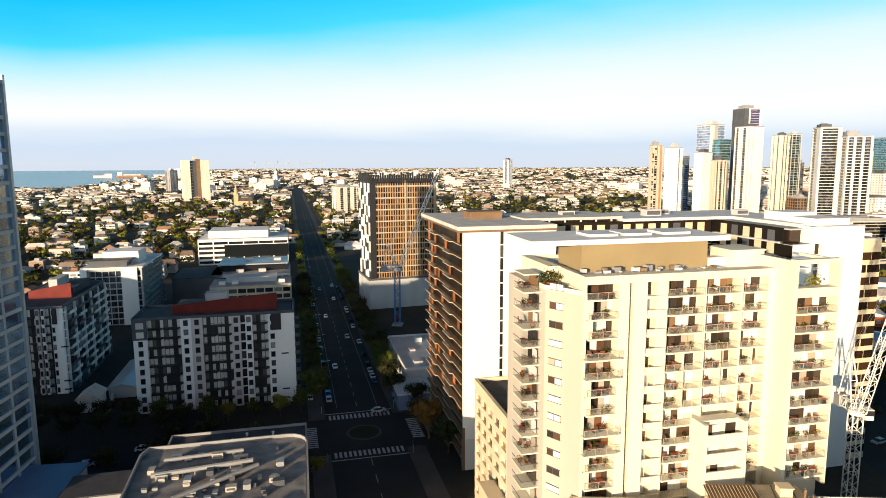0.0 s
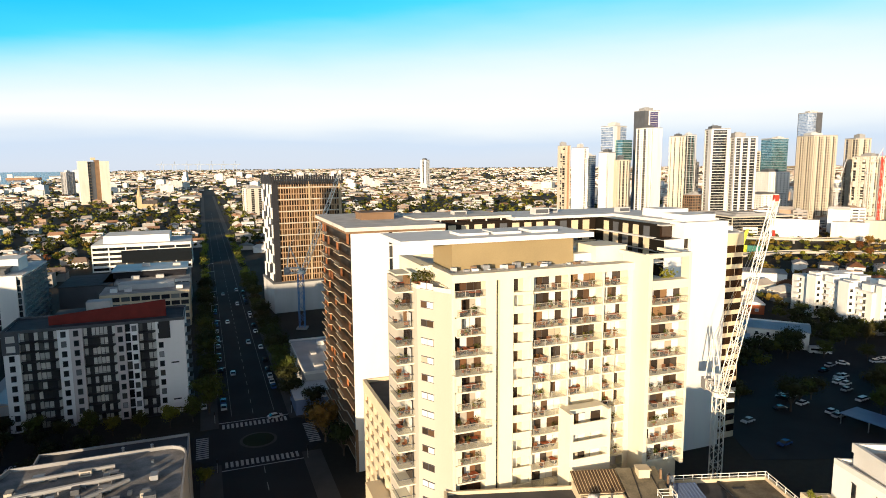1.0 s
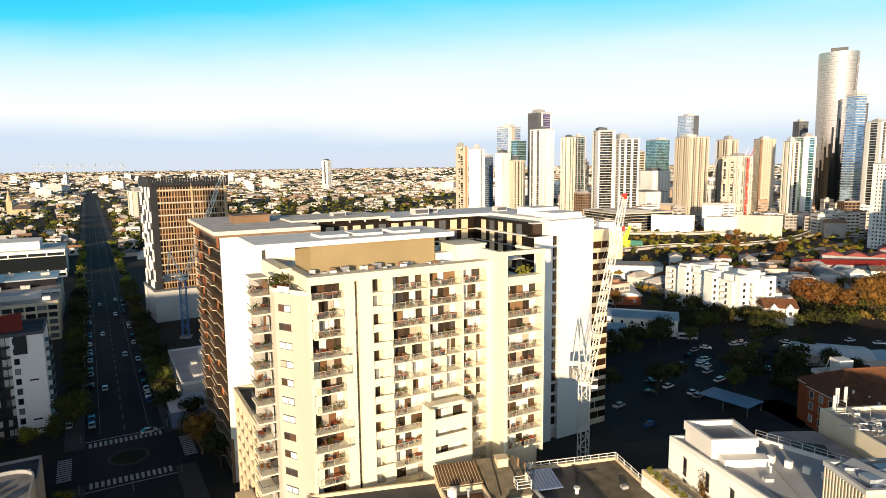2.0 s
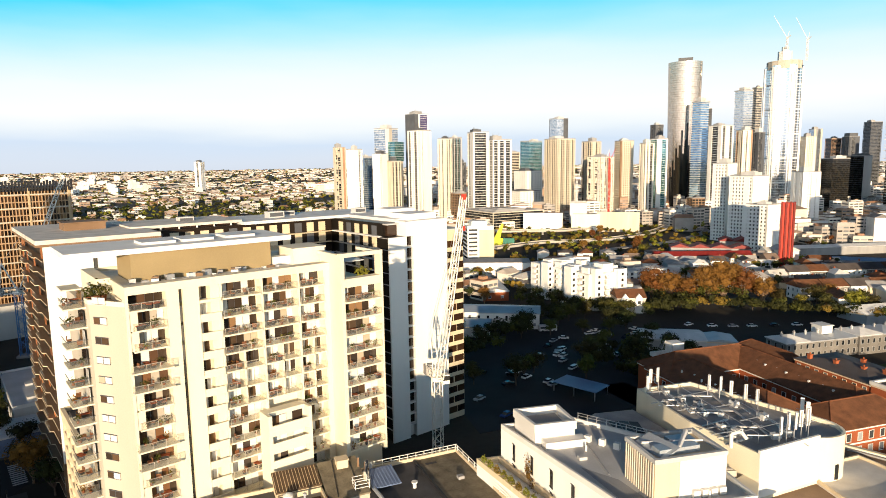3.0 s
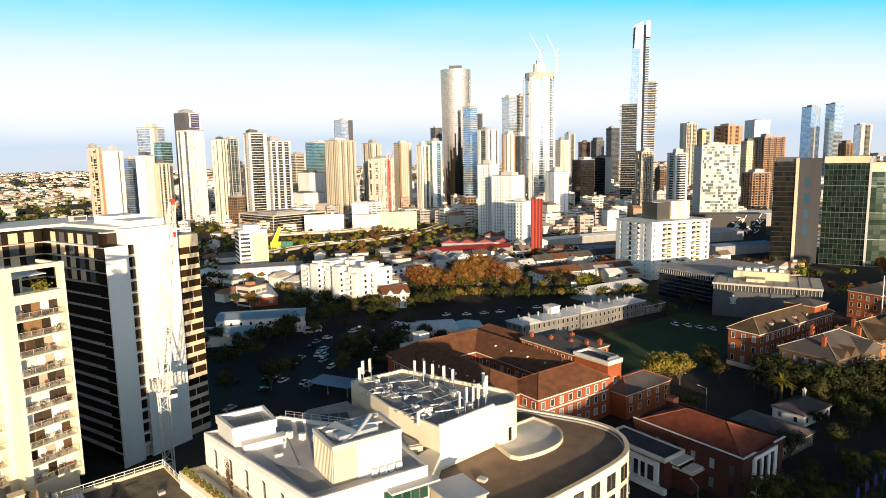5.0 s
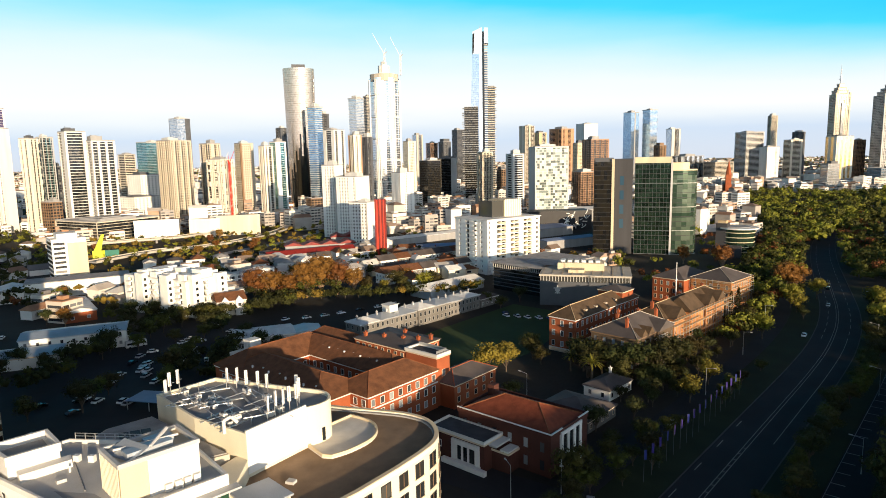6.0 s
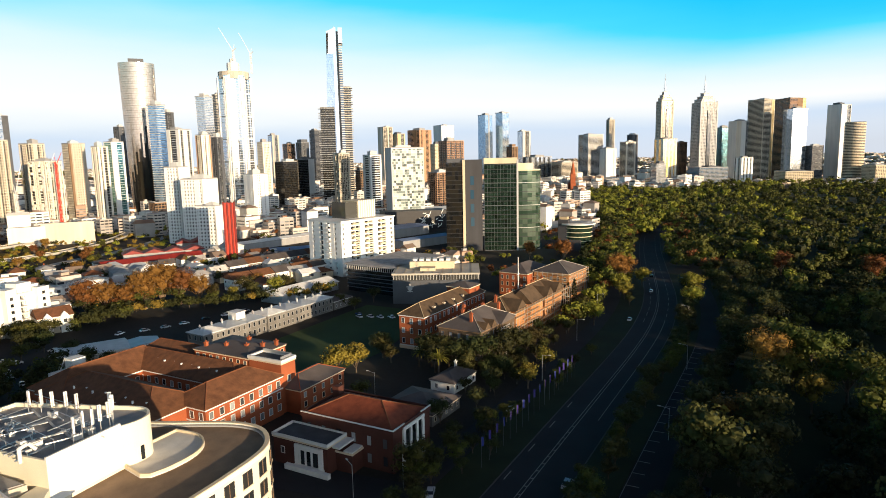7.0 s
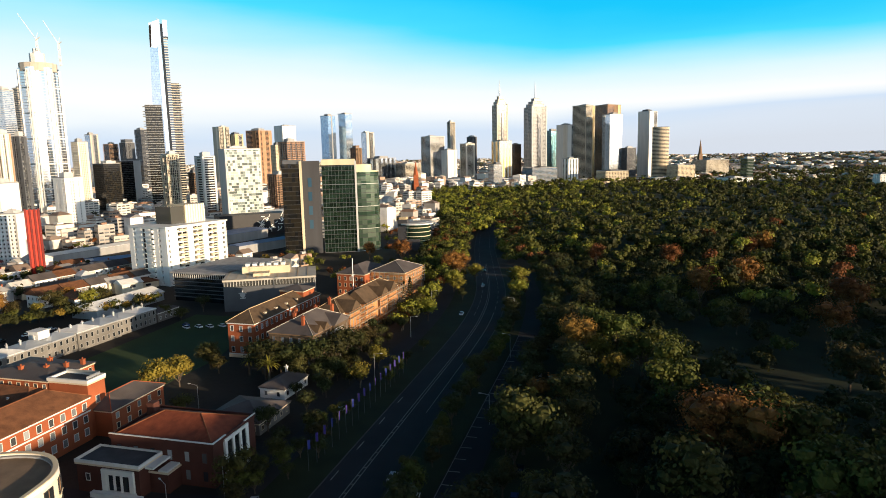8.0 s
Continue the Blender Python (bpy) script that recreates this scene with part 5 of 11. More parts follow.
# red brick barracks round a court
b = thing("barracks", "red brick barracks with terracotta roofs and cream bands", "building", 151, 91, -2)
wing(b, 2.8, 5.2, 31.2, 19, 12.0, BRICK, BROWNTILE, 4.0, win=(1.9, 1.3, 3.2, (1.8, 5.4, 8.9), "sw"), skirt=8.0, trim=OFFWHITE, flash=TERRA, whole=True)
wing(b, -9, 12.5, 10, 60, 11.7, BRICK, BROWNTILE, 4.6, win=(1.9, 1.3, 3.4, (1.8, 5.4, 8.6), "w"), trim=OFFWHITE, flash=TERRA, whole=True)
wing(b, -8, 49.5, 31.3, 65, 11.85, BRICK, BROWNTILE, 4.8, win=(1.7, 1.2, 3.4, (1.8, 5.2, 8.4), "s"), trim=OFFWHITE, whole=True, flash=TERRA)
wing(b, 17, 10, 31, 62, 12.1, BRICK, BROWNTILE, 4.3, win=(1.7, 1.2, 3.4, (1.8, 5.2, 8.6), "w"), trim=OFFWHITE, whole=True, flash=TERRA)
wing(b, 31.4, 43.5, 41, 70, 11.2, BRICK, BROWNTILE, 3.6, win=(1.7, 1.2, 3.4, (1.8, 5.2, 8.4), "s"), trim=OFFWHITE, whole=True, flash=TERRA)
wing(b, 31.5, 5.6, 37.6, 18.6, 15.6, BRICK, None, win=(2.0, 1.3, 3.2, (2.0, 5.6, 9.2), "s"), whole=True)
part("tower_parapet", Geo().ring(((31.2, 5.3), (37.9, 5.3), (37.9, 18.9), (31.2, 18.9)), 15.6, 16.5, 0.7), OFFWHITE, b, "white parapet on the brick tower")
part("tower_deck", Geo().box(32.0, 6.1, 15.6, 37.1, 18.1, 15.9), ROOFDARK, b)
part("tower_fence", Geo().box(32.2, 6.3, 16.5, 37.0, 6.36, 17.3).box(36.94, 6.4, 16.5, 37.0, 18.0, 17.3), STEEL, b)
wing(b, 31.7, 19.0, 48, 43, 15.3, BRICK, SLATE, 1.6, win=(1.6, 1.1, 2.6, (2.0, 6.0, 12.6), "ws"), whole=True)
wing(b, 33.0, 0, 54, 11.2, 7.6, BRICK, SLATE, 2.6, win=(1.6, 1.1, 3.4, (2.0, 4.9), "s"), flash=BRICK, whole=True)
for x, y in ((41, 22), (38, 26), (36, 33), (45, 20), (44, 31), (34, 40)):
    chimney(b, x, y, 15.4, 1.7)
for i in range(8):
    part("roof_vent", Geo().box(20.2 + (i % 2) * 0.8, 20 + i * 3.8, 13.6, 20.7 + (i % 2) * 0.8, 20.5 + i * 3.8, 14.9), ROOFWHITE, b)
    part("roof_vent", Geo().box(-4.6 - (i % 2), 18 + i * 4.2, 13.2, -4.2 - (i % 2), 18.4 + i * 4.2, 14.5), ROOFWHITE, b)

# cooling tower on the barracks' far corner
c = thing("cooling_tower", "white rooftop cooling plant on a brick plinth", "machine", 160, 158, -4)
part("plinth", Geo().box(-5, -4.5, 0, 5, 4.5, 11.0), BRICK, c)
part("parapet", Geo().ring(((-5.4, -4.9), (5.4, -4.9), (5.4, 4.9), (-5.4, 4.9)), 11.0, 12.2, 0.6), OFFWHITE, c)
part("tank", Geo().box(-1.6, -2, 11.6, 2.6, 2, 16.4), ROOFWHITE, c)
g = Geo()
for a in (-3.8, -1.6, 2.6):
    for e in (-2, 2):
        g.beam((a, e, 11), (max(a, -1.6), e, 16.5), 0.09)
part("stair_frame", g, STEEL, c)

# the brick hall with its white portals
h_ = thing("brick_hall", "red brick hall coloured as in shade, white coping and portals", "building", 164.6, 46.2, -2)
wing(h_, 0, 0, 17.6, 28, 10.2, HALLBRICK, None, win=(2.4, 1.2, 4.2, (1.5, 6.0), "w"), trim=HALLBRICK)
part("parapet", Geo().ring(((-0.2, -0.2), (17.8, -0.2), (17.8, 28.2), (-0.2, 28.2)), 10.2, 10.9, 0.4), HALLBRICK, h_)
part("coping", Geo().box(-0.32, -0.32, 10.9, 0.08, 28.3, 11.1).box(0.08, -0.32, 10.9, 5.0, 0.1, 11.1).box(13.0, -0.32, 10.9, 17.9, 0.1, 11.1), OFFWHITE, h_, "white coping stone")
part("roof", Geo().hip(0.9, 0.9, 16.7, 27.2, 10.5, 3.4, None, 0.2), HALLTILE, h_, "terracotta tiled hipped roof")
part("ridge_capping", Geo().beam((0.9, 27.1, 10.65), (8.8, 19.2, 13.95), 0.14, n=5).beam((8.8, 19.2, 13.95), (8.8, 8.9, 13.95), 0.14, n=5).beam((0.9, 0.9, 10.65), (8.8, 8.9, 13.95), 0.14, n=5).beam((16.7, 0.9, 10.65), (8.8, 8.9, 13.95), 0.14, n=5), TERRA, h_)
part("chimney_block", Geo().box(11, 24.5, 10.7, 13.2, 26.6, 14.2), HALLBRICK, h_)
part("portal", Geo().box(4.0, -0.55, 0, 5.0, -0.02, 9.4).box(7.2, -0.55, 0, 8.0, -0.02, 9.4).box(10.2, -0.55, 0, 11.0, -0.02, 9.4).box(13.0, -0.55, 0, 14.0, -0.02, 9.4).box(4.0, -0.6, 9.4, 14.0, -0.02, 10.2), OFFWHITE, h_, "white columned portal")
for a in (6.1, 9.1, 12.0):
    part("tall_window", Geo().box(a - 1.0, -0.25, 1.2, a + 1.0, -0.03, 9.2), G_DARK, h_)
wing(h_, -7.6, 14, -0.02, 31, 7.2, HALLBRICK, None)
part("porch_roof", Geo().box(-7.2, 14.4, 7.2, -0.3, 30.6, 7.5), ROOFDARK, h_)
part("porch_coping", Geo().ring(((-7.9, 13.7), (-0.02, 13.7), (-0.02, 31.3), (-7.9, 31.3)), 7.2, 7.9, 0.35), OFFWHITE, h_)
part("porch_step", Geo().box(-6, 11.5, 6.4, -0.1, 13.7, 6.9).box(-4.5, 9.0, 5.2, -0.1, 11.5, 5.6), OFFWHITE, h_)
wing(h_, -4.4, 9, -0.02, 13.9, 5.2, HALLBRICK, None)
part("portal_frame", Geo().box(-8.2, 15.2, 0, -7.65, 16.4, 6.4).box(-8.2, 22.6, 0, -7.65, 23.8, 6.4).box(-8.2, 16.4, 5.2, -7.65, 22.6, 6.4).box(-8.4, 15.0, 0, -7.65, 24.0, 1.2), OFFWHITE, h_, "white portal frame")
for i in range(3):
    part("portal_window", Geo().box(-7.95, 17.0 + i * 1.9, 1.4, -7.66, 18.2 + i * 1.9, 5.0), G_DARK, h_)
    part("portal_pier", Geo().box(-8.05, 18.25 + i * 1.9, 1.2, -7.66, 18.85 + i * 1.9, 5.2), OFFWHITE, h_)
window_unit(h_, -7.6, 28, 3.0, 1.0, 1.6, -90, G_SHADE, OFFWHITE)
part("balustrade", Geo().box(-9.6, 12.5, 0, -8.5, 26, 1.3), OFFWHITE, h_)

# slate-roofed shed and the small white lodge behind it
s_ = thing("storehouse", "low storehouse with a grey slate roof", "house", 192, 50, -4)
wing(s_, 0, 0, 16, 17, 3.6, BLUESTONE, SLATE, 2.6, win=(1.2, 0.9, 3, (1.2,), "sw"))
s_ = thing("lodge", "small white rendered lodge with a slate roof", "house", 217, 55, -6)
wing(s_, 0, 0, 14, 9, 3.4, WHITE, SLATE, 2.2, win=(1.4, 1.0, 2.8, (1.0,), "sw"), trim=OFFWHITE)
chimney(s_, 11, 6, 4.5, 2.2, OFFWHITE, 0.35)

# bluestone terrace along the lawn
t_ = thing("terrace", "two storey bluestone terrace with pale iron roofs", "building", 218, 166, -5)
for i in range(7):
    x0 = i * 11.0
    dz = 0.5 if i in (3, 4) else 0.0
    wing(t_, x0, -1.0 * (i in (3, 4)), x0 + 10.98, 10, 7.0 + dz, BLUESTONE, ZINC if i % 3 else ROOFWHITE, 1.8, None, win=(1.7, 1.0, 2.3, (1.1, 4.4), "sw" if i in (0, 3) else "s"), trim=GREY, glass=G_DARK, whole=True)
    for q in (2.5, 8.2):
        chimney(t_, x0 + q, 5.2, 8.2, 1.2, PALEGREY if i % 2 else GREY, 0.28)
part("roof_lantern", Geo().box(20, 4, 8, 25, 9, 11).box(19.6, 3.6, 11, 25.4, 9.4, 11.3), OFFWHITE, t_)
wing(t_, 78, 0, 92, 8, 4.4, BLUESTONE, SLATE, 1.8, win=(1.3, 0.9, 2.8, (1.2,), "s"), trim=OFFWHITE)

# tall red brick wing by the lawn
a_ = thing("brick_wing", "three storey red brick wing with a brown tiled roof", "building", 253.5, 85.2, -4)
wing(a_, 0, 0, 53, 11.6, 13.6, BRICK, SLATETAN, 4.0, trim=OFFWHITE, flash=TAN, win=(2.0, 1.2, 3.4, (2.2, 6.4, 10.4), "sw"), skirt=1.2, whole=True)
part("plinth", Geo().box(-0.3, -0.3, 0, 53.2, -0.02, 1.2).box(-0.3, -0.02, 0, -0.02, 11.6, 1.2), BRICKTRIM, a_)
wing(a_, 40, 1, 50, 12.5, 17.6, BRICK, SLATE, 1.6)
for x in (10, 18, 26, 34):
    part("dormer", Geo().box(x, 1.2, 14.2, x + 1.2, 2.6, 15.6), BRICKTRIM, a_)
part("balcony", Geo().box(4, -2.4, 4.6, 12, -0.05, 4.9).box(4, -2.4, 4.9, 12, -2.3, 5.9), OFFWHITE, a_)


# the scaffolded stone offices
def scaffold(root, x0, y0, x1, y1, h, step=2.6, deck_mat=TAN, rail_mat=RUST, tone="orange brown", gaps=0.0):
    """Poles, decks and rails round two sides; gaps is the share of bays that have no deck."""
    r = random.Random(int(x0 * 7 + x1))
    n, m = max(1, int((x1 - x0) / step)), max(0, int((y1 - y0) / step))
    pole = Geo().beam((0, 0, 0), (0, 0, h), 0.08, n=4).mesh("scaffold_pole", GREY)
    for x, y in [(x0 + i * (x1 - x0) / n, y0 - 1.5) for i in range(n + 1)] + [(x0 - 1.5, y0 + j * (y1 - y0) / m) for j in range(1, m + 1)]:
        part("scaffold_pole", pole, None, root).location = (x, y, 0)
    for k in range(1, int(h / 2.1) + 1):
        z = k * 2.1
        for i in range(0, n, 3):
            if r.random() < gaps:
                continue
            a, b = x0 + i * (x1 - x0) / n, x0 + min(n, i + 3) * (x1 - x0) / n - 0.05
            part("scaffold_deck", Geo().box(a, y0 - 1.5, z, b, y0 - 0.5, z + 0.12), deck_mat, root, "timber scaffold deck")
            part("scaffold_rail", Geo().box(a, y0 - 1.6, z + 0.95, b, y0 - 1.53, z + 1.1), rail_mat, root, tone + " scaffold rail")
        for j in range(0, m, 3):
            if r.random() < gaps:
                continue
            a, b = y0 + j * (y1 - y0) / m, y0 + min(m, j + 3) * (y1 - y0) / m - 0.05
            part("scaffold_deck", Geo().box(x0 - 1.5, a, z, x0 - 0.5, b, z + 0.12), deck_mat, root, "timber scaffold deck")
            part("scaffold_rail", Geo().box(x0 - 1.6, a, z + 0.95, x0 - 1.53, b, z + 1.1), rail_mat, root, tone + " scaffold rail")


o_ = thing("stone_offices", "brown stone offices wrapped in scaffolding, slate hips", "building", 246, 58, -6)
# near block takes the shaded stone tone, the long wing the sunlit one
wing(o_, 0, 0, 28, 18, 12.4, SHADESTONE, SLATE, 5.0, flash=GREIGE, win=(2.0, 1.2, 3.4, (1.6, 5.4, 9.0), "sw"), trim=BROWN, whole=True)
for x, w, t in ((14, 11, 3.2),):
    part("gable_roof", Geo().hip(x, -1.2, x + w, 12, 12.7, t, 0, 0.4), SLATE, o_)
    part("gable_wall", Geo().box(x, -0.9, 0, x + w, -0.02, 12.6), SHADESTONE, o_)
scaffold(o_, 10, -0.8, 28, 0, 11.6, deck_mat=GREIGE, rail_mat=ZINC, tone="pale blue", gaps=0.3)
for x, y in ((4, 6), (8, 12), (20, 10), (24, 5), (14, 15)):
    chimney(o_, x, y, 14.2, 3.6)
for x in (2.5, 7.5):
    part("dormer", Geo().hip(x, -0.6, x + 3.6, 6, 13.0, 2.2, 0, 0.3), SLATETAN, o_)
    part("dormer_wall", Geo().box(x + 0.2, -0.4, 12.4, x + 3.4, 5, 13.1), SHADESTONE, o_)
for x, w, t in ((32, 9, 4.2), (47, 12, 5.6), (62, 8, 3.8), (72, 9, 4.2)):
    part("gable_roof", Geo().hip(x, 1.0, x + w, 12, 13.0, t, 0, 0.4), SLATETAN, o_)
    part("gable_wall", Geo().box(x, 1.4, 0, x + w, 3.98, 12.9), SANDSTONE, o_)
wing(o_, 29, 4, 88, 17, 12.8, SANDSTONE, SLATETAN, 4.4, flash=TAN, win=(2.0, 1.2, 3.2, (1.6, 5.4, 9.2), "s"), whole=True)
scaffold(o_, 29.5, 1.5, 88, 3, 14, gaps=0.25)
for x in (33, 45, 57, 69, 80):
    chimney(o_, x, 11, 14.5, 3.6)
o2 = thing("stone_offices", "long stone offices with purple slate roof under scaffolding", "building", 362, 57, -8)
wing(o2, 0, 0, 24, 20, 13.4, SANDSTONE, SLATE, 4.6, flash=GREIGE, win=(2.0, 1.2, 3.2, (1.6, 5.4, 9.4), "sw"), whole=True)
scaffold(o2, 0, 0, 24, 20, 14, gaps=0.2)
wing(o2, -6, 21, 22, 38, 12.6, BRICK, SLATE, 4.0, win=(2.0, 1.2, 3.2, (1.6, 5.4, 9.0), "w"), whole=True)
pl = thing("flagpole", "tall white flagpole with a crosstree above the roofs", "flagpole", 309, 66)
part("pole", Geo().cyl(0, 0, 0, 30, 0.28, 0.16, 8), STEELWHITE, pl)
part("crosstree", Geo().box(-1.8, -0.1, 22, 1.8, 0.1, 22.25), STEELWHITE, pl)

# defence offices: long dark glass bars
d_ = thing("office_building", "low dark glass office with a blank grey end wall", "building", 318.7, 138.3, -65.7)
part("glass_wall", Geo().box(0.3, 0.3, 0, 44.6, 27.8, 15.0), G_DARK, d_)
part("front_wall", Geo().box(0, -0.1, 0, 44.9, 0.29, 12.3), DARKGREY, d_, "blank dark grey end wall")
for i in range(30):
    part("fin", Geo().box(0.3 + i * 1.5, -0.1, 12.6, 0.5 + i * 1.5, 0.28, 15.2), PALEGREY, d_)
    if i < 18:
        part("fin", Geo().box(44.62, 0.5 + i * 1.5, 2.0, 45.0, 0.7 + i * 1.5, 15.2), PALEGREY, d_)
part("roof", Geo().box(-0.4, -0.6, 15.2, 45.4, 28.4, 16.1), GREIGE, d_)
for i in range(9):
    part("roof_seam", Geo().box(1 + i * 5, 0, 16.1, 1.2 + i * 5, 27.6, 16.25), TAN, d_)
part("emblem", Geo().cyl(0, 0, 0, 0.1, 1.3, n=16).box(-0.3, -2.0, 0, 0.3, 2.2, 0.14).box(-1.9, 0.6, 0, 1.9, 1.1, 0.12).box(-1.4, -1.9, 0, 1.4, -1.4, 0.12), PALEGREY, d_, "pale emblem shape on the wall").matrix_basis = pose(9, -0.12, 8.2, 90, 0, 0)
part("plant_room", Geo().box(8, 13, 16.1, 32, 24, 20.0).box(14, 6, 16.1, 22, 12.9, 17.6), SAND, d_)
for i in range(6):
    part("roof_unit", Geo().box(9.5 + i * 3.6, 15, 20.0, 11.8 + i * 3.6, 20, 21.2), ROOFWHITE, d_)
d2 = thing("office_building", "broad dark glass office bar with a grey roof", "building", 334.5, 147.5, -8)
part("glass_wall", Geo().box(0.6, 0.6, 0, 49, 34, 15.2), G_DARK, d2)
for k in range(7):
    part("floor_band", Geo().box(0, 0, 2.2 + k * 2.1, 49.6, 34.6, 2.55 + k * 2.1), DARKGREY, d2)
for i in range(24):
    part("fin", Geo().box(-0.1, 1 + i * 1.42, 12.7, 0.3, 1.2 + i * 1.42, 15.4), PALEGREY, d2)
part("roof", Geo().box(-0.8, -0.8, 15.4, 50.4, 35.4, 16.1), ROOFGREY, d2)

# white balconied block with a striped crown
w_ = thing("apartment_block", "white apartment block with a striped rooftop drum", "building", 399, 218, -15)
facade(w_, 47, 34, 35.5, "pwdtwdtwdtwp", "wpwtwdwpw", WHITE, G_GREY, WHITE, 5)
part("roof", Geo().box(-24.2, -17.7, 35.5, 24.2, 17.7, 36.2), OFFWHITE, w_)
for j in (-14.5, -3, 9):
    for k in range(11):
        bal = part("balcony", Geo().box(j, -18.6, 2.4 + k * 3.05, j + 5.5, -17.0, 3.4 + k * 3.05), SAND, w_)
for k in range(11):
    part("balcony", Geo().box(-25.0, -6, 2.4 + k * 3.05, -23.4, -1, 3.4 + k * 3.05), OFFWHITE, w_)
part("crown_glass", Geo().box(-11, -7, 36.2, -1, 7, 47), G_DARK, w_)
part("crown_wall", Geo().box(-1, -8, 36.2, 14, 8, 47.5), SAND, w_)
for i in range(8):
    part("crown_fin", Geo().box(-0.6 + i * 2.0, -8.4, 36.2, 0.3 + i * 2.0, -8.0, 47.8), OFFWHITE, w_)

# green glass office pair
gt = thing("office_tower", "dark green glass office tower with a rounded end", "building", 514.5, 153.6, -69)
gh = 72.5
part("core", panes(26, 24, 0, gh, 3.6, 2.6, 0, 10), M_GREEN, gt, kind="stuff")
part("core_roof", Geo().box(-12.9, -1.9, gh - 0.4, 12.9, 21.9, gh), GREY, gt)
arc = [(13 + 9.5 * math.sin(math.pi * i / 14) * 2.0, 10 - 10.5 * math.cos(math.pi * i / 14)) for i in range(15)]
g = Geo()
for k in range(18):
    for i in range(14):
        (xa, ya), (xb, yb) = arc[i], arc[i + 1]
        za, zb = (gh - 9) * k / 18, (gh - 9) * (k + 1) / 18
        g.add([(xa, ya, za), (xb, yb, za), (xb, yb, zb), (xa, ya, zb)], [(0, 1, 2, 3)])
part("round_end", g, M_LEAF, gt, kind="stuff")
for k in range(20):
    z = 3.6 * k
    part("mullion_band", Geo().box(-13.15, -2.15, z, 13.1, -2.0, z + 0.5).box(-13.15, -2.0, z, -13.0, 22, z + 0.5), BLACK if k % 5 else DARKGREY, gt)
    if z < gh - 10:
        part("round_band", Geo().prism([(x * 1.003 + 0.05, y) for x, y in arc], z, z + 0.35), PALEGREY if k % 5 == 0 else BLACK, gt)
for i in range(11):
    part("mullion", Geo().box(-13.1 + i * 2.6, -2.2, 0, -12.95 + i * 2.6, -2.0, gh), DARKGREY, gt)
part("crown_screen", Geo().box(-13.3, -2.3, gh - 3, 13.2, 22.2, gh + 1.5), SAND, gt, "cream crown screen")
part("round_roof", Geo().prism(arc, gh - 9, gh - 8).prism([(13 + (x - 13) * 0.7, 10 + (y - 10) * 0.7) for x, y in arc], gh - 8, gh - 3), SAND, gt)
part("corner_pier", Geo().box(12.6, -2.6, 0, 14.0, -1.6, gh), PALEGREY, gt)
g2 = thing("office_tower", "bronze glass office tower with grey concrete side", "building", 503, 181, -66)
part("core", panes(15, 22, 0, 71, 3.55, 2.5, -6.5, 9), M_BLACK, g2, kind="stuff")
part("side_wall", Geo().box(1.02, -1.6, 0, 15, 20, 73), DARKWALL, g2)
part("corner_pier", Geo().box(-0.6, -2.8, 0, 1.4, -1.7, 73), SAND, g2)
part("roof_screen", Geo().box(-13, -1, 71, 0.6, 19, 74), DARKGREY, g2)
for k in range(20):
    part("mullion_band", Geo().box(-14.1, -2.12, k * 3.55, -0.6, -2.0, k * 3.55 + 0.4).box(-14.12, -2.0, k * 3.55, -14.0, 20, k * 3.55 + 0.25), BLACK, g2)
for k in range(4):
    part("window", Geo().box(5.5, -1.75, 20 + k * 11, 8.5, -1.6, 27 + k * 11), G_BLUE, g2)

# round pavilion at the boulevard's bend
rv = thing("office_building", "round dark glass office with a pale overhanging disc roof", "building", 540, 98, 0)
part("glass_drum", Geo().cyl(0, 0, 0, 20.2, 11.4, n=32), M_GREEN, rv)
for k in range(6):
    part("floor_disc", Geo().cyl(0, 0, 3.5 * k + 0.2, 3.5 * k + 0.7, 11.9, n=32), SAND, rv)
part("disc_roof", Geo().cyl(0, 0, 20.4, 21.4, 14.2, n=40), OFFWHITE, rv)
part("roof_well", Geo().cyl(1.5, 1.5, 21.4, 21.7, 9.5, n=32), GREY, rv)
part("roof_house", Geo().box(-10, 5, 0, -3, 13, 24.5), DARKWALL, rv)
part("lift_head", Geo().box(-9, 6, 24.5, -4, 12, 26.5), TAN, rv)
part("entry_wall", Geo().box(-13.5, -6, 0, -11.5, 3, 9), DARKWALL, rv)


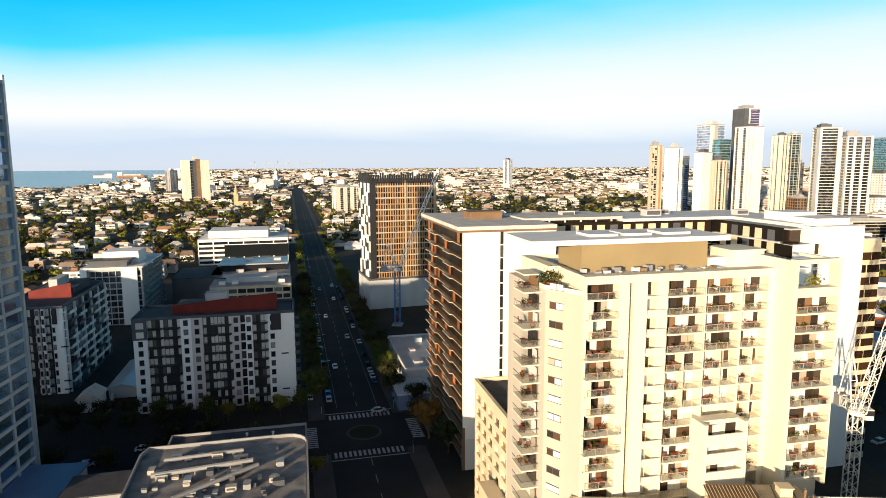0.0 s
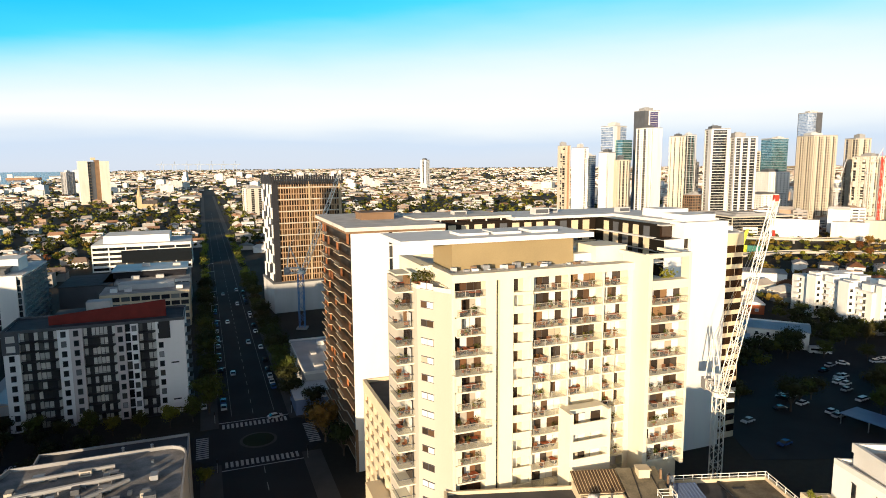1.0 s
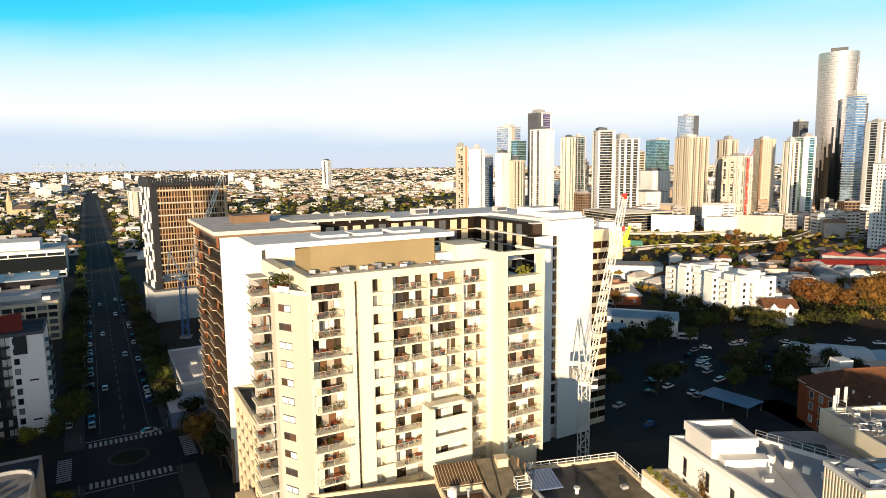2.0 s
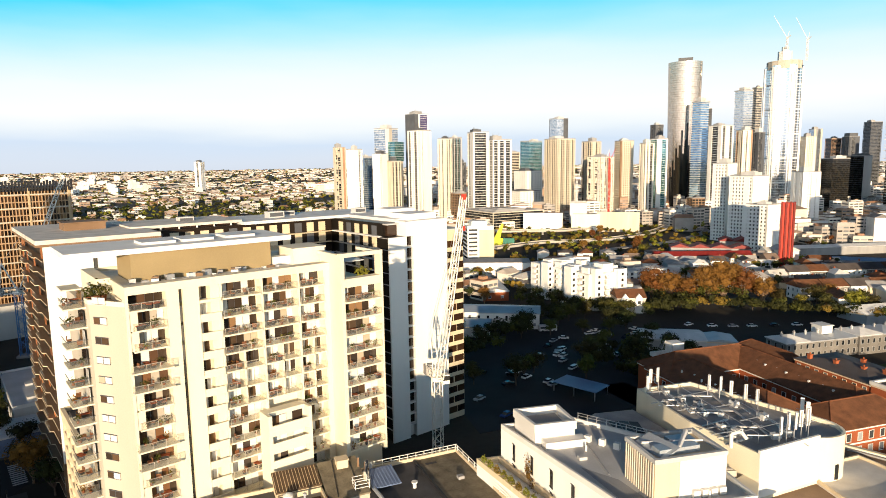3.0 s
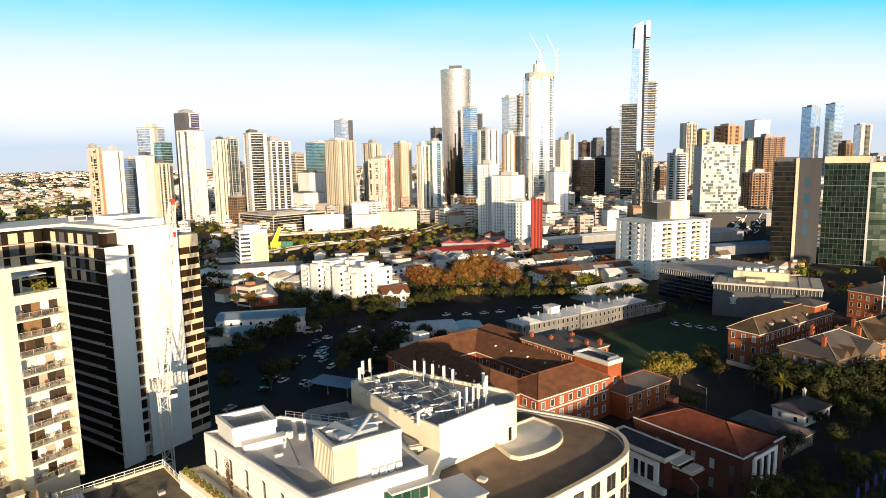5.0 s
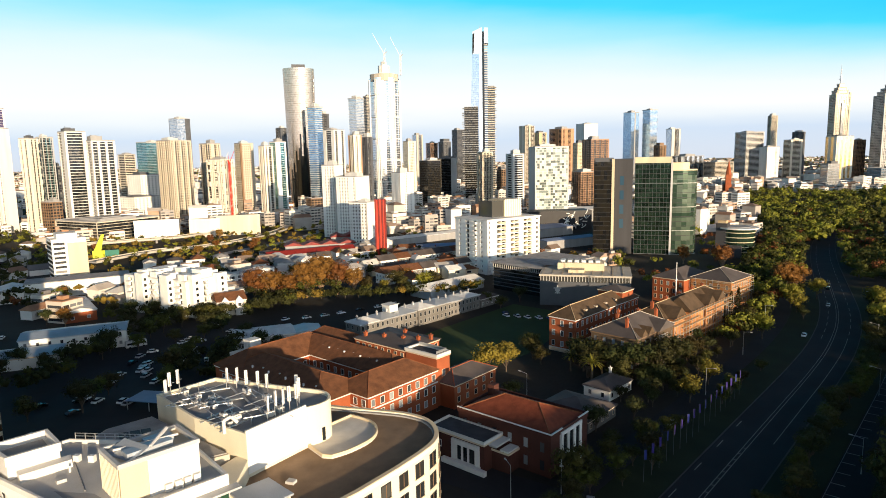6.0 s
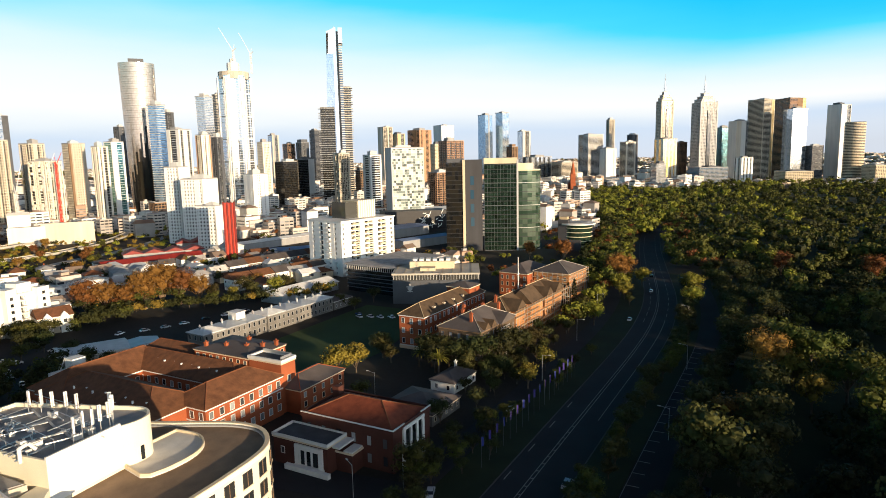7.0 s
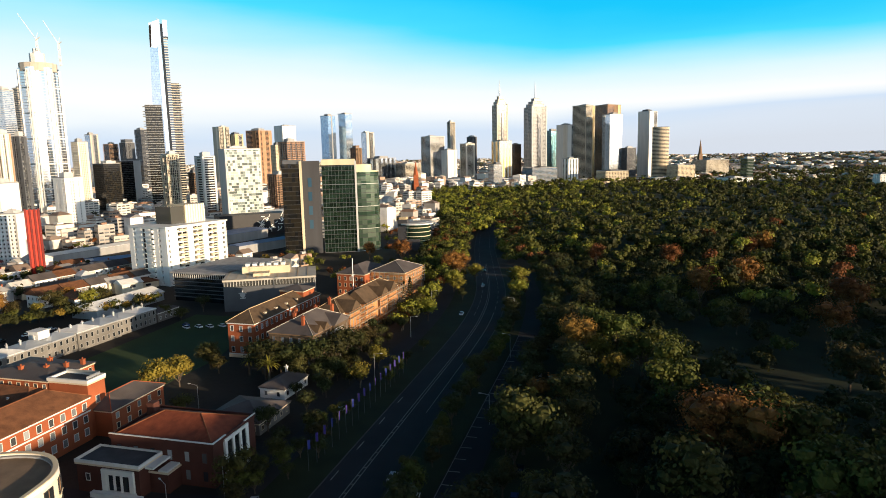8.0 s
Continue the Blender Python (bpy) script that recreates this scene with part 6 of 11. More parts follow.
# ---- the white rooftop building in front ----
def roof_building():
    ox, oy = 90.0, 62.0
    root = thing("apartment_building", "white low building with plant and antennas on its flat roof", "building", ox, oy)

    def L(*pts):
        return [(x - ox, y - oy) for x, y in pts]

    main = L((68.4, 54.4), (85.2, 52.3), (87.5, 66.0), (76.5, 82.5), (64.2, 84.2))
    part("main_wall", Geo().prism(main, 0, 32.3), WHITE, root)
    part("main_roof", Geo().prism(inset(main, 0.35), 32.3, 32.45), PALEGREY, root)
    part("parapet", Geo().ring(main, 32.3, 33.1, 0.35), OFFWHITE, root)
    # beige body and white front: the box's shaded and sunlit sides, as colour
    part("lift_house", Geo().prism(L((72.8, 56.7), (82.9, 55.6), (83.7, 62.6), (73.5, 63.6)), 32.4, 37.5), SAND, root)
    part("lift_house_front", Geo().prism(L((76.2, 56.15), (82.92, 55.4), (82.95, 55.58), (76.22, 56.33)), 32.4, 37.6), ROOFWHITE, root)
    part("lift_house_rim", Geo().ring(L((72.6, 56.5), (83.1, 55.4), (83.9, 62.8), (73.3, 63.8)), 37.5, 38.1, 0.5), PALEGREY, root)
    part("lift_house_duct", Geo().prism(L((74.5, 58), (80.5, 57.6), (80.6, 59.4), (74.6, 59.8)), 37.5, 38.4).prism(L((78, 59.5), (81.5, 59.2), (81.7, 61.5), (78.2, 61.8)), 37.5, 38.2), ZINC, root)
    for i in range(13):
        q = i / 12
        part("wall_rib", Geo().obox(72.66 - ox + 0.66 * q, 56.9 - oy + 6.5 * q, 32.45, 37.45, 0.16, 0.14, -6), BUFF, root)
    for i in range(4):
        part("wall_unit", Geo().obox(78.4 - ox + i * 1.25, 55.55 - oy - i * 0.14, 32.5, 33.5, 0.95, 0.5, -7), OFFWHITE, root, "small white air conditioner")
    part("tilted_sheet", Geo().add([(x - ox, y - oy, z) for x, y, z in ((73.6, 62.6, 37.6), (74.6, 57.2, 37.6), (77.2, 57.4, 38.7), (76.4, 62.7, 38.7), (73.6, 62.6, 37.4), (74.6, 57.2, 37.4), (77.2, 57.4, 38.5), (76.4, 62.7, 38.5))], [(0, 1, 2, 3), (7, 6, 5, 4), (0, 4, 5, 1), (1, 5, 6, 2), (2, 6, 7, 3), (3, 7, 4, 0)]), ZINC, root, "tilted grey metal sheet")
    part("roof_pipe", Geo().beam((77.5 - ox, 58.0 - oy, 38.3), (81.6 - ox, 61.6 - oy, 38.5), 0.3, n=8).beam((74.2 - ox, 61.4 - oy, 38.1), (81.8 - ox, 58.6 - oy, 38.4), 0.16, n=6), OFFWHITE, root)
    for i in range(12):
        q = i / 11
        x, y = 77.0 + 10.0 * q - ox, 81.6 - 15.0 * q - oy
        part("rail_post", Geo().box(x - 0.05, y - 0.05, 33.1, x + 0.05, y + 0.05, 34.1), STEEL, root)
    for z in (33.6, 34.05):
        part("roof_rail", Geo().beam((77.0 - ox, 81.6 - oy, z), (87.0 - ox, 66.6 - oy, z), 0.05, n=5), STEEL, root)
    part("roof_conduit", Geo().beam((71.5 - ox, 64.6 - oy, 32.55), (74.2 - ox, 75.0 - oy, 32.55), 0.1, n=5).beam((76.0 - ox, 65.5 - oy, 32.55), (84.5 - ox, 66.0 - oy, 32.55), 0.1, n=5), GREY, root)
    part("roof_hatch", Geo().obox(70.6 - ox, 70.0 - oy, 32.45, 32.9, 1.2, 0.9, -8), PALEGREY, root)
    part("roof_stain", Geo().prism(L((69.2, 57.0), (72.4, 56.6), (72.0, 63.0), (69.0, 68.0)), 32.455, 32.46), GREY, root)
    part("tank_plinth", Geo().prism(L((67.0, 74.2), (73.4, 73.4), (73.9, 75.3), (67.2, 76.1)), 32.4, 33.6), OFFWHITE, root)
    part("tank_room", Geo().prism(L((66.2, 76.2), (72.6, 75.4), (73.3, 82.0), (66.0, 82.8)), 32.4, 34.6), OFFWHITE, root)
    part("tank_rim", Geo().ring(L((66.0, 76.0), (72.8, 75.2), (73.5, 82.2), (65.8, 83.0)), 34.6, 35.9, 0.5), OFFWHITE, root)
    part("tank_floor", Geo().prism(L((67.0, 77.0), (71.8, 76.4), (72.4, 81.2), (66.9, 81.8)), 34.6, 34.9), GREY, root)
    for i in range(7):
        p = L((74.5 + i * 1.3, 74.6 - i * 1.9))[0]
        part("condenser", Geo().obox(p[0], p[1], 32.5, 33.5, 0.9, 0.7, -58), ROOFWHITE, root)
    part("vent_pipe", Geo().cyl(-15.0, 1.5, 32.4, 33.4, 0.16, n=8), ROOFWHITE, root)
    part("vent_pipe", Geo().cyl(-10.0, -7.0, 32.4, 33.4, 0.16, n=8), ROOFWHITE, root)
    part("vent_pipe", Geo().cyl(-17.5, 10.0, 32.4, 33.4, 0.16, n=8), ROOFWHITE, root)
    # front face and terrace on the left
    for k in range(3):
        for j in range(6):
            q = 0.08 + j * 0.16
            x, y = 68.4 + (64.2 - 68.4) * q - ox, 54.4 + (84.2 - 54.4) * q - oy
            window_unit(root, x, y, 28.6 - k * 3.4, 1.5, 2.5, -98, G_DARK, BLACK)
    terrace = L((64.6, 54.9), (68.3, 54.5), (64.1, 84.5), (60.2, 85.0))
    part("terrace", Geo().prism(terrace, 0, 26.6), WHITE, root)
    part("terrace_rim", Geo().ring(terrace, 26.6, 27.5, 0.5), SAND, root, "planter edge of the side terrace")
    for i in range(5):
        x, y = 63.9 - ox - i * 0.9, 60 - oy + i * 6
        part("pergola_post", Geo().box(x - 2.6, y - 0.15, 19, x - 2.3, y + 0.15, 24.5).box(x - 2.6, y - 0.15, 24.2, x, y + 0.15, 24.6), OFFWHITE, root)
    part("front_canopy", Geo().prism(L((78.5, 51.4), (86.0, 50.5), (86.2, 52.0), (78.7, 53.0)), 31.2, 31.5), PALEGREY, root)
    for j in range(5):
        window_unit(root, 79.0 + j * 1.35 - ox, 53.07 - j * 0.17 - oy, 28.6, 1.15, 2.4, -7, G_GREEN, DARKGREY)
    # antenna deck
    deck = L((92.9, 59.6), *bend(((105.0, 60.4), (107.6, 59.7), (110.2, 60.1), (111.9, 62.0), (112.2, 65), (110.0, 71)), 4), (104.5, 87), (93.0, 87.5), (91.5, 72))
    part("deck_wall", Geo().prism(deck, 0, 33.2), CREAM, root)
    part("deck_roof", Geo().prism(inset(deck, 0.4), 33.2, 33.35), ROOFGREY, root)
    part("deck_rim", Geo().ring(deck, 33.2, 34.0, 0.4), CREAM, root)
    part("deck_front", Geo().prism(L((92.9, 59.4), (105.2, 60.2), (105.2, 60.6), (92.9, 59.8)), 27.4, 34.5), WHITE, root, "tall blank white wall")
    part("low_roof", Geo().prism(L((86, 64), (91.4, 62), (91.4, 86.5), (84, 87.5), (78, 84)), 0, 30.6), GREIGE, root)
    part("low_roof_deck", Geo().prism(L((86.3, 64.5), (91.2, 62.5), (91.2, 86.0), (84.3, 87.0), (78.6, 84)), 30.6, 30.75), ROOFGREY, root)
    for i in range(3):
        part("solar_panel", Geo().prism(L((82.5 + i * 1.5, 79 - i * 0.75), (83.8 + i * 1.5, 78.35 - i * 0.75), (85.3 + i * 1.5, 82.3 - i * 0.75), (84.0 + i * 1.5, 83 - i * 0.75)), 30.9, 31.05), BLACK, root, "black roof panel")
    part("link_wall", Geo().prism(L((86.3, 53.5), (92.8, 59.3), (92.8, 62), (85.4, 60)), 0, 29.8), CREAM, root)
    part("blue_kiosk", Geo().prism(L((85.5, 47.0), (91.0, 46.5), (91.6, 52.5), (86.2, 53.2)), 0, 29.2), SAND, root)
    part("kiosk_roof", Geo().prism(L((85.2, 46.7), (91.3, 46.2), (91.9, 52.8), (85.9, 53.5)), 29.2, 29.5), ZINC, root)
    # curved lower roof
    c = L((86.5, 42.6), (99.4, 41.8), (108, 42.0), *bend(((114, 42.4), (118.6, 43.2), (122, 45.0), (124.6, 48.0), (125.8, 51.5), (125.4, 56), (123.4, 61), (120.6, 67)), 3), (119.0, 71), (106, 80), (92, 62), (87, 54))
    part("curved_wall", Geo().prism(c, 0, 26.6), CREAM, root)
    part("curved_roof", Geo().prism(inset(c, 1.0), 26.6, 26.75), ROOFTAN, root)
    part("curved_rim", Geo().ring(c, 26.6, 27.35, 0.45), OFFWHITE, root)
    part("rim_gutter", Geo().ring(inset(c, 0.46), 26.6, 27.05, 0.55), GREY, root)
    part("rim_coping", Geo().ring(inset(c, 0.02), 27.36, 27.52, 0.75), SAND, root, "weathered pale coping")
    ct = L((105.2, 60.2), (104.2, 55.4), *bend(((105.0, 53.9), (108.5, 53.0), (113.5, 53.2), (117.2, 55.4), (118.9, 59), (118.6, 64)), 4), (112, 64))
    part("inner_terrace", Geo().prism(ct, 26.7, 27.0), ROOFPALE, root, "pale paved inner terrace")
    part("inner_coping", Geo().ring(ct, 27.0, 27.45, 0.3), SAND, root)
    part("roof_hatch", Geo().obox(6.0, -9.0, 26.7, 27.2, 1.1, 1.4, 20), PALEGREY, root)
    part("terrace_door", Geo().prism(L((106.2, 60.1), (108.6, 59.55), (108.62, 59.7), (106.22, 60.25)), 27.2, 29.6), G_DARK, root)
    # windows of the curved front, evenly spaced along it
    left = 2.0
    for i in range(len(c) - 6):
        (x0, y0), (x1, y1) = c[i], c[i + 1]
        d = math.hypot(x1 - x0, y1 - y0)
        f = math.degrees(math.atan2(y1 - y0, x1 - x0))
        while left < d:
            q = left / d
            for k in range(4):
                x, y, z = x0 + (x1 - x0) * q, y0 + (y1 - y0) * q, 23.7 - 3.7 * k
                window_unit(root, x, y, z, 2.0, 2.3, f, G_DARK, BLACK, whole=True)
                part("mullion", Geo().obox(x, y, z, z + 2.3, 0.08, 0.24, f), BROWN, root)
                part("window_sill", Geo().obox(x, y, z - 0.3, z - 0.13, 2.5, 0.4, f), SAND, root)
            left += 4.2
        left -= d
    return root, L


roof_building()
rr = random.Random(8)
vn = thing("climbing_plant", "yellow green vine climbing a white wall above planters", "plant", 65.2, 76.5, -98, 26.7)
g = Geo()
for k in range(420):
    x, z = rr.gauss(0, 1.3), abs(rr.gauss(0, 2.0))
    if z > 5.2 - abs(x) * 0.9:
        continue
    p = Vector((x, rr.uniform(-0.25, -0.02), z))
    a, b = Vector((rr.uniform(-1, 1), rr.uniform(-0.3, 0.3), rr.uniform(-1, 1))).normalized() * 0.19, Vector((rr.uniform(-1, 1), rr.uniform(-0.5, 0.5), rr.uniform(-1, 1))).normalized() * 0.15
    g.add([tuple(p - a), tuple(p + b), tuple(p + a), tuple(p - b)], [(0, 1, 2, 3)])
part("foliage", g, LEAF_F, vn)
part("stem", Geo().beam((0, -0.1, 0), (0.4, -0.1, 3.4), 0.06, 0.03, 5).beam((0, -0.1, 0.6), (-0.9, -0.1, 3.0), 0.05, 0.02, 5), BARK, vn)
for i in range(15):
    q = (i + 0.5) / 15
    x, y = 63.0 + (58.9 - 63.0) * q + 1.9, 55.3 + (84.6 - 55.3) * q
    t = thing("hedge_planter", "long pale planter box with a yellow green hedge", "plant", x, y, -98, 26.65, group="planters along the side terrace")
    part("box", Geo().box(-0.9, -0.3, 0, 0.9, 0.3, 0.9), SAND, t)
    g = Geo()
    for k in range(110):
        d = Vector((rr.gauss(0, 1), rr.gauss(0, 1), abs(rr.gauss(0, 1)))).normalized()
        p, a, b = Vector((d.x * 0.85 + rr.uniform(-0.2, 0.2), d.y * 0.4, 0.9 + d.z * rr.uniform(0.4, 1.1))), Vector((rr.uniform(-1, 1), rr.uniform(-1, 1), rr.uniform(-1, 1))).normalized() * 0.16, Vector((rr.uniform(-1, 1), rr.uniform(-1, 1), rr.uniform(-1, 1))).normalized() * 0.13
        g.add([tuple(p - a), tuple(p + b), tuple(p + a), tuple(p - b)], [(0, 1, 2, 3)])
    part("hedge", g, LEAF_C if i % 3 else LEAF_F, t)


def antenna(x, y, z, h):
    a = thing("antenna_panel", "white mobile phone antenna panel on a steel pole", "antenna", x, y, rr.uniform(0, 360), z, group="antennas on the white roof")
    part("pole", Geo().cyl(0, 0, 0, h, 0.07, n=6), STEEL, a)
    part("panel", Geo().box(-0.27, -0.34, h - 2.5, 0.27, -0.08, h + 0.1), ANTENNA, a)
    part("cross_arm", Geo().beam((-0.8, 0, h - 1.9), (0.8, 0, h - 1.9), 0.05), STEEL, a)
    part("bracket", Geo().box(-0.05, -0.1, h - 1.6, 0.05, 0.0, h - 1.4).box(-0.05, -0.1, h - 0.5, 0.05, 0, h - 0.3), STEEL, a)


for x, y in ((93.6, 85.5), (95.0, 86.2), (96.8, 86.3), (104.4, 79.5), (103.2, 81), (105.4, 77.8), (106.3, 75.4), (107.0, 73.5), (98.0, 61.0), (99.6, 61.2), (101.2, 61.3), (102.8, 61.5), (104.4, 61.6), (105.6, 62.6), (106.6, 63.8), (107.4, 65.4)):
    antenna(x, y, 33.35, rr.uniform(4.6, 5.6) if y < 66 else rr.uniform(3.0, 4.4))
for i in range(18):
    x, y = rr.uniform(94, 105), rr.uniform(63, 85)
    s = rr.uniform(0.35, 0.8)
    t = thing("rooftop_unit", "grey steel plant unit among ducts on the roof", "machine", x, y, rr.choice((-8, 82)) + rr.uniform(-6, 6), 33.35, group="plant on the white roof")
    part("cabinet", Geo().box(-1.1 * s, -0.7 * s, 0.2, 1.1 * s, 0.7 * s, 1.5 * s).box(-0.9 * s, -0.5 * s, 0, 0.9 * s, 0.5 * s, 0.2), rr.choice((PLANT, PALEGREY, OFFWHITE, ROOFWHITE)), t)
    part("fan", Geo().cyl(0.4 * s, 0, 1.5 * s, 1.7 * s, 0.45 * s, n=10), DARKGREY, t)
    part("pipe", Geo().beam((-1.1 * s, 0, 0.6), (-6.5 * s, rr.uniform(-1, 1), 0.6), 0.1, n=6).beam((0, 0.7 * s, 0.5), (rr.uniform(-1, 1), 6.5 * s, 0.5), 0.09, n=6), STEEL, t)
fr = thing("steel_gantry", "steel gantry frame carrying roof antennas", "frame", 99, 73, -6, 33.35)
for x, z in ((-5.2, 1.1), (-1.5, 1.6), (4.6, 1.2)):
    part("beam", Geo().beam((x, -10, z), (x + 0.6, 11, z), 0.06), STEEL, fr)
    for y in (-10, -3, 4, 11):
        part("post", Geo().beam((x + 0.3 * (y + 10) / 10, y, 0), (x + 0.3 * (y + 10) / 10, y, z), 0.06), STEEL, fr)
for y in (-9, 6):
    part("beam", Geo().beam((-5.2, y, 1.6), (4.9, y + 1.5, 1.6), 0.06), STEEL, fr)
for k in range(9):
    part("cable_tray", Geo().obox(-4 + 8.5 * (k * 37 % 10) / 10, -9 + k * 2.2, 0.25, 0.4, 5.5, 0.35, (12, 78, -20)[k % 3]), (STEEL, PALEGREY, STEELWHITE)[k % 3], fr)
part("swan_neck_pipe", Geo().beam((-6.2, -10, 0), (-6.2, -10, 2.2), 0.28, n=8).beam((-6.2, -10, 2.1), (-5.2, -10.6, 2.7), 0.28, n=8).beam((-5.2, -10.6, 2.7), (-4.4, -11, 1.6), 0.28, n=8), OFFWHITE, fr)

# flat-roofed block in the foreground below the cream one
fb = thing("office_block", "low block with a stained grey roof and white handrail", "building", 42, 84, 4)
part("wall", Geo().box(-33, -22, 0, 19, 9.2, 24.4), GREIGE, fb)
part("roof", Geo().box(-32.6, -21.6, 24.4, 18.6, 8.8, 24.55), ROOFDARK, fb)
part("parapet", Geo().ring(((-33, -22), (19, -22), (19, 9.2), (-33, 9.2)), 24.4, 25.1, 0.4), SAND, fb)
for z in (25.5, 26.0):
    part("handrail", Geo().box(2, 8.7, z, 18.8, 8.78, z + 0.08).box(18.6, -20, z, 18.68, 8.6, z + 0.08), STEELWHITE, fb)
for i in range(12):
    part("rail_post", Geo().box(2 + i * 1.5, 8.68, 25.1, 2.06 + i * 1.5, 8.8, 26.1), STEELWHITE, fb)
    part("rail_post", Geo().box(18.58, 8 - i * 2.2, 25.1, 18.7, 8.06 - i * 2.2, 26.1), STEELWHITE, fb)

def wedge(x0, y0, z0, x1, y1, z1, t=0.25):
    """A roof sheet that climbs from y0 to y1."""
    g = Geo()
    g.add([(x0, y0, z0 - t), (x1, y0, z0 - t), (x1, y1, z1 - t), (x0, y1, z1 - t), (x0, y0, z0), (x1, y0, z0), (x1, y1, z1), (x0, y1, z1)],
          [(3, 2, 1, 0), (4, 5, 6, 7), (0, 1, 5, 4), (1, 2, 6, 5), (2, 3, 7, 6), (3, 0, 4, 7)])
    return g


OLDROOF = surf("stained_olive_roof", (0.17, 0.145, 0.10), 0.9, var=0.35, big=0.5, fine=4)
part("roof_membrane", Geo().box(10.9, -21.5, 24.56, 18.5, 8.7, 24.62), OLDROOF, fb, "stained olive grey membrane")
part("membrane_seam", Geo().box(10.5, -21.5, 24.56, 10.88, 8.7, 24.85), BLACK, fb)
part("roof_room", Geo().box(-13.0, 4.6, 24.5, -6.3, 9.0, 26.1).box(-13.0, 8.5, 26.1, -6.3, 8.59, 26.3).box(-13.0, 8.6, 26.3, -6.3, 9.0, 27.2), SAND, fb)
part("room_roof", wedge(-13.2, 4.4, 26.4, -6.2, 9.1, 27.5), SLATETAN, fb, "tan brown sloping sheet roof")
for k in range(14):
    part("roof_batten", wedge(-13.1 + k * 0.5, 4.5, 26.47, -13.02 + k * 0.5, 9.0, 27.57, 0.06), TAN, fb)
part("court_wall", Geo().ring(((-13.0, -1.4), (-6.3, -1.4), (-6.3, 4.3), (-13.0, 4.3)), 24.5, 26.0, 0.25), SAND, fb)
part("court_deck", Geo().box(-12.7, -1.1, 24.56, -6.6, 4.0, 24.7), BROWN, fb, "dark brown sunken roof court")
part("vent_pipe", Geo().cyl(-9.4, 1.6, 24.7, 26.7, 0.18, n=10).cyl(-9.4, 1.6, 26.7, 27.0, 0.32, n=10).cyl(-8.3, 0.8, 24.7, 25.4, 0.4, n=10), ZINC, fb)
part("water_tank", Geo().cyl(-11.7, 2.4, 24.7, 26.9, 0.75, n=16).cyl(-11.7, 2.4, 26.9, 27.15, 0.75, 0.2, 16), OFFWHITE, fb, "white round water tank")
part("side_room", Geo().box(-5.9, 0.5, 24.5, 0.3, 9.0, 25.3).box(-5.9, 8.6, 25.3, 0.3, 9.0, 27.3), GREIGE, fb)
part("side_roof", wedge(-6.0, 0.3, 25.6, 0.4, 9.1, 27.6), OLDROOF, fb, "stained olive sloping roof")
part("roof_hatch", Geo().box(-3.2, 6.6, 26.9, -1.4, 8.2, 28.3).box(-3.35, 6.45, 28.3, -1.25, 8.35, 28.45), SAND, fb)
part("roof_ridge_pipe", Geo().beam((-4.6, 0.6, 25.8), (-3.6, 8.8, 27.7), 0.07, n=6).beam((-1.2, 0.6, 25.8), (-1.0, 8.8, 27.7), 0.07, n=6), BLACK, fb)
part("steps", Geo().box(-4.6, -3.0, 24.55, -3.0, -1.9, 26.4).box(-4.6, -1.9, 24.55, -3.0, -1.0, 25.9).box(-4.6, -1.0, 24.55, -3.0, 0.1, 25.4), GREY, fb)
part("blue_canopy", wedge(1.2, 1.6, 25.2, 5.9, 6.7, 25.9, 0.12), BLUEROOF, fb, "pale blue corrugated sheet canopy")
for k in range(9):
    part("canopy_rib", wedge(1.25 + k * 0.55, 1.65, 25.3, 1.4 + k * 0.55, 6.65, 26.0, 0.1), BLUEROOF, fb)
part("vent_cap", Geo().cyl(7.6, 0.4, 24.55, 25.4, 0.3, n=12).cyl(7.6, 0.4, 25.4, 25.6, 0.5, n=12), OFFWHITE, fb)
part("flue", Geo().cyl(2.6, 7.6, 24.55, 26.6, 0.28, n=10), OFFWHITE, fb)
part("roof_outlet", Geo().box(14.9, -0.5, 24.62, 15.9, 0.4, 25.1), GREY, fb)
part("dark_patch", Geo().box(12.0, 6.4, 24.63, 14.0, 7.0, 24.66), BLACK, fb)
ms = thing("aerial_mast", "cluster of dark phone aerials on steel poles", "aerial", 42.6, 89.2, 4, 24.55, group="aerials beside the handrail")
rr = random.Random(41)
for k in range(8):
    x, y, h = rr.uniform(-0.9, 0.9), rr.uniform(-4.5, 2.2), rr.uniform(2.2, 4.4)
    part("pole", Geo().cyl(x, y, 0, h, 0.06, n=6), STEEL, ms)
    part("shell", Geo().box(x - 0.16, y - 0.28, h - 1.6, x + 0.16, y - 0.07, h - 0.1), rr.choice((BROWN, DARKGREY, GREIGE)), ms)
gy = thing("steel_gantry", "small steel service platform with a white rail", "frame", 41.2, 86.0, 4, 24.55)
for x in (-1.1, 1.1):
    for y in (-0.8, 0.8):
        part("post", Geo().box(x - 0.05, y - 0.05, 0, x + 0.05, y + 0.05, 2.6), STEELWHITE, gy)
for z in (1.5, 2.05, 2.6):
    part("rail", Geo().ring(((-1.2, -0.9), (1.2, -0.9), (1.2, 0.9), (-1.2, 0.9)), z, z + 0.08, 0.08), STEELWHITE, gy)
part("tank", Geo().cyl(0, 0, 0, 1.4, 0.6, n=14), GREY, gy)
part("duct", Geo().beam((1.0, 8, 25), (2.5, -12, 25), 0.3, n=8), ZINC, fb)

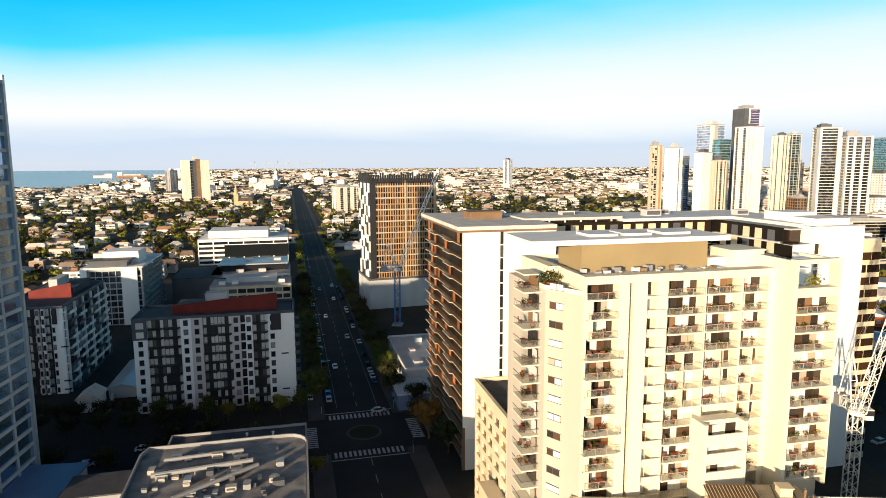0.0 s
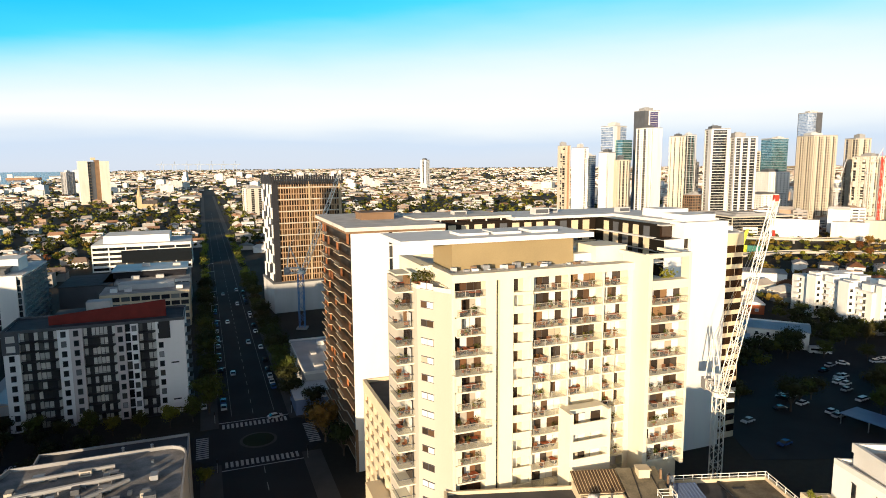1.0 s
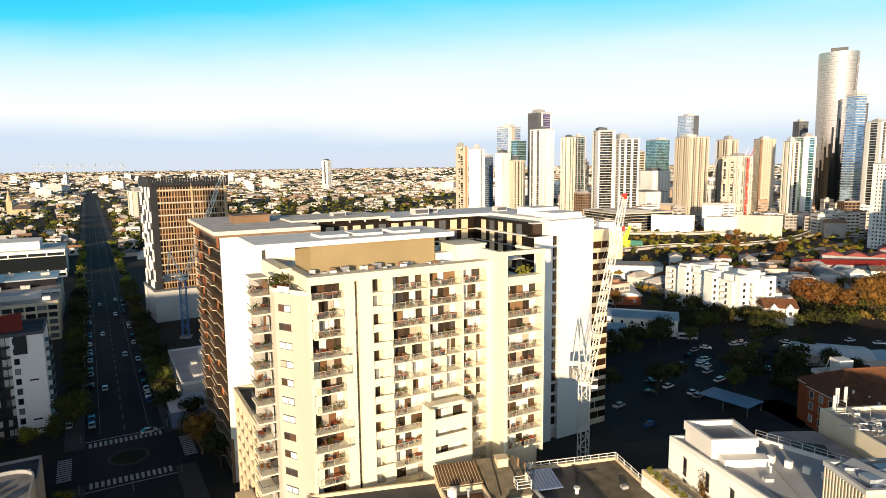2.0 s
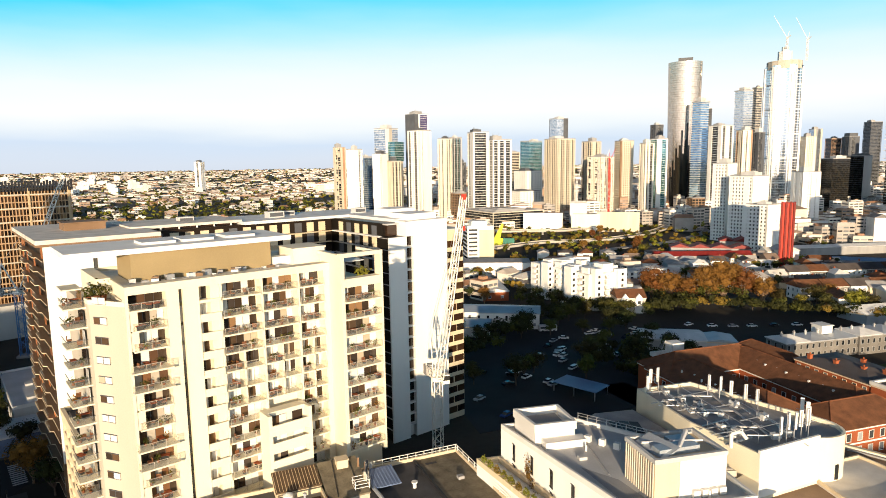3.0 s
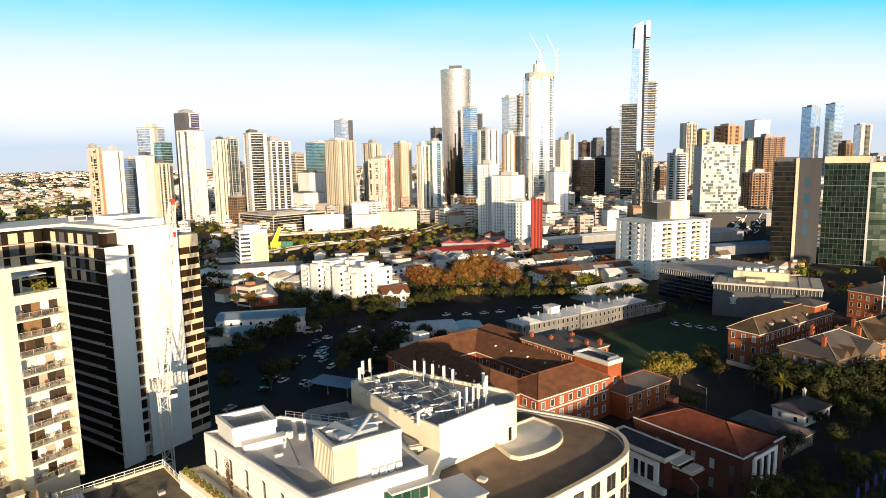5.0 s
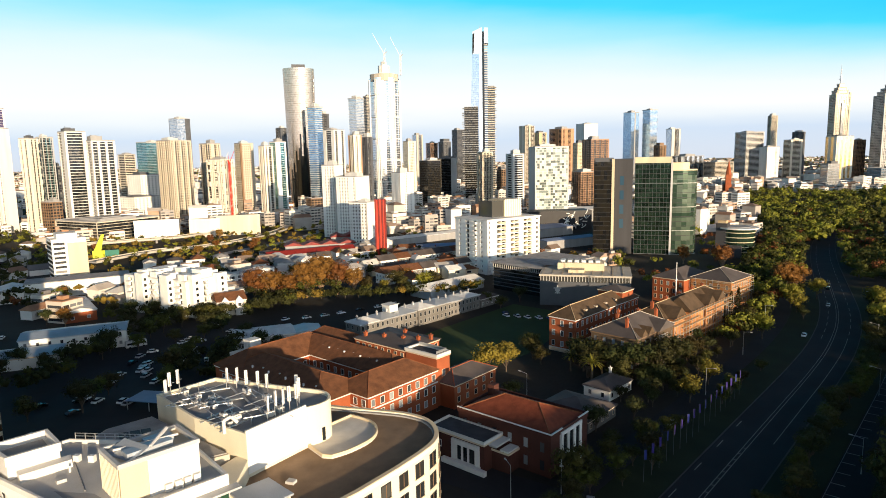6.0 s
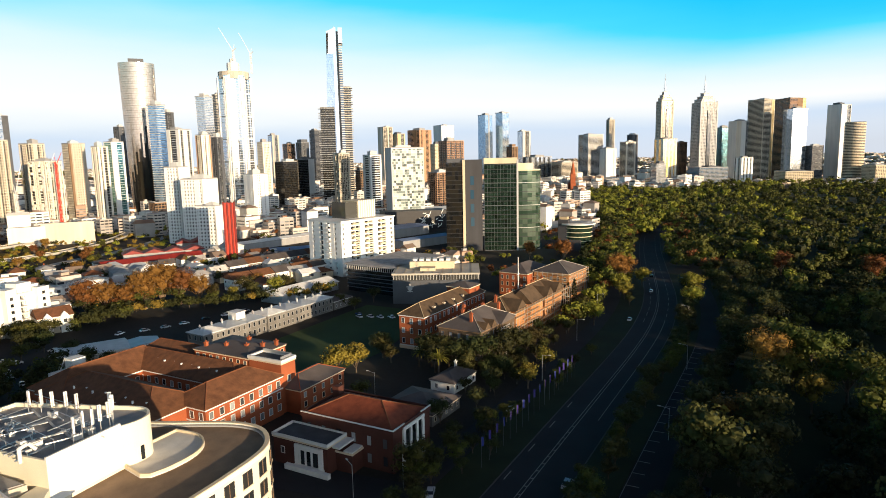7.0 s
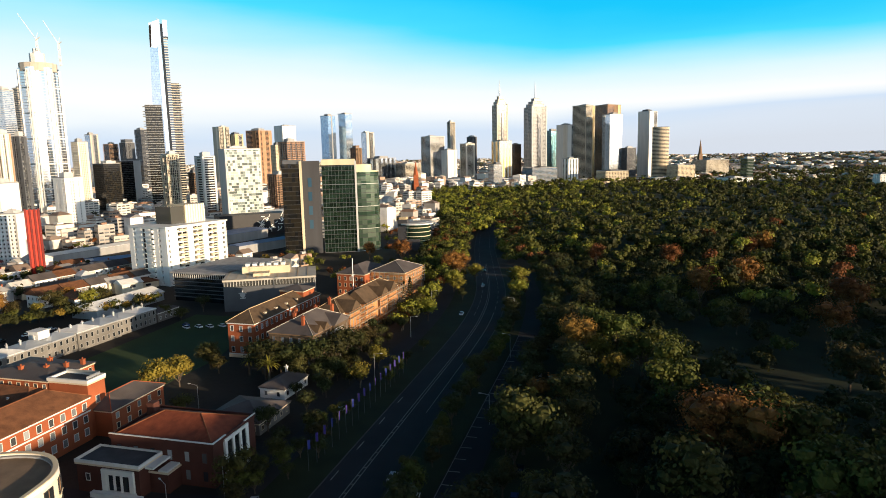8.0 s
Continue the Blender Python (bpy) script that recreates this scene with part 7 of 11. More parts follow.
# ---- along the avenue ----
def brown_tower():
    root = thing("apartment_tower", "tall tower with brown gridded face and black crown", "building", -64.0, 335.0, 25.5)
    w, d, z0, h = 35.3, 26.9, 16.0, 67.0
    part("podium", Geo().box(-19.2, -14.0, 0, 20, 14.4, 16), PALEGREY, root, "wrapped white concrete podium")
    part("podium_cap", Geo().box(-19.5, -14.3, 15.2, 20.3, 14.7, 16.2), DARKGREY, root)
    storeys(root, w, d, h, RUSTFRAME, G_RUST, fh=3.0, band=0.5, bay=1.3, pier=0.16, relief=0.9, z0=z0, crown=0.5)
    # the street flank: uneven black and white slabs
    part("flank_wall", Geo().box(-w / 2 - 0.5, -d / 2 - 0.3, z0, -w / 2, d / 2, h), BLACK, root)
    r = random.Random(3)
    for j in range(3):
        y, z, k = -d / 2 + j * 9.3, z0, j
        while z < h - 3:
            hh = r.uniform(3, 8)
            a = y + (0.3 if k % 2 else 4.9) + r.uniform(-0.3, 0.3)
            part("flank_slab", Geo().box(-w / 2 - 0.8, a, z, -w / 2 - 0.5, a + r.uniform(2.6, 4.2), min(z + hh, h)), WHITE, root)
            z, k = z + hh * r.choice((0.8, 1.0, 1.0)), k + 1
    for k in range(1, 9):
        part("floor_slab", Geo().box(-w / 2 + 2.4, -d / 2 - 0.32, z0 + k * 6.0 - 0.3, w / 2, -d / 2 - 0.02, z0 + k * 6.0 + 0.25), BUFF, root)
    for x in (-w / 2, 0.2, w / 2 - 1.4):
        part("face_pier", Geo().box(x, -d / 2 - 0.35, z0, x + (2.4 if x < -10 else 0.9), -d / 2 - 0.02, h), BLACK if x < -10 else TAN, root)
    for i in range(30):
        part("crown_slat", Geo().box(-w / 2 + i * 1.22, -d / 2 - 0.5, h - 1.5, -w / 2 + i * 1.22 + 0.8, -d / 2 + 0.4, h + 3.2 + r.uniform(-1.0, 0.9)), BLACK, root)
    for i in range(16):
        part("crown_slat", Geo().box(-w / 2 - 0.9, -d / 2 + 0.5 + i * 1.72, h - 1.5, -w / 2, -d / 2 + 1.7 + i * 1.72, h + 3.2 + r.uniform(-1.0, 0.9)), BLACK, root)
    part("roof", Geo().box(-w / 2 + 0.5, -d / 2 + 0.5, h, w / 2 - 0.5, d / 2 - 0.5, h + 0.4), GREY, root)
    return root


brown_tower()


def red_crown_flats(x, y, yaw, w, d, h, label):
    """White flats with dark balcony bays and a red sloping roof band."""
    root = thing("apartment_block", label, "building", x, y, yaw)
    part("core_wall", Geo().box(0, 1.6, 0, w, d, h), BRIGHTWHITE, root)
    part("roof_deck", Geo().box(0.4, 2, h, w - 0.4, d - 0.4, h + 0.2), ROOFDARK, root)
    part("parapet", Geo().ring(((-0.2, -0.3), (w + 0.2, -0.3), (w + 0.2, d), (-0.2, d)), h, h + 0.8, 0.3), DARKGREY, root)
    g = Geo()
    a, b = w * 0.22, w * 0.89
    y0, y1 = d * 0.36 - 0.5, d * 0.36
    g.add([(a, y0, h + 0.2), (b, y0, h + 0.2), (b, y0, h + 5.4), (a, y0, h + 2.9), (a, y1, h + 0.2), (b, y1, h + 0.2), (b, y1, h + 5.4), (a, y1, h + 2.9)],
          [(0, 1, 2, 3), (5, 4, 7, 6), (1, 5, 6, 2), (4, 0, 3, 7), (3, 2, 6, 7), (4, 5, 1, 0)])
    part("red_roof_wall", g, REDP, root, "red panelled roof wall")
    part("roof_room", Geo().box(w * 0.24, d * 0.45, h + 0.2, w * 0.84, d * 0.9, h + 2.6), ROOFDARK, root)
    part("dark_corner", Geo().box(-0.15, -0.2, h - 6.0, w * 0.085, -0.01, h - 0.02).box(-0.15, 0.0, h - 6.0, -0.01, 5.0, h - 0.02), DARKGREY, root, "dark clad top corner")
    for q in (h - 5.2, h - 2.4):
        window_unit(root, w * 0.043, -0.2, q, 1.9, 1.6, 0, G_CURTAIN, OFFWHITE, whole=True)
    part("lift_head", Geo().box(w * 0.42, d * 0.5, h + 2.6, w * 0.56, d * 0.75, h + 5.6), PALEGREY, root)
    n = int(h / 2.9)
    # bays from left to right: (start, end, kind)
    bays = ((0.0, 0.085, "wall"), (0.085, 0.18, "dark"), (0.18, 0.285, "dark"), (0.285, 0.35, "wall"), (0.35, 0.42, "lilac"), (0.42, 0.51, "dark"), (0.51, 0.60, "dark"), (0.60, 0.655, "lilac"),
            (0.655, 0.685, "slot"), (0.685, 0.73, "wall"), (0.73, 0.83, "dark"), (0.83, 0.885, "wall"), (0.885, 1.0, "blank"))
    for s, e, kind in bays:
        u0, u1 = s * w, e * w
        if kind in ("wall", "blank", "lilac"):
            part("wall_strip", Geo().box(u0, 0, 0, u1, 1.59, h), {"wall": BRIGHTWHITE, "blank": BRIGHTWHITE, "lilac": LILAC}[kind], root)
        for k in range(n):
            z = h - 2.9 * (k + 1) + 0.1
            if kind == "dark":
                v0 = -0.9 - 0.3 * (k < 3)
                if k == 0:
                    part("recess_wall", Geo().box(u0 + 0.02, 1.40, 0, u1 - 0.02, 1.58, h - 0.1), BLACK, root)
                bal = part("balcony", Geo().prism(((u0 + 0.05, 0.0), (u0 + 0.5, v0), (u1 - 0.5, v0), (u1 - 0.05, 0.0), (u1 - 0.05, 1.39), (u0 + 0.05, 1.39)), z - 0.2, z), BLACK, root)
                part("handrail", Geo().box(u0 + 0.45, v0 + 0.02, z + 0.95, u1 - 0.45, v0 + 0.1, z + 1.02), BLACK, bal)
                m = max(2, int((u1 - u0) / (1.05 if d < w else 2.2)))
                for i in range(m):
                    p = u0 + (u1 - u0) * i / m
                    if (i + int(u0)) % 5 == 0:
                        continue
                    part("sliding_door", Geo().box(p + 0.12, 1.3, z + 0.05, p + (u1 - u0) / m - 0.05, 1.39, z + 2.35), G_CURTAIN, root)
            elif kind == "wall" or kind == "lilac":
                window_unit(root, (u0 + u1) / 2, 0, z + 0.6, min(1.1, (u1 - u0) * 0.5), 1.5, 0, G_DARK if (k * 3 + int(u0)) % 4 else G_SHADE, DARKGREY, whole=True)
            elif kind == "blank":
                part("window_hood", Geo().box(u0 + 1.2, -0.15, z + 1.2, u0 + 3.4, -0.01, z + 1.6), BLACK if k in (4, 8, 9) else BRIGHTWHITE, root)
            else:
                part("slot_window", Geo().box(u0, 0.9, z + 0.3, u1, 1.58, z + 2.6), G_DARK, root)
    part("frame_box", Geo().ring(((w * 0.85, -0.4), (w * 0.915, -0.4), (w * 0.915, 0.0), (w * 0.85, 0.0)), h - 5.2, h, 0.25), BLACK, root)
    for k in range(n):
        z = h - 2.9 * (k + 1) + 0.1
        if d < w:
            part("side_balcony", Geo().box(w, 3, z - 0.2, w + 1.6, 7, z).box(w + 1.5, 3, z, w + 1.6, 7, z + 1.0), DARKGREY, root)
    if d > w:
        part("flank_wall", Geo().box(w + 0.02, 1.0, 0, w + 0.12, d - 0.5, h), BLACK, root, "dark glazed flank")
        r = random.Random(17)
        for k in range(n):
            z = h - 2.9 * (k + 1) + 0.1
            for j in range(5):
                y0 = 3 + j * 9 + (k % 2) * 1.5
                part("flank_balcony", Geo().box(w + 0.14, y0, z - 0.2, w + 1.3, y0 + 7.2, z).box(w + 1.22, y0, z, w + 1.3, y0 + 7.2, z + 0.9), WHITE if r.random() < 0.7 else DARKGREY, root)
                part("flank_window", Geo().box(w + 0.13, y0 + 0.4, z + 0.1, w + 0.2, y0 + r.uniform(2.5, 6.5), z + 2.3), G_SHADE, root)
        for j in range(6):
            part("flank_pier", Geo().box(w + 0.12, 1.2 + j * 9, 0, w + 0.7, 2.2 + j * 9, h), WHITE if j % 2 else OFFWHITE, root)
    return root


red_crown_flats(-113.5, 170.5, 20.0, 47, 18, 29, "white flats with dark balconies and a red roof band")
red_crown_flats(-166.0, 178.0, 20.0, 20, 48, 29, "white corner flats with long balconies and red roof band")

gh = thing("shed", "long shed with a grey sheet roof between flats", "building", -132, 197, 20)
wing(gh, -4, -15, 4, 15, 3.4, PALEGREY, ZINC, 1.2, 0)
gh = thing("house", "small white gabled house between the flats", "house", -131, 174, 20, group="houses of the middle distance")
wing(gh, -3, -4, 3, 4, 4.2, WHITE, ROOFPALE, 2.2, 0, win=(1.2, 0.9, 2.2, (1.4,), "s"), trim=OFFWHITE, whole=True)
gh = thing("garden_wall", "long pale rendered wall beside a path", "wall", -124, 172, 28)
part("wall", Geo().box(-0.2, -10, 0, 0.2, 10, 2.2), PALEGREY, gh)
part("coping", Geo().box(-0.3, -10.1, 2.2, 0.3, 10.1, 2.35), OFFWHITE, gh)

# slab of flats behind, with a white service core
f3 = thing("apartment_block", "grey flats with glass balconies and a white roof house", "building", -196, 292, 20)
storeys(f3, 26, 46, 27, PALEGREY, G_GREY, fh=3.0, band=0.45, bay=3, pier=0.25, relief=0.6)
part("white_core", Geo().box(4, -23.9, 0, 11, -23.1, 27.5), WHITE, f3)
part("white_corner", Geo().box(-13.5, -23.9, 0, -10.5, -20, 27.2), WHITE, f3)
part("roof", Geo().box(-13.4, -23.4, 27, 13.4, 23.4, 27.8), ROOFWHITE, f3)
part("roof_house", Geo().box(-7, -10, 27.8, 9, 6, 33.5), WHITE, f3)
part("roof_canopy", Geo().box(-10, -20, 27.8, 6, -11, 30.0).box(-11, -21, 30.0, 7, -10.2, 30.6), DARKGREY, f3)
for k in range(9):
    for j in range(5):
        bal = part("balcony", Geo().box(12.9, -20 + j * 8.5, 2.6 + k * 3.0, 14.8, -14 + j * 8.5, 2.8 + k * 3.0), GREY, f3)
        part("glass_panel", Geo().box(14.7, -20 + j * 8.5, 2.8 + k * 3.0, 14.75, -14 + j * 8.5, 3.8 + k * 3.0), RAILGLASS, bal)
# offices along the avenue's left side
o4 = thing("office_block", "white banded office block with a broad white roof", "building", -214, 475, 20)
storeys(o4, 66, 44, 19, WHITE, G_DARK, fh=3.6, band=1.6, bay=12, pier=0.8, relief=0.6)
part("roof", Geo().box(-33, -22, 19, 33, 22, 19.6), ROOFWHITE, o4)
part("roof_house", Geo().box(-26, -14, 19.6, 18, 18, 25), WHITE, o4)
part("dark_front", Geo().box(-14, -22.7, 6, 33.2, -22.05, 15), G_DARK, o4)
o5 = thing("office_block", "stepped glass offices with sun-lit top floor", "building", -152, 345, 20)
storeys(o5, 42, 36, 15, OFFWHITE, G_GREY, fh=3.4, band=1.1, bay=4, pier=0.5, relief=0.5)
part("roof", Geo().box(-21, -18, 15, 21, 18, 15.5), ROOFGREY, o5)
part("upper_floor", Geo().box(-17, -8, 15.5, 19, 16, 19), G_GREY, o5)
part("upper_roof", Geo().box(-18, -9, 19, 20, 17, 19.6), ZINC, o5)
for x, y in ((-8, -13), (4, -13), (12, 2), (-4, 6)):
    part("roof_unit", Geo().box(x, y, 15.5 if y < -8 else 19.6, x + 4, y + 2.5, 17.2 if y < -8 else 21), PALEGREY, o5)
o6 = thing("office_block", "cream offices with a lit terrace front", "building", -131, 296, 20)
storeys(o6, 38, 20, 17, SAND, G_GREY, fh=3.4, band=1.1, bay=4.2, pier=0.6, relief=0.5)
part("roof", Geo().box(-19, -10, 17, 19, 10, 17.5), ROOFGREY, o6)
part("roof_room", Geo().box(-12, -2, 17.5, 12, 8, 20), PALEGREY, o6)
for x in (-15, -9, 13):
    part("roof_unit", Geo().box(x, -7, 17.5, x + 3, -4.5, 19), ROOFWHITE, o6)
sh = thing("warehouse", "dark grey metal warehouse behind the flats", "building", -176, 330, 20)
part("wall", Geo().box(-12, -18, 0, 12, 18, 15), DARKGREY, sh)
part("roof", Geo().box(-12.3, -18.3, 15, 12.3, 18.3, 15.5), ROOFDARK, sh)

# low shops to the right of the avenue
lo = thing("shop_building", "low shop with a pale sheet roof and rooflights", "building", -34, 219, 20)
part("wall", Geo().box(-9, -20, 0, 14, 20, 7.6), PALEGREY, lo)
part("parapet", Geo().ring(((-9.3, -20.3), (14.3, -20.3), (14.3, 20.3), (-9.3, 20.3)), 7.6, 8.6, 0.35), OFFWHITE, lo)
part("roof", Geo().box(-8.9, -19.9, 7.62, 13.9, 19.9, 7.9), ZINC, lo)
for i, (x, y, a_s, b_s) in enumerate(((-5, -14, 3, 2.2), (2, -9, 2.2, 2.2), (8, -15, 3.4, 2.4), (-4, 0, 2, 3), (6, 4, 4, 2.4), (0, 11, 2.6, 2.6), (9, 13, 2.2, 3.0))):
    part("roof_light" if i % 2 else "roof_unit", Geo().box(x, y, 7.9, x + a_s, y + b_s, 8.5 + i % 3 * 0.5), (PALEGREY, DARKGREY, ROOFWHITE)[i % 3], lo)
lo = thing("shop_building", "small white flat-roofed shop by the footpath", "building", -32, 190, 20)
part("wall", Geo().box(-6, -7, 0, 6, 7, 5), BLUEROOF, lo)
part("roof", Geo().box(-6.3, -7.3, 5, 6.3, 7.3, 5.4), ROOFWHITE, lo)

# foreground roof with ducts
fr_ = thing("office_block", "office block with a curved parapet and ducts on its roof", "building", -43.0, 121.0, 20)
rp = [(-30, -40), (-1, -40), (-0.4, -38)] + [(-4 + 4 * math.cos(radians(a)), -7 + 4 * math.sin(radians(a))) for a in (0, 22, 45, 68, 90)] + [(-30, -3), (-31, -6)]
part("wall", Geo().prism(rp, 0, 20.2), GREY, fr_)
part("roof", Geo().prism(inset(rp, 0.5), 20.2, 20.35), ROOFMID, fr_)
part("parapet", Geo().ring(rp, 20.2, 21.0, 0.3), GREY, fr_)
part("back_block", Geo().box(-28, -2.9, 0, 0, 8.5, 17.5), GREY, fr_)
part("back_roof", Geo().box(-27.6, -2.5, 17.5, -0.4, 8.1, 17.7), ROOFDARK, fr_)
part("back_parapet", Geo().ring(((-28, -2.9), (0, -2.9), (0, 8.5), (-28, 8.5)), 17.5, 18.2, 0.3), GREY, fr_)
rr = random.Random(21)
for i in range(64):
    x, y = rr.uniform(-29, -5), rr.uniform(-36, -8)
    s = rr.uniform(0.3, 0.85)
    p, q = along(x, y, ox=-43.0, oy=121.0, yaw=20)
    t = thing("rooftop_unit", "sun-lit grey plant box on the ducted roof", "machine", p, q, 20 + rr.choice((0, 90)), 20.35, group="plant on the ducted roof")
    part("cabinet", Geo().box(-1.2 * s, -0.8 * s, 0.15, 1.2 * s, 0.8 * s, 1.3 * s).box(-s, -0.6 * s, 0, s, 0.6 * s, 0.15), rr.choice((PLANT, GREIGE, GREY, GREY, DARKGREY)), t)
    part("grille", Geo().box(-0.9 * s, -0.86 * s, 0.4, 0.9 * s, -0.8 * s, 1.0 * s), DARKGREY, t)
dk = thing("roof_duct", "long pale sheet metal duct across the roof", "duct", -43.0, 121.0, 20, 20.35)
part("run", Geo().beam((-27, -16, 0.9), (-10, -14, 0.9), 0.45, n=6).beam((-22, -25, 0.9), (-9, -16, 0.9), 0.4, n=6).beam((-26, -10, 0.8), (-12, -9, 0.8), 0.35, n=6), GREY, dk)
for i in range(8):
    part("support", Geo().box(-26 + i * 2, -16 + i * 0.2, 0, -25.8 + i * 2, -15.8 + i * 0.2, 0.6), STEEL, dk)
for i in range(10):
    p, q = along(-26 + i * 2.7, rr.uniform(-1, 6), ox=-43.0, oy=121.0, yaw=20)
    t = thing("roof_vent", "small white vent cowl on the lower roof", "vent", p, q, 20, 17.7, group="vents on the lower roof")
    part("vent_pipe", Geo().cyl(0, 0, 0, 0.6, 0.25, n=8), ROOFWHITE, t)
    part("cap", Geo().cyl(0, 0, 0.6, 0.75, 0.38, 0.2, 8), ROOFWHITE, t)
lb = thing("shop_building", "low stepped grey roofs in the shade", "building", -82, 106, 20)
part("wall", Geo().box(-12, -10, 0, 12, 6, 10), GREY, lb)
part("upper_wall", Geo().box(-4, -4, 10, 8, 5, 13).box(8, -2, 10, 12, 5, 15), GREY, lb)
part("roof", Geo().box(-4.2, -4.2, 13, 8.2, 5.2, 13.3), ROOFDARK, lb)

# the glass tower beside the first view
gl = thing("office_tower", "tall blue green glass tower with white floor bands", "building", -112.5, 97.0, 14)
storeys(gl, 36, 34, 92, PALEGREY, M_BLUE, fh=3.3, band=0.75, bay=6.5, pier=0.16, relief=0.3, x=-3)
part("corner_fin", Geo().box(14.7, 16.6, 0, 15.4, 17.4, 93), ZINC, gl)
part("podium", Geo().box(-20, -22, 0, 26, 14.5, 11.5), PALEGREY, gl)
part("podium_roof", Geo().box(-20.4, -22.4, 11.5, 26.4, 14.9, 12.0), BLUEROOF, gl)

# ---- the skyline ----
tower("apartment_tower", 174, 826, 19, 12, 12, 97, BUFF, G_GREY, label="white apartment tower with grey side panel and stacked balconies", front="rrrwwaaw", side="wwrrr", accent=CLAY)
tower("apartment_tower", 183, 774, 29, 14, 14, 93, WHITE, G_GREY, label="white slab apartment tower with dark window strips", front="wwwwwttrr", side="wwww")
tower("office_tower", 237, 946, 11, 13, 13, 86, PALEGREY, M_BLUE, label="dark blue banded office tower", front="gggg", side="gggg")
tower("apartment_tower", 216, 772, 38, 14, 14, 87, WHITE, G_GREY, label="plain white stepped apartment tower base wing", front="wwwwwwpw", side="pwwp")
tower("apartment_tower", 232, 804, 31, 22, 22, 120, OFFWHITE, M_SILVER, label="pale sand apartment tower with a dark crown", front="wwaagggg", side="gggg", accent=GREIGE)
tower("apartment_tower", 231, 763, 9, 13, 13, 78, BUFF, G_GREY, label="tan balconied lower wing of an apartment tower", front="ttwttwtt", side="twtw")
tower("apartment_tower", 295, 870, 17, 24, 24, 144, WHITE, G_PURPLE, label="tall apartment tower with purple glass crown", front="aaawggggggw", side="aaaaaa", accent=DARKGREY)
tower("apartment_tower", 286, 831, 28, 23, 23, 119, WHITE, G_GREY, label="white gridded apartment tower", front="tptwwwwwww", side="tptp")
tower("apartment_tower", 312, 801, 26, 13, 13, 107, IVORY, G_GREY, label="sand apartment tower with balconies", front="wwttwttr", side="twtw")
tower("office_tower", 340, 834, 14, 13, 13, 110, PALEGREY, M_TEAL, label="grey green glass apartment tower", front="ttgttgtt", side="tgtg")
tower("office_block", 301, 721, 14, 14, 14, 38, BROWN, G_DARK, band=1.0, bay=4, pier=0.8, label="low dark brown office block")
tower("office_tower", 371, 886, 13, 7, 7, 75, DARKGREY, G_GREY, band=1.0, bay=3, pier=0.4, label="slim dark glass tower")
tower("apartment_tower", 331, 730, -3, 21, 21, 112, OFFWHITE, G_GREY, label="white apartment slab with deep dark balconies", front="wtttttttttww", side="tttwww")
tower("apartment_tower", 352, 713, -5, 24, 24, 102, OFFWHITE, G_GREY, label="white apartment slab with deep dark balconies, lower wing", front="tttwtttwtttw", side="wwtttw")
tower("office_tower", 588, 1163, 8, 21, 21, 94, BUFF, M_SILVER, label="grey glass office tower", front="dddd", side="dddd")
tower("office_tower", 668, 1236, 7, 34, 34, 119, PALEGREY, M_TEAL, label="blue grey glass office tower", front="gggggg", side="gggggg")
tower("office_block", 502, 927, 7, 33, 33, 60, WHITE, G_GREY, band=2.0, bay=6, pier=3.4, label="white low rise office block")
tower("apartment_tower", 452, 739, 5, 29, 29, 104, BUFF, G_RUST, label="tan gridded apartment tower under construction", front="dptdptdptd", side="ptdptdp")
tower("office_tower", 769, 1295, 4, 31, 31, 172, PALEGREY, M_SILVER, label="teal glass office tower with a dark band", front="gggaa", side="gggg", accent=DARKGREY)
tower("apartment_tower", 509, 752, 2, 19, 19, 101, BUFF, G_RUST, label="brown grey apartment tower with balcony stacks", front="tpwtpt", side="tpt")
tower("apartment_tower", 498, 712, 12, 24, 24, 80, IVORY, G_GREY, label="white apartment tower with pale balconies", front="rprprpr", side="rprp")
tower("apartment_tower", 545, 728, -11, 19, 19, 101, BUFF, G_RUST, label="brown grey slab apartment tower", front="apppppw", side="pppp", accent=BROWN)
tower("apartment_tower", 539, 671, -3, 13, 13, 96, IVORY, G_GREY, label="cream apartment tower with balconies", front="wtwttw", side="twt")
tower("apartment_tower", 569, 686, -4, 16, 16, 102, WHITE, M_TEAL, label="white glassy apartment tower", front="wwwgggw", side="ggg")
tower("office_tower", 949, 1176, -4, 20, 20, 152, DARKGREY, G_GREY, band=1.0, bay=3, pier=0.4, label="dark grey office tower", style="mix")
tower("apartment_tower", 660, 715, 4, 17, 17, 154, PALEGREY, M_BLUE, band=0.5, bay=3, pier=0.25, label="pale blue glass apartment tower with gold crown", style="glass")
tower("office_tower", 858, 927, 4, 16, 16, 165, DARKGREY, G_GREY, band=1.0, bay=3, pier=0.4, label="dark glass office tower behind a bronze tower", style="mix")
tower("office_block", 566, 611, -17, 16, 16, 29, BROWN, G_DARK, band=1.0, bay=4, pier=0.8, label="small dark brick hotel block")
tower("apartment_tower", 660, 675, 3, 22, 22, 119, OFFWHITE, G_GREY, label="white balconied apartment tower", front="wttwwwttw", side="wttw")
tower("office_tower", 974, 956, 1, 24, 24, 203, PALEGREY, M_SILVER, band=0.5, bay=3, pier=0.25, label="curved pale blue glass office tower", style="glass")
tower("office_tower", 1026, 975, -11, 14, 14, 212, BUFF, G_GREY, band=1.2, bay=3.6, pier=1.3, label="slim grey tower beside a glass tower", style="glass")
tower("apartment_tower", 716, 691, -10, 15, 15, 114, IVORY, G_GREY, label="yellow sand apartment tower", front="wptwpa", side="tpt", accent=CLAY)
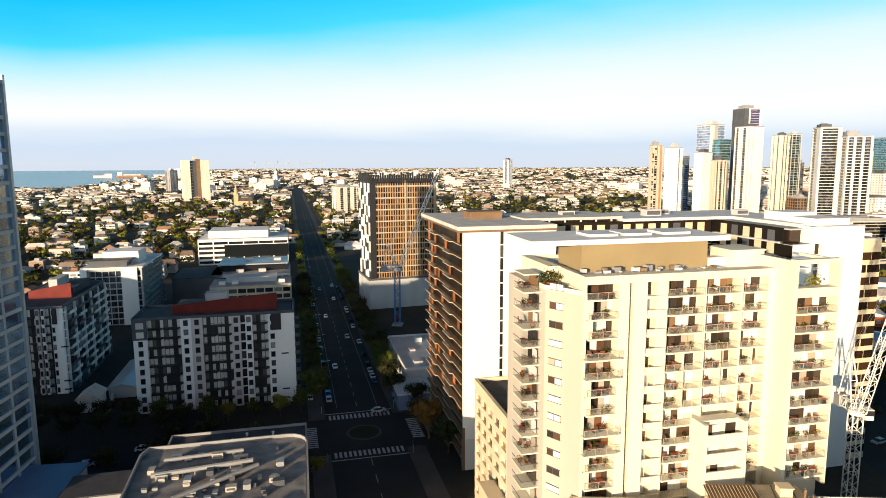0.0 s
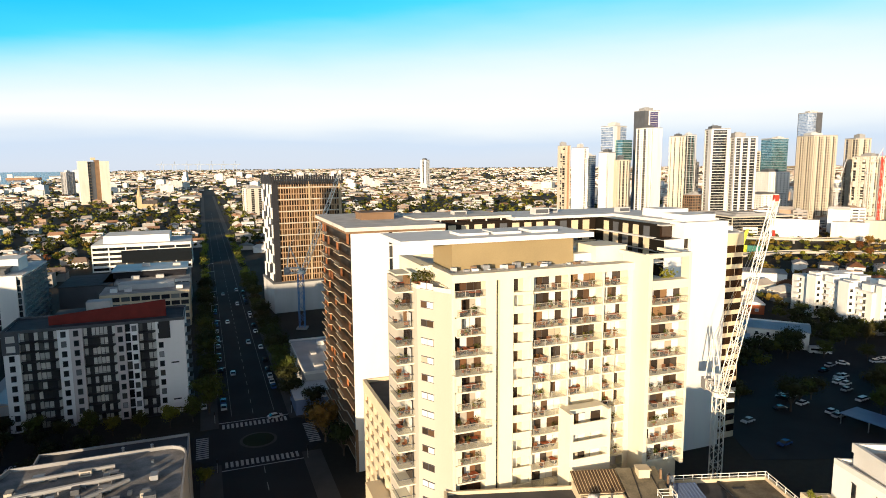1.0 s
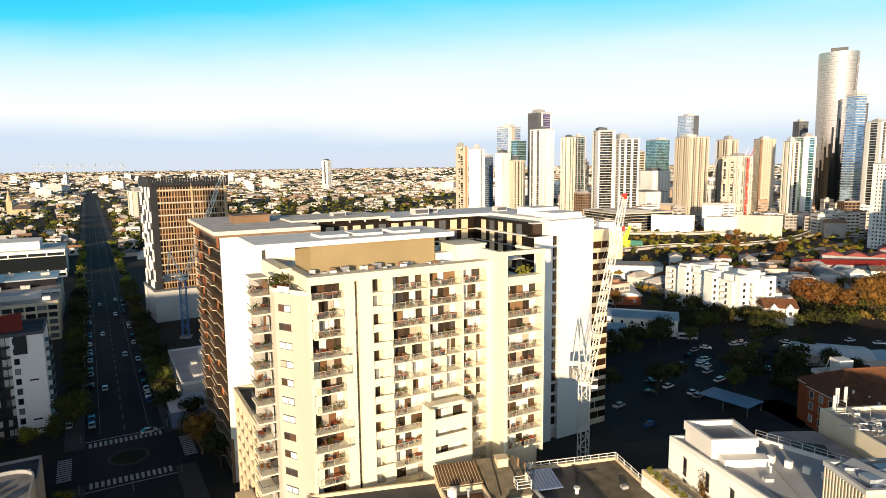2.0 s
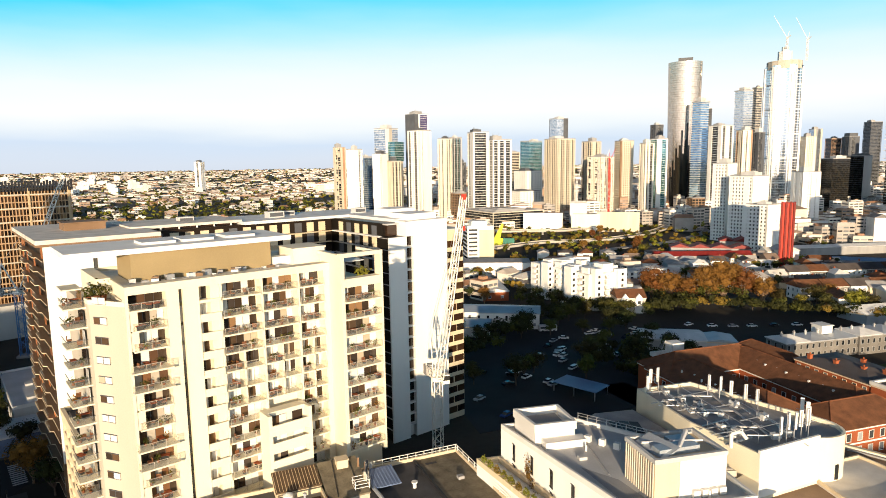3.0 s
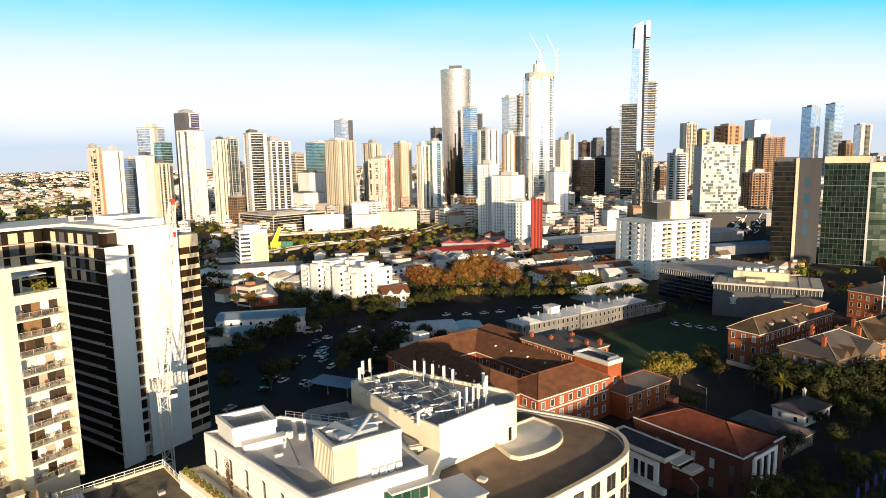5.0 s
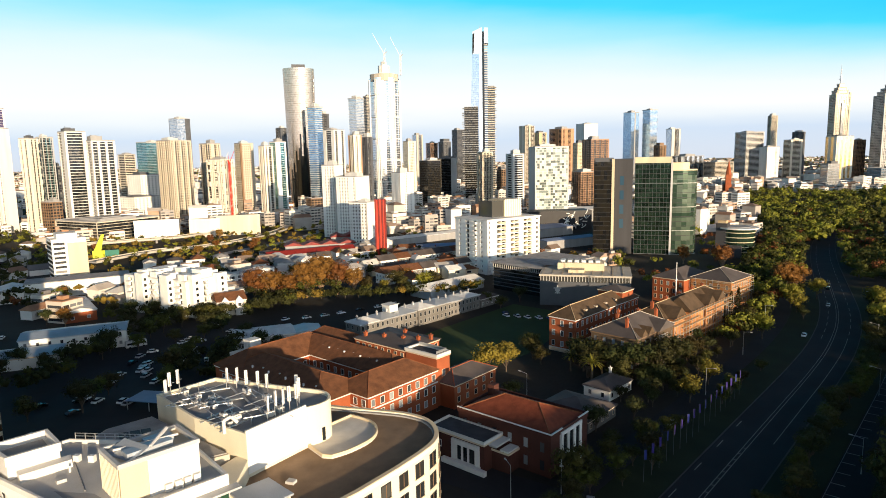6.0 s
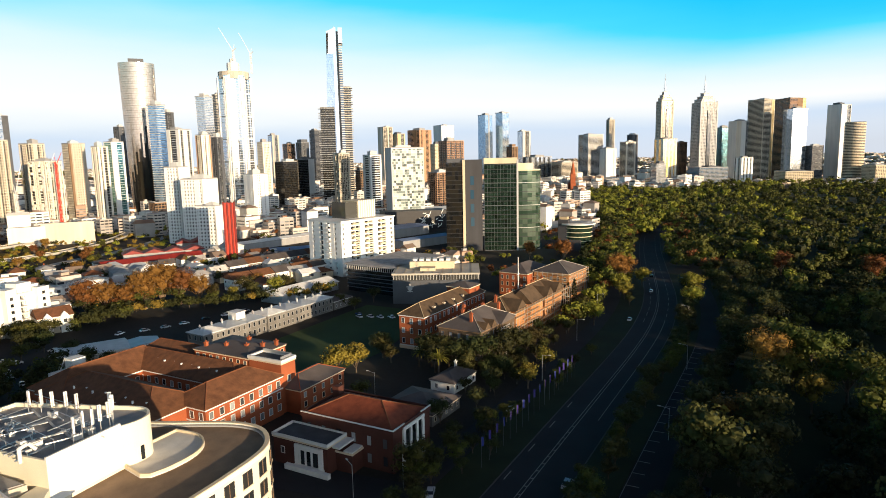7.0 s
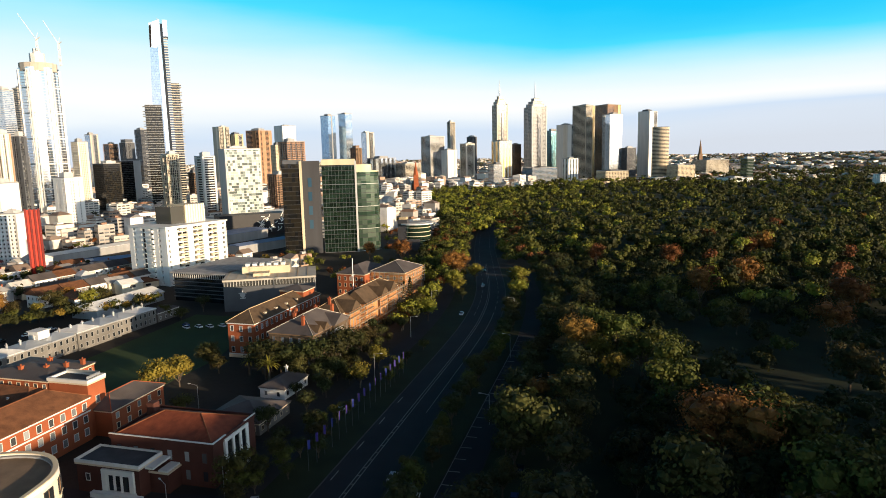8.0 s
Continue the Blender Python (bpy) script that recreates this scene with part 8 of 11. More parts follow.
tower("office_tower", 757, 706, -0, 12, 12, 112, DARKGREY, G_GREY, band=1.0, bay=3, pier=0.4, label="dark glass residential tower", style="mix")
tower("apartment_tower", 465, 460, 14, 15, 15, 71, WHITE, G_GREY, label="white social housing slab with many small windows", front="wwwwww", side="pppppp")
tower("apartment_tower", 466, 432, 14, 25, 22, 60, WHITE, G_GREY, label="white housing slab with long window rows", front="wwwwwww", side="ppppwp")
tower("apartment_tower", 431, 382, 14, 18, 18, 39, WHITE, G_GREY, label="white low housing block with blank end wall", front="wwwwpw", side="ppppp")
tower("apartment_tower", 618, 505, -15, 20, 20, 60, WHITE, G_GREY, label="white apartment tower with small windows", front="pwppwpw", side="wpwp")
tower("office_tower", 1012, 844, -15, 19, 19, 112, IVORY, G_GREY, label="cream office tower of the city centre", front="wppppw", side="pppp")
tower("office_tower", 1325, 1093, -16, 20, 20, 140, GREY, M_SILVER, label="grey office tower with an aerial", front="awgga", side="gggg", accent=GREIGE)
tower("office_block", 923, 716, -17, 28, 28, 73, BLACK, M_BLACK, label="black glass office block", front="gggggg", side="gggggg")
tower("office_block", 1020, 756, -29, 33, 33, 77, DARKGREY, M_BLACK, label="dark office block with cranes behind", front="gggggaaa", side="ggggg", accent=PALEGREY)
tower("office_tower", 1426, 1128, -17, 25, 25, 120, CLAY, G_GREY, label="brown office tower far off", front="tttt", side="tttt")
tower("office_tower", 1527, 1162, -18, 27, 27, 126, DARKGREY, G_GREY, band=1.0, bay=3, pier=0.4, label="dark office tower of the city centre", style="mix")
tower("office_tower", 1393, 1008, -19, 25, 25, 151, DARKGREY, G_GREY, label="dark brown office tower", front="dddddd", side="dddd")
tower("apartment_tower", 721, 453, -22, 15, 15, 83, BUFF, G_GREY, label="grey brown balconied apartment tower", front="trtrtr", side="trtr")
tower("apartment_tower", 767, 436, -25, 18, 18, 80, OFFWHITE, G_GREY, label="white balconied apartment tower", front="wddddddw", side="wdddw")
tower("office_tower", 1408, 806, -26, 27, 27, 152, BUFF, G_DARK, label="cream banded office tower", front="tdtwtdt", side="wwaw", accent=IVORY)
tower("office_tower", 1468, 802, -27, 23, 23, 137, IVORY, G_GREY, label="sand office tower of the city centre", front="aaattta", side="taat", accent=TAN)
tower("office_tower", 1538, 779, -17, 45, 45, 147, CLAY, G_DARK, label="brown stone office tower", front="wdwwddww", side="ddad", accent=BROWN)
tower("office_tower", 1747, 810, -31, 44, 44, 168, GREY, M_SILVER, label="pale office tower with a white side", front="gggaaaa", side="aaaa", accent=OFFWHITE)
tower("office_tower", 702, 349, -48, 39, 39, 87, OFFWHITE, G_PATCH, label="white office tower with a patchwork of pale green windows", front="gggggggggg", side="aaaaaa", accent=PALEGREY)
tower("office_tower", 1380, 650, -30, 20, 20, 106, SAND, G_GREY, band=1.7, bay=3.2, pier=1.6, label="yellow cream office tower")
tower("office_tower", 1079, 467, -37, 34, 34, 104, CLAY, G_DARK, label="orange brick office tower", front="dtdtdtd", side="dtdt")
tower("office_block", 846, 374, -31, 24, 24, 54, CLAY, G_DARK, label="brown brick hotel block", front="tdtdtd", side="tdtd")
tower("office_block", 1043, 637, -24, 17, 17, 54, BROWN, G_DARK, band=1.0, bay=4, pier=0.8, label="dark low office block")
tower("office_block", 1530, 169, -49, 24, 24, 51, GREY, M_SILVER, band=1.1, bay=3, pier=0.4, label="grey office block of the city centre")
tower("office_tower", 1889, 735, -22, 32, 32, 202, GREY, M_BLUE, label="dark stepped glass office tower", front="gggaggg", side="ggg", accent=GREY)
tower("apartment_tower", 1816, 650, -24, 30, 30, 201, PALEGREY, M_BLUE, band=0.5, bay=3, pier=0.25, label="glass tower with a yellow crown", style="glass")
tower("office_tower", 1685, 572, -25, 22, 22, 100, BROWN, G_DARK, band=1.5, bay=3, pier=0.9, label="brown office tower of the city centre", style="mix")
tower("office_tower", 1932, 623, -37, 29, 29, 150, BUFF, M_SILVER, label="slim grey office tower", front="aatgga", side="ggg", accent=PALEGREY)
tower("office_tower", 1892, 406, -43, 51, 51, 131, OFFWHITE, G_GREY, label="white stepped hospital tower", front="dddddddd", side="dddd")
tower("apartment_tower", 2295, 433, -45, 21, 21, 192, BUFF, G_GREY, band=1.2, bay=3.6, pier=1.3, label="very slim grey tower", style="balc")
tower("office_block", 1805, 338, -44, 32, 32, 90, OFFWHITE, G_GREY, label="plain pale office block", front="wwwwpw", side="pwpw")
tower("office_tower", 1864, 296, -46, 31, 31, 107, IVORY, G_GREY, label="pale sand office block", front="wdddddw", side="dddd")
tower("office_tower", 2112, 326, -46, 24, 24, 133, DARKGREY, G_GREY, band=1.0, bay=3, pier=0.4, label="dark office tower of the city centre", style="mix")
tower("office_tower", 1810, 189, -49, 41, 41, 111, IVORY, M_GOLD, label="bright yellow cream office tower", front="gwgwgwgw", side="gwgw")
tower("office_block", 1933, 163, -50, 23, 23, 103, BROWN, G_DARK, band=1.0, bay=4, pier=0.8, label="black office block of the city centre")
tower("office_tower", 2042, 60, -54, 30, 30, 143, DARKGREY, M_TEAL, band=0.8, bay=3, pier=0.3, label="teal dark glass tower")
tower("office_tower", 1943, 19, -55, 37, 37, 155, OFFWHITE, G_GREY, label="white office tower of the city centre", front="aaawwwgg", side="wwww", accent=BUFF)
tower("office_tower", 1944, -33, -34, 46, 46, 208, BUFF, M_GOLD, label="tall dark brown office tower", front="dddddddagg", side="dddd", accent=TAN)
tower("office_tower", 2043, -103, -47, 54, 54, 214, CLAY, M_GOLD, label="tall brown office tower with a gold top", front="dddddaaagg", side="dddd", accent=BROWN)
tower("office_tower", 1892, -111, -59, 39, 39, 178, PALEGREY, M_SILVER, label="pale reflective glass office tower", front="gggggggg", side="gggg")
tower("office_block", 1890, -157, -60, 29, 29, 85, DARKGREY, G_GREY, band=1.0, bay=3, pier=0.4, label="dark glass office block")
tower("office_tower", 1986, -214, -39, 38, 38, 188, OFFWHITE, G_GREY, label="white sided office tower", front="wwwwgtt", side="wwww")
tower("apartment_tower", 1744, 0, -55, 30, 30, 60, WHITE, G_GREY, label="white apartment block above the park", front="wtwtwtw", side="twtw")
tower("office_block", 1690, 76, -63, 68, 68, 39, GREY, M_BLUE, band=1.1, bay=3, pier=0.4, label="long grey office block above the park")
tower("office_block", 1692, -105, -69, 60, 60, 28, SAND, G_GREY, band=1.4, bay=4, pier=1.4, label="sand coloured school block above the park")
tower("office_block", 1680, 179, -49, 51, 51, 13, WHITE, G_GREY, band=2.0, bay=6, pier=3.4, label="low white church hall above the park")
tower("office_block", 1510, -351, -68, 54, 54, 15, WHITE, G_GREY, band=2.0, bay=6, pier=3.4, label="long low white stadium office")
tower("office_tower", 1524, -380, -58, 20, 20, 55, DARKGREY, M_GREEN, band=0.5, bay=3, pier=0.25, label="lone green glass office tower", style="glass")
tower("office_block", 1340, -566, -79, 21, 21, 25, WHITE, G_GREY, band=2.0, bay=6, pier=3.4, label="white block at the park edge")
tower("office_block", 1729, 438, -41, 51, 51, 55, BUFF, G_GREY, label="sand office block of the city centre", front="dddddddd", side="dddd")
tower("office_block", 1755, 523, -38, 58, 58, 71, GREY, M_SILVER, label="grey office block of the city centre", front="tgtgtgtg", side="tgtg")
tower("office_block", 1826, -287, -64, 51, 51, 37, SAND, G_GREY, band=1.4, bay=4, pier=1.4, label="low sand terrace block")
tower("office_block", 2110, -412, -67, 75, 75, 45, BUFF, G_DARK, band=1.5, bay=4, pier=0.8, label="low tan museum block")
tower("apartment_tower", -29, 2000, 57, 21, 21, 88, WHITE, G_GREY, label="lone slim white apartment tower", front="wtwwtw", side="wtw")
tower("apartment_tower", -268, 962, 36, 34, 22, 41, IVORY, G_GREY, label="cream apartment block among trees", front="wtwtwt", side="twt")
tower("apartment_tower", -238, 976, 36, 16, 18, 43, IVORY, G_GREY, label="cream apartment block beside the avenue", front="ttwttwtt", side="wtwt")
tower("apartment_tower", -948, 1647, 64, 23, 23, 61, GREY, M_SILVER, band=1.1, bay=3, pier=0.4, label="blue glass apartment block by the bay", style="mix")
tower("office_block", 472, 886, 8, 40, 40, 30, WHITE, G_GREY, band=2.0, bay=6, pier=3.4, label="white low office block by the freeway")
tower("office_block", 341, 683, 10, 72, 72, 19, BUFF, G_DARK, label="low sand podium block with open car decks", front="tttttttt", side="tttttt")


bx = thing("glass_annex", "teal glass box clipped on a white apartment tower", "building", 241, 790, 31, 78)
part("glass", panes(17, 12, 0, 25, 3.1, 2.4), M_TEAL, bx, kind="stuff")
for k in range(9):
    part("floor_band", Geo().box(-8.6, -6.1, k * 3.1, 8.6, 6.1, k * 3.1 + 0.35), PALEGREY, bx)
part("bracket_wall", Geo().box(-8.0, -5.0, -78, 8.0, 5.0, 0), BUFF, bx)


def ngon(n, r, sx=1.0, sy=1.0, off=0.0):
    return [(r * sx * math.cos(2 * math.pi * (i + off) / n), r * sy * math.sin(2 * math.pi * (i + off) / n)) for i in range(n)]


def loft(geo, rows):
    """A skin through outlines of equal count at rising heights."""
    n = len(rows[0][1])
    k0 = len(geo.v)
    for z, p in rows:
        geo.v += [(x, y, z) for x, y in p]
    for i in range(len(rows) - 1):
        for j in range(n):
            a, b = k0 + i * n + j, k0 + i * n + (j + 1) % n
            geo.f.append((a, b, b + n, a + n))
    geo.f.append(tuple(k0 + (len(rows) - 1) * n + j for j in range(n)))
    return geo


# the very tall blue glass tower: faceted shaft, silver notched crown, balconied side shafts
eu = thing("skyscraper", "very tall blue glass tower with a silver notched crown", "building", 989, 649, -55)


def slab_of(x0, x1, y0=-13.0, y1=13.0):
    return [(x0, y0), (x1, y0), (x1, y1), (x0, y1)]


g = Geo()
for k in range(66):
    z0, z1 = 4.0 * k, 4.0 * (k + 1)
    xl = [-20.0 + 6.5 * max(0.0, z - 90) / 172 for z in (z0, z1)]
    for i in range(5):
        f0, f1 = i / 5, (i + 1) / 5
        g.add([(xl[0] + (-2.2 - xl[0]) * f0, -13, z0), (xl[0] + (-2.2 - xl[0]) * f1, -13, z0), (xl[1] + (-2.2 - xl[1]) * f1, -13, z1 - 0.25), (xl[1] + (-2.2 - xl[1]) * f0, -13, z1 - 0.25)], [(0, 1, 2, 3)])
part("shaft_glass", g, M_STEELBLUE, eu, "blue grey glass face", kind="stuff")
part("shaft", loft(Geo(), [(0, slab_of(-19.9, 13.0, -12.9)), (90, slab_of(-19.9, 13.0, -12.9)), (262, slab_of(-13.4, 13.0, -12.9))]), M_DEEP, eu)
part("bright_seam", Geo().box(-2.2, -14.2, 0, 3.6, -12.95, 262), M_SILVER, eu, "bright silver glass strip")
part("dark_seam", Geo().box(3.6, -13.6, 0, 7.4, -12.95, 296), M_BLACK, eu, "dark glass slot")
g = Geo()
for k in range(74):
    g.box(7.4, -14.4, 4 * k, 13.4, -12.0, 4 * k + 1.7)
part("side_band", g, PALEGREY, eu, kind="stuff")
part("crown", Geo().add([(-13.8, -13.4, 258), (3.5, -13.4, 258), (3.5, 13, 258), (-13.8, 13, 258), (-12.8, -13.4, 296), (3.5, -13.4, 303), (3.5, 13, 303), (-12.8, 13, 296)], [(3, 2, 1, 0), (4, 5, 6, 7), (0, 1, 5, 4), (1, 2, 6, 5), (2, 3, 7, 6), (3, 0, 4, 7)]).box(7.5, -14.6, 276, 14.5, 13, 302), SILVER, eu, "silver crown")
part("crown_window", Geo().add([(x, y, z) for y in (-13.7, -13.45) for x, z in ((-13.7, 257), (-11.0, 260), (-9.4, 294), (-12.8, 292))], [(0, 1, 2, 3), (0, 4, 5, 1), (1, 5, 6, 2), (2, 6, 7, 3), (3, 7, 4, 0)]), G_BLACK, eu, "dark glass notch")
part("side_shaft", panes(17, 24, 0, 202, 4.0, 3.0, 17.0, 1), M_SMOKE, eu, kind="stuff")
part("low_shaft", panes(25, 24, 0, 166, 4.0, 3.0, -16.5, -4.5), M_BLACK, eu, kind="stuff")
part("shaft_roof", Geo().box(8.7, -10.8, 201.6, 25.3, 12.8, 203).box(-28.8, -16.3, 165.6, -4.2, 7.3, 167), GREY, eu)
g = Geo()
for k in range(51):
    g.box(8.6, -12.2, 4 * k, 26.0, 13.4, 4 * k + 1.0)
    if k % 3:
        g.box(26.0, -10.0, 4 * k, 28.6, 2.0, 4 * k + 0.6)
part("balcony_band", g, BUFF, eu, kind="stuff")
g = Geo()
for k in range(42):
    g.box(-29.6, -17.0, 4 * k, -3.6, 8.0, 4 * k + 0.4)
    if k % 4:
        g.box(-33.0, -14.0, 4 * k, -29.6, -2.0, 4 * k + 0.7)
part("floor_band", g, PALEGREY, eu, kind="stuff")
part("spire", Geo().cyl(0, 0, 302, 307, 0.5, n=6), STEEL, eu)

# bronze curved tower
pp = thing("skyscraper", "curved bronze and silver tower with a flat top", "building", 682, 775, -40)
shaft = ngon(56, 1.0)
g = Geo()
for k in range(65):
    for j in range(56):
        f0, f1 = k / 65, (k + 1) / 65
        q = [(22.0 + 2.0 * f, 0.92 + 0.08 * f, 217 * f) for f in (f0, f1)]
        (xa, ya), (xb, yb) = shaft[j], shaft[(j + 1) % 56]
        g.add([(xa * q[0][0] * q[0][1], ya * q[0][0] * 0.8, q[0][2]), (xb * q[0][0] * q[0][1], yb * q[0][0] * 0.8, q[0][2]), (xb * q[1][0] * q[1][1], yb * q[1][0] * 0.8, q[1][2] - 0.2), (xa * q[1][0] * q[1][1], ya * q[1][0] * 0.8, q[1][2] - 0.2)], [(0, 1, 2, 3)])
part("shaft", g, M_BRONZE, pp, kind="stuff")
part("core", Geo().prism(ngon(40, 20.0, 0.92, 0.78), 0, 216.5), BROWN, pp)
part("roof_box", Geo().box(-10, -7, 216.5, 10, 7, 223), DARKGREY, pp)
# the tower's dark lower reflections, built as glass strips of uneven height
for j, top in ((38, 92), (39, 78), (40, 96), (41, 118), (42, 84), (43, 104), (44, 128), (45, 96), (46, 70), (47, 112), (37, 60), (36, 74), (35, 50), (34, 64)):
    (xa, ya), (xb, yb) = shaft[j], shaft[j + 1]
    part("dark_strip", Geo().add([(xa * 20.6, ya * 17.9, 0), (xb * 20.6, yb * 17.9, 0), (xb * 22.4, yb * 18.9, top), (xa * 22.4, ya * 18.9, top)], [(0, 1, 2, 3)]), M_BLACK, pp, "dark glass strip standing for a reflection")

# white ribbed tower with its top still being built
au = thing("skyscraper", "white ribbed glass tower with construction deck on top", "building", 850, 754, -45)
lobes = [(24.0 * (1 + 0.10 * math.cos(6 * a)) * math.cos(a), 24.0 * (1 + 0.10 * math.cos(6 * a)) * math.sin(a)) for a in [2 * math.pi * i / 48 for i in range(48)]]
part("shaft", loft(Geo(), [(0, lobes), (214, lobes)]), M_SILVER, au)
for i in range(48):
    if i % 8 in (0, 1, 7):
        x, y = lobes[i]
        part("rib", Geo().obox(x * 1.01, y * 1.01, 0, 212, 1.5, 1.5, 7.5 * i), WHITE, au)
g = Geo()
for k in range(52):
    g.prism([(x * 1.006, y * 1.006) for x, y in lobes], 4.1 * k, 4.1 * k + (0.5 if k % 9 else 2.4))
part("floor_band", g, OFFWHITE, au, kind="stuff")
part("deck_screen", Geo().prism(ngon(16, 24.5), 209, 221), GREIGE, au, "tan construction screens")
part("core", Geo().prism(ngon(10, 10), 221, 236).prism(ngon(8, 5), 236, 243), OFFWHITE, au)


def small_crane(x, y, z, tip, mat=OFFWHITE, foot=0.0, label="distant luffing crane on a tower top"):
    """foot: how far the mast reaches down below z."""
    c = thing("tower_crane", label, "crane", x, y, 0, z - foot, group="cranes of the skyline")
    top = foot + 15
    part("mast", lattice(Geo(), (0, 0, 0), (0, 0, top + 1), 2.0, 2.0, max(4, int(top / 4)), 0.22), mat, c)
    part("jib", Geo().beam((0, 0, top), (tip[0], tip[1], tip[2] + foot), 0.55, 0.3), mat, c)
    part("counter_jib", Geo().beam((0, 0, top), (-tip[0] * 0.25, -tip[1] * 0.25, top + 4), 0.8), STEELRED if mat is STEELRED else GREY, c)
    part("a_frame", Geo().beam((0, 0, top), (-tip[0] * 0.12, -tip[1] * 0.12, top + 10), 0.3), mat, c)


small_crane(846, 748, 240, (-14, 14, 50))
small_crane(868, 731, 236, (-12, 12, 48), foot=16)
small_crane(488, 700, 45, (10, -8, 44), foot=45, label="white luffing crane before unfinished towers")
small_crane(455, 700, 30, (14, 8, 48), foot=30, label="white luffing crane before unfinished towers")
small_crane(497, 690, 60, (4, -6, 30), STEELRED, foot=60, label="red luffing crane on a building site")
small_crane(950, 900, 70, (18, 6, 40), foot=70, label="pale luffing crane behind dark offices")

# slim red block
rd = thing("sculpture_tower", "slim bright red ribbed tower block", "building", 398.5, 329.5, -46)
part("shaft", Geo().box(-4.4, -3, 0, 4.4, 3, 44.5), STEELRED, rd)
for x in (-4.5, -1.8, 0.9, 3.2):
    part("rib", Geo().box(x, -3.7, 0, x + 1.3, -3.02, 45.3), REDP, rd)

# paired spired towers
for x, y, h, w, lab in ((1878, 203, 214, 33, "stone and glass tower with stepped top and mast"), (1889, 103, 205, 48, "grey stepped office tower with a tall mast")):
    s = thing("skyscraper", lab, "building", x, y, -52)
    storeys(s, w, w * 0.9, h, BUFF if w < 40 else PALEGREY, G_GREY, fh=3.8, band=1.1, bay=4, pier=1.4, relief=0.5)
    stone = BUFF if w < 40 else PALEGREY
    for e in (-1, 1):
        part("corner_pier", Geo().box(e * w * 0.5 - 1.6, -w * 0.45 - 0.7, 0, e * w * 0.5 + 1.6, -w * 0.45 + 2.5, h + 3), stone, s)
    part("front_bay", panes(w * 0.2, 2.4, 0, h - 22, 3.8, 3.0, 0, -w * 0.45 - 0.6), M_SMOKE, s, kind="stuff")
    for t, d, lo, hi in ((0.40, 0.36, h, h + 8), (0.30, 0.27, h + 8, h + 15), (0.17, 0.16, h + 15, h + 24)):
        part("crown_step", Geo().box(-w * t, -w * d, lo, w * t, w * d, hi).box(-w * t - 0.5, -w * d - 0.5, hi, w * t + 0.5, w * d + 0.5, hi + 1), stone, s)
        part("crown_window", Geo().box(-w * t * 0.7, -w * d - 0.25, lo + 2.2, w * t * 0.7, -w * d - 0.02, hi - 1.4).box(-w * t - 0.25, -w * d * 0.7, lo + 2.2, -w * t - 0.02, w * d * 0.7, hi - 1.4), M_SMOKE, s)
    part("mast", Geo().cyl(0, 0, h + 24, h + 72, 1.6, 0.3, 8), STEEL, s)
    part("mast_ring", Geo().cyl(0, 0, h + 34, h + 36, 3.4, n=10).cyl(0, 0, h + 42, h + 43.5, 2.8, n=10).cyl(0, 0, h + 50, h + 51, 2.2, n=10).cyl(0, 0, h + 58, h + 59, 1.8, n=10), STEEL, s)
ro = thing("skyscraper", "round banded white apartment tower", "building", 1883, -240, 0)
part("shaft", Geo().cyl(0, 0, 0, 140, 22, n=28), G_DARK, ro)
g = Geo()
for k in range(38):
    g.cyl(0, 0, 3.7 * k, 3.7 * k + 1.9, 22.8, n=28)
part("floor_band", g, SAND, ro, kind="stuff")
for x, y, z0, h, r_, mat, lab in ((1350, 315, 0, 64, 5, BRICK, "brown gothic cathedral spire"), (2310, -415, 0, 112, 6, BROWN, "dark cathedral spire far off"), (-505, 1089, 0, 42, 4, TAN, "sand stone church spire among the houses")):
    s = thing("church", lab, "building", x, y, 20, rise(x, y))
    part("tower_wall", Geo().box(-r_, -r_, 0, r_, r_, h * 0.55), mat, s)
    part("spire", Geo().cyl(0, 0, h * 0.55, h, r_ * 1.1, 0.1, 8), mat, s)
    part("nave", Geo().box(r_, -r_ * 1.4, 0, r_ * 7, r_ * 1.4, h * 0.25), mat, s)
    part("nave_roof", Geo().hip(r_, -r_ * 1.4, r_ * 7, r_ * 1.4, h * 0.25 + 0.2, h * 0.15, 0), SLATE, s)
tw = thing("apartment_tower", "pair of cream slab housing towers joined by a dark core", "building", -682, 1279, 34)
part("slab", Geo().box(-27, -14, 0, -11, 14, 86), IVORY, tw)
part("slab", Geo().box(10, -14, 0, 27, 14, 86), IVORY, tw)
part("core", Geo().box(-10.9, -10, 0, 1.9, 10, 85), DARKGREY, tw)
part("core", Geo().box(2.0, -11, 0, 9.9, 10, 88), BROWN, tw)
part("lift_head", Geo().box(-4, -6, 88, 4, 6, 93), SAND, tw)
for k in range(0, 29, 2):
    part("gallery", Geo().box(-10.8, -12, 3 * k, -6, -10.02, 3 * k + 1.0), TAN, tw)

# mid distance: drum-cornered office, painted screens, hoardings, canopies
cy = thing("office_block", "white office block with a blank sunny front and dark side strips", "building", 208, 440, -12)
part("wall", Geo().box(-9, -10, 0, 11, 12, 27), WHITE, cy)
part("front_panel", Geo().box(0, -10.5, 0, 11.3, -10.02, 25), SAND, cy, "cream front panel")
for k in range(8):
    part("window_strip", Geo().box(-9.2, -9, 2.4 + k * 3.1, -9.02, 11, 4.2 + k * 3.1), G_DARK, cy)
    part("front_strip", Geo().box(-8, -10.2, 2.4 + k * 3.1, -1.5, -10.02, 3.9 + k * 3.1), G_GREY, cy)
part("roof_house", Geo().box(-5, -5, 27, 7, 8, 31), WHITE, cy)
part("parapet", Geo().ring(((-9.2, -10.2), (11.2, -10.2), (11.2, 12.2), (-9.2, 12.2)), 27, 28, 0.4), OFFWHITE, cy)
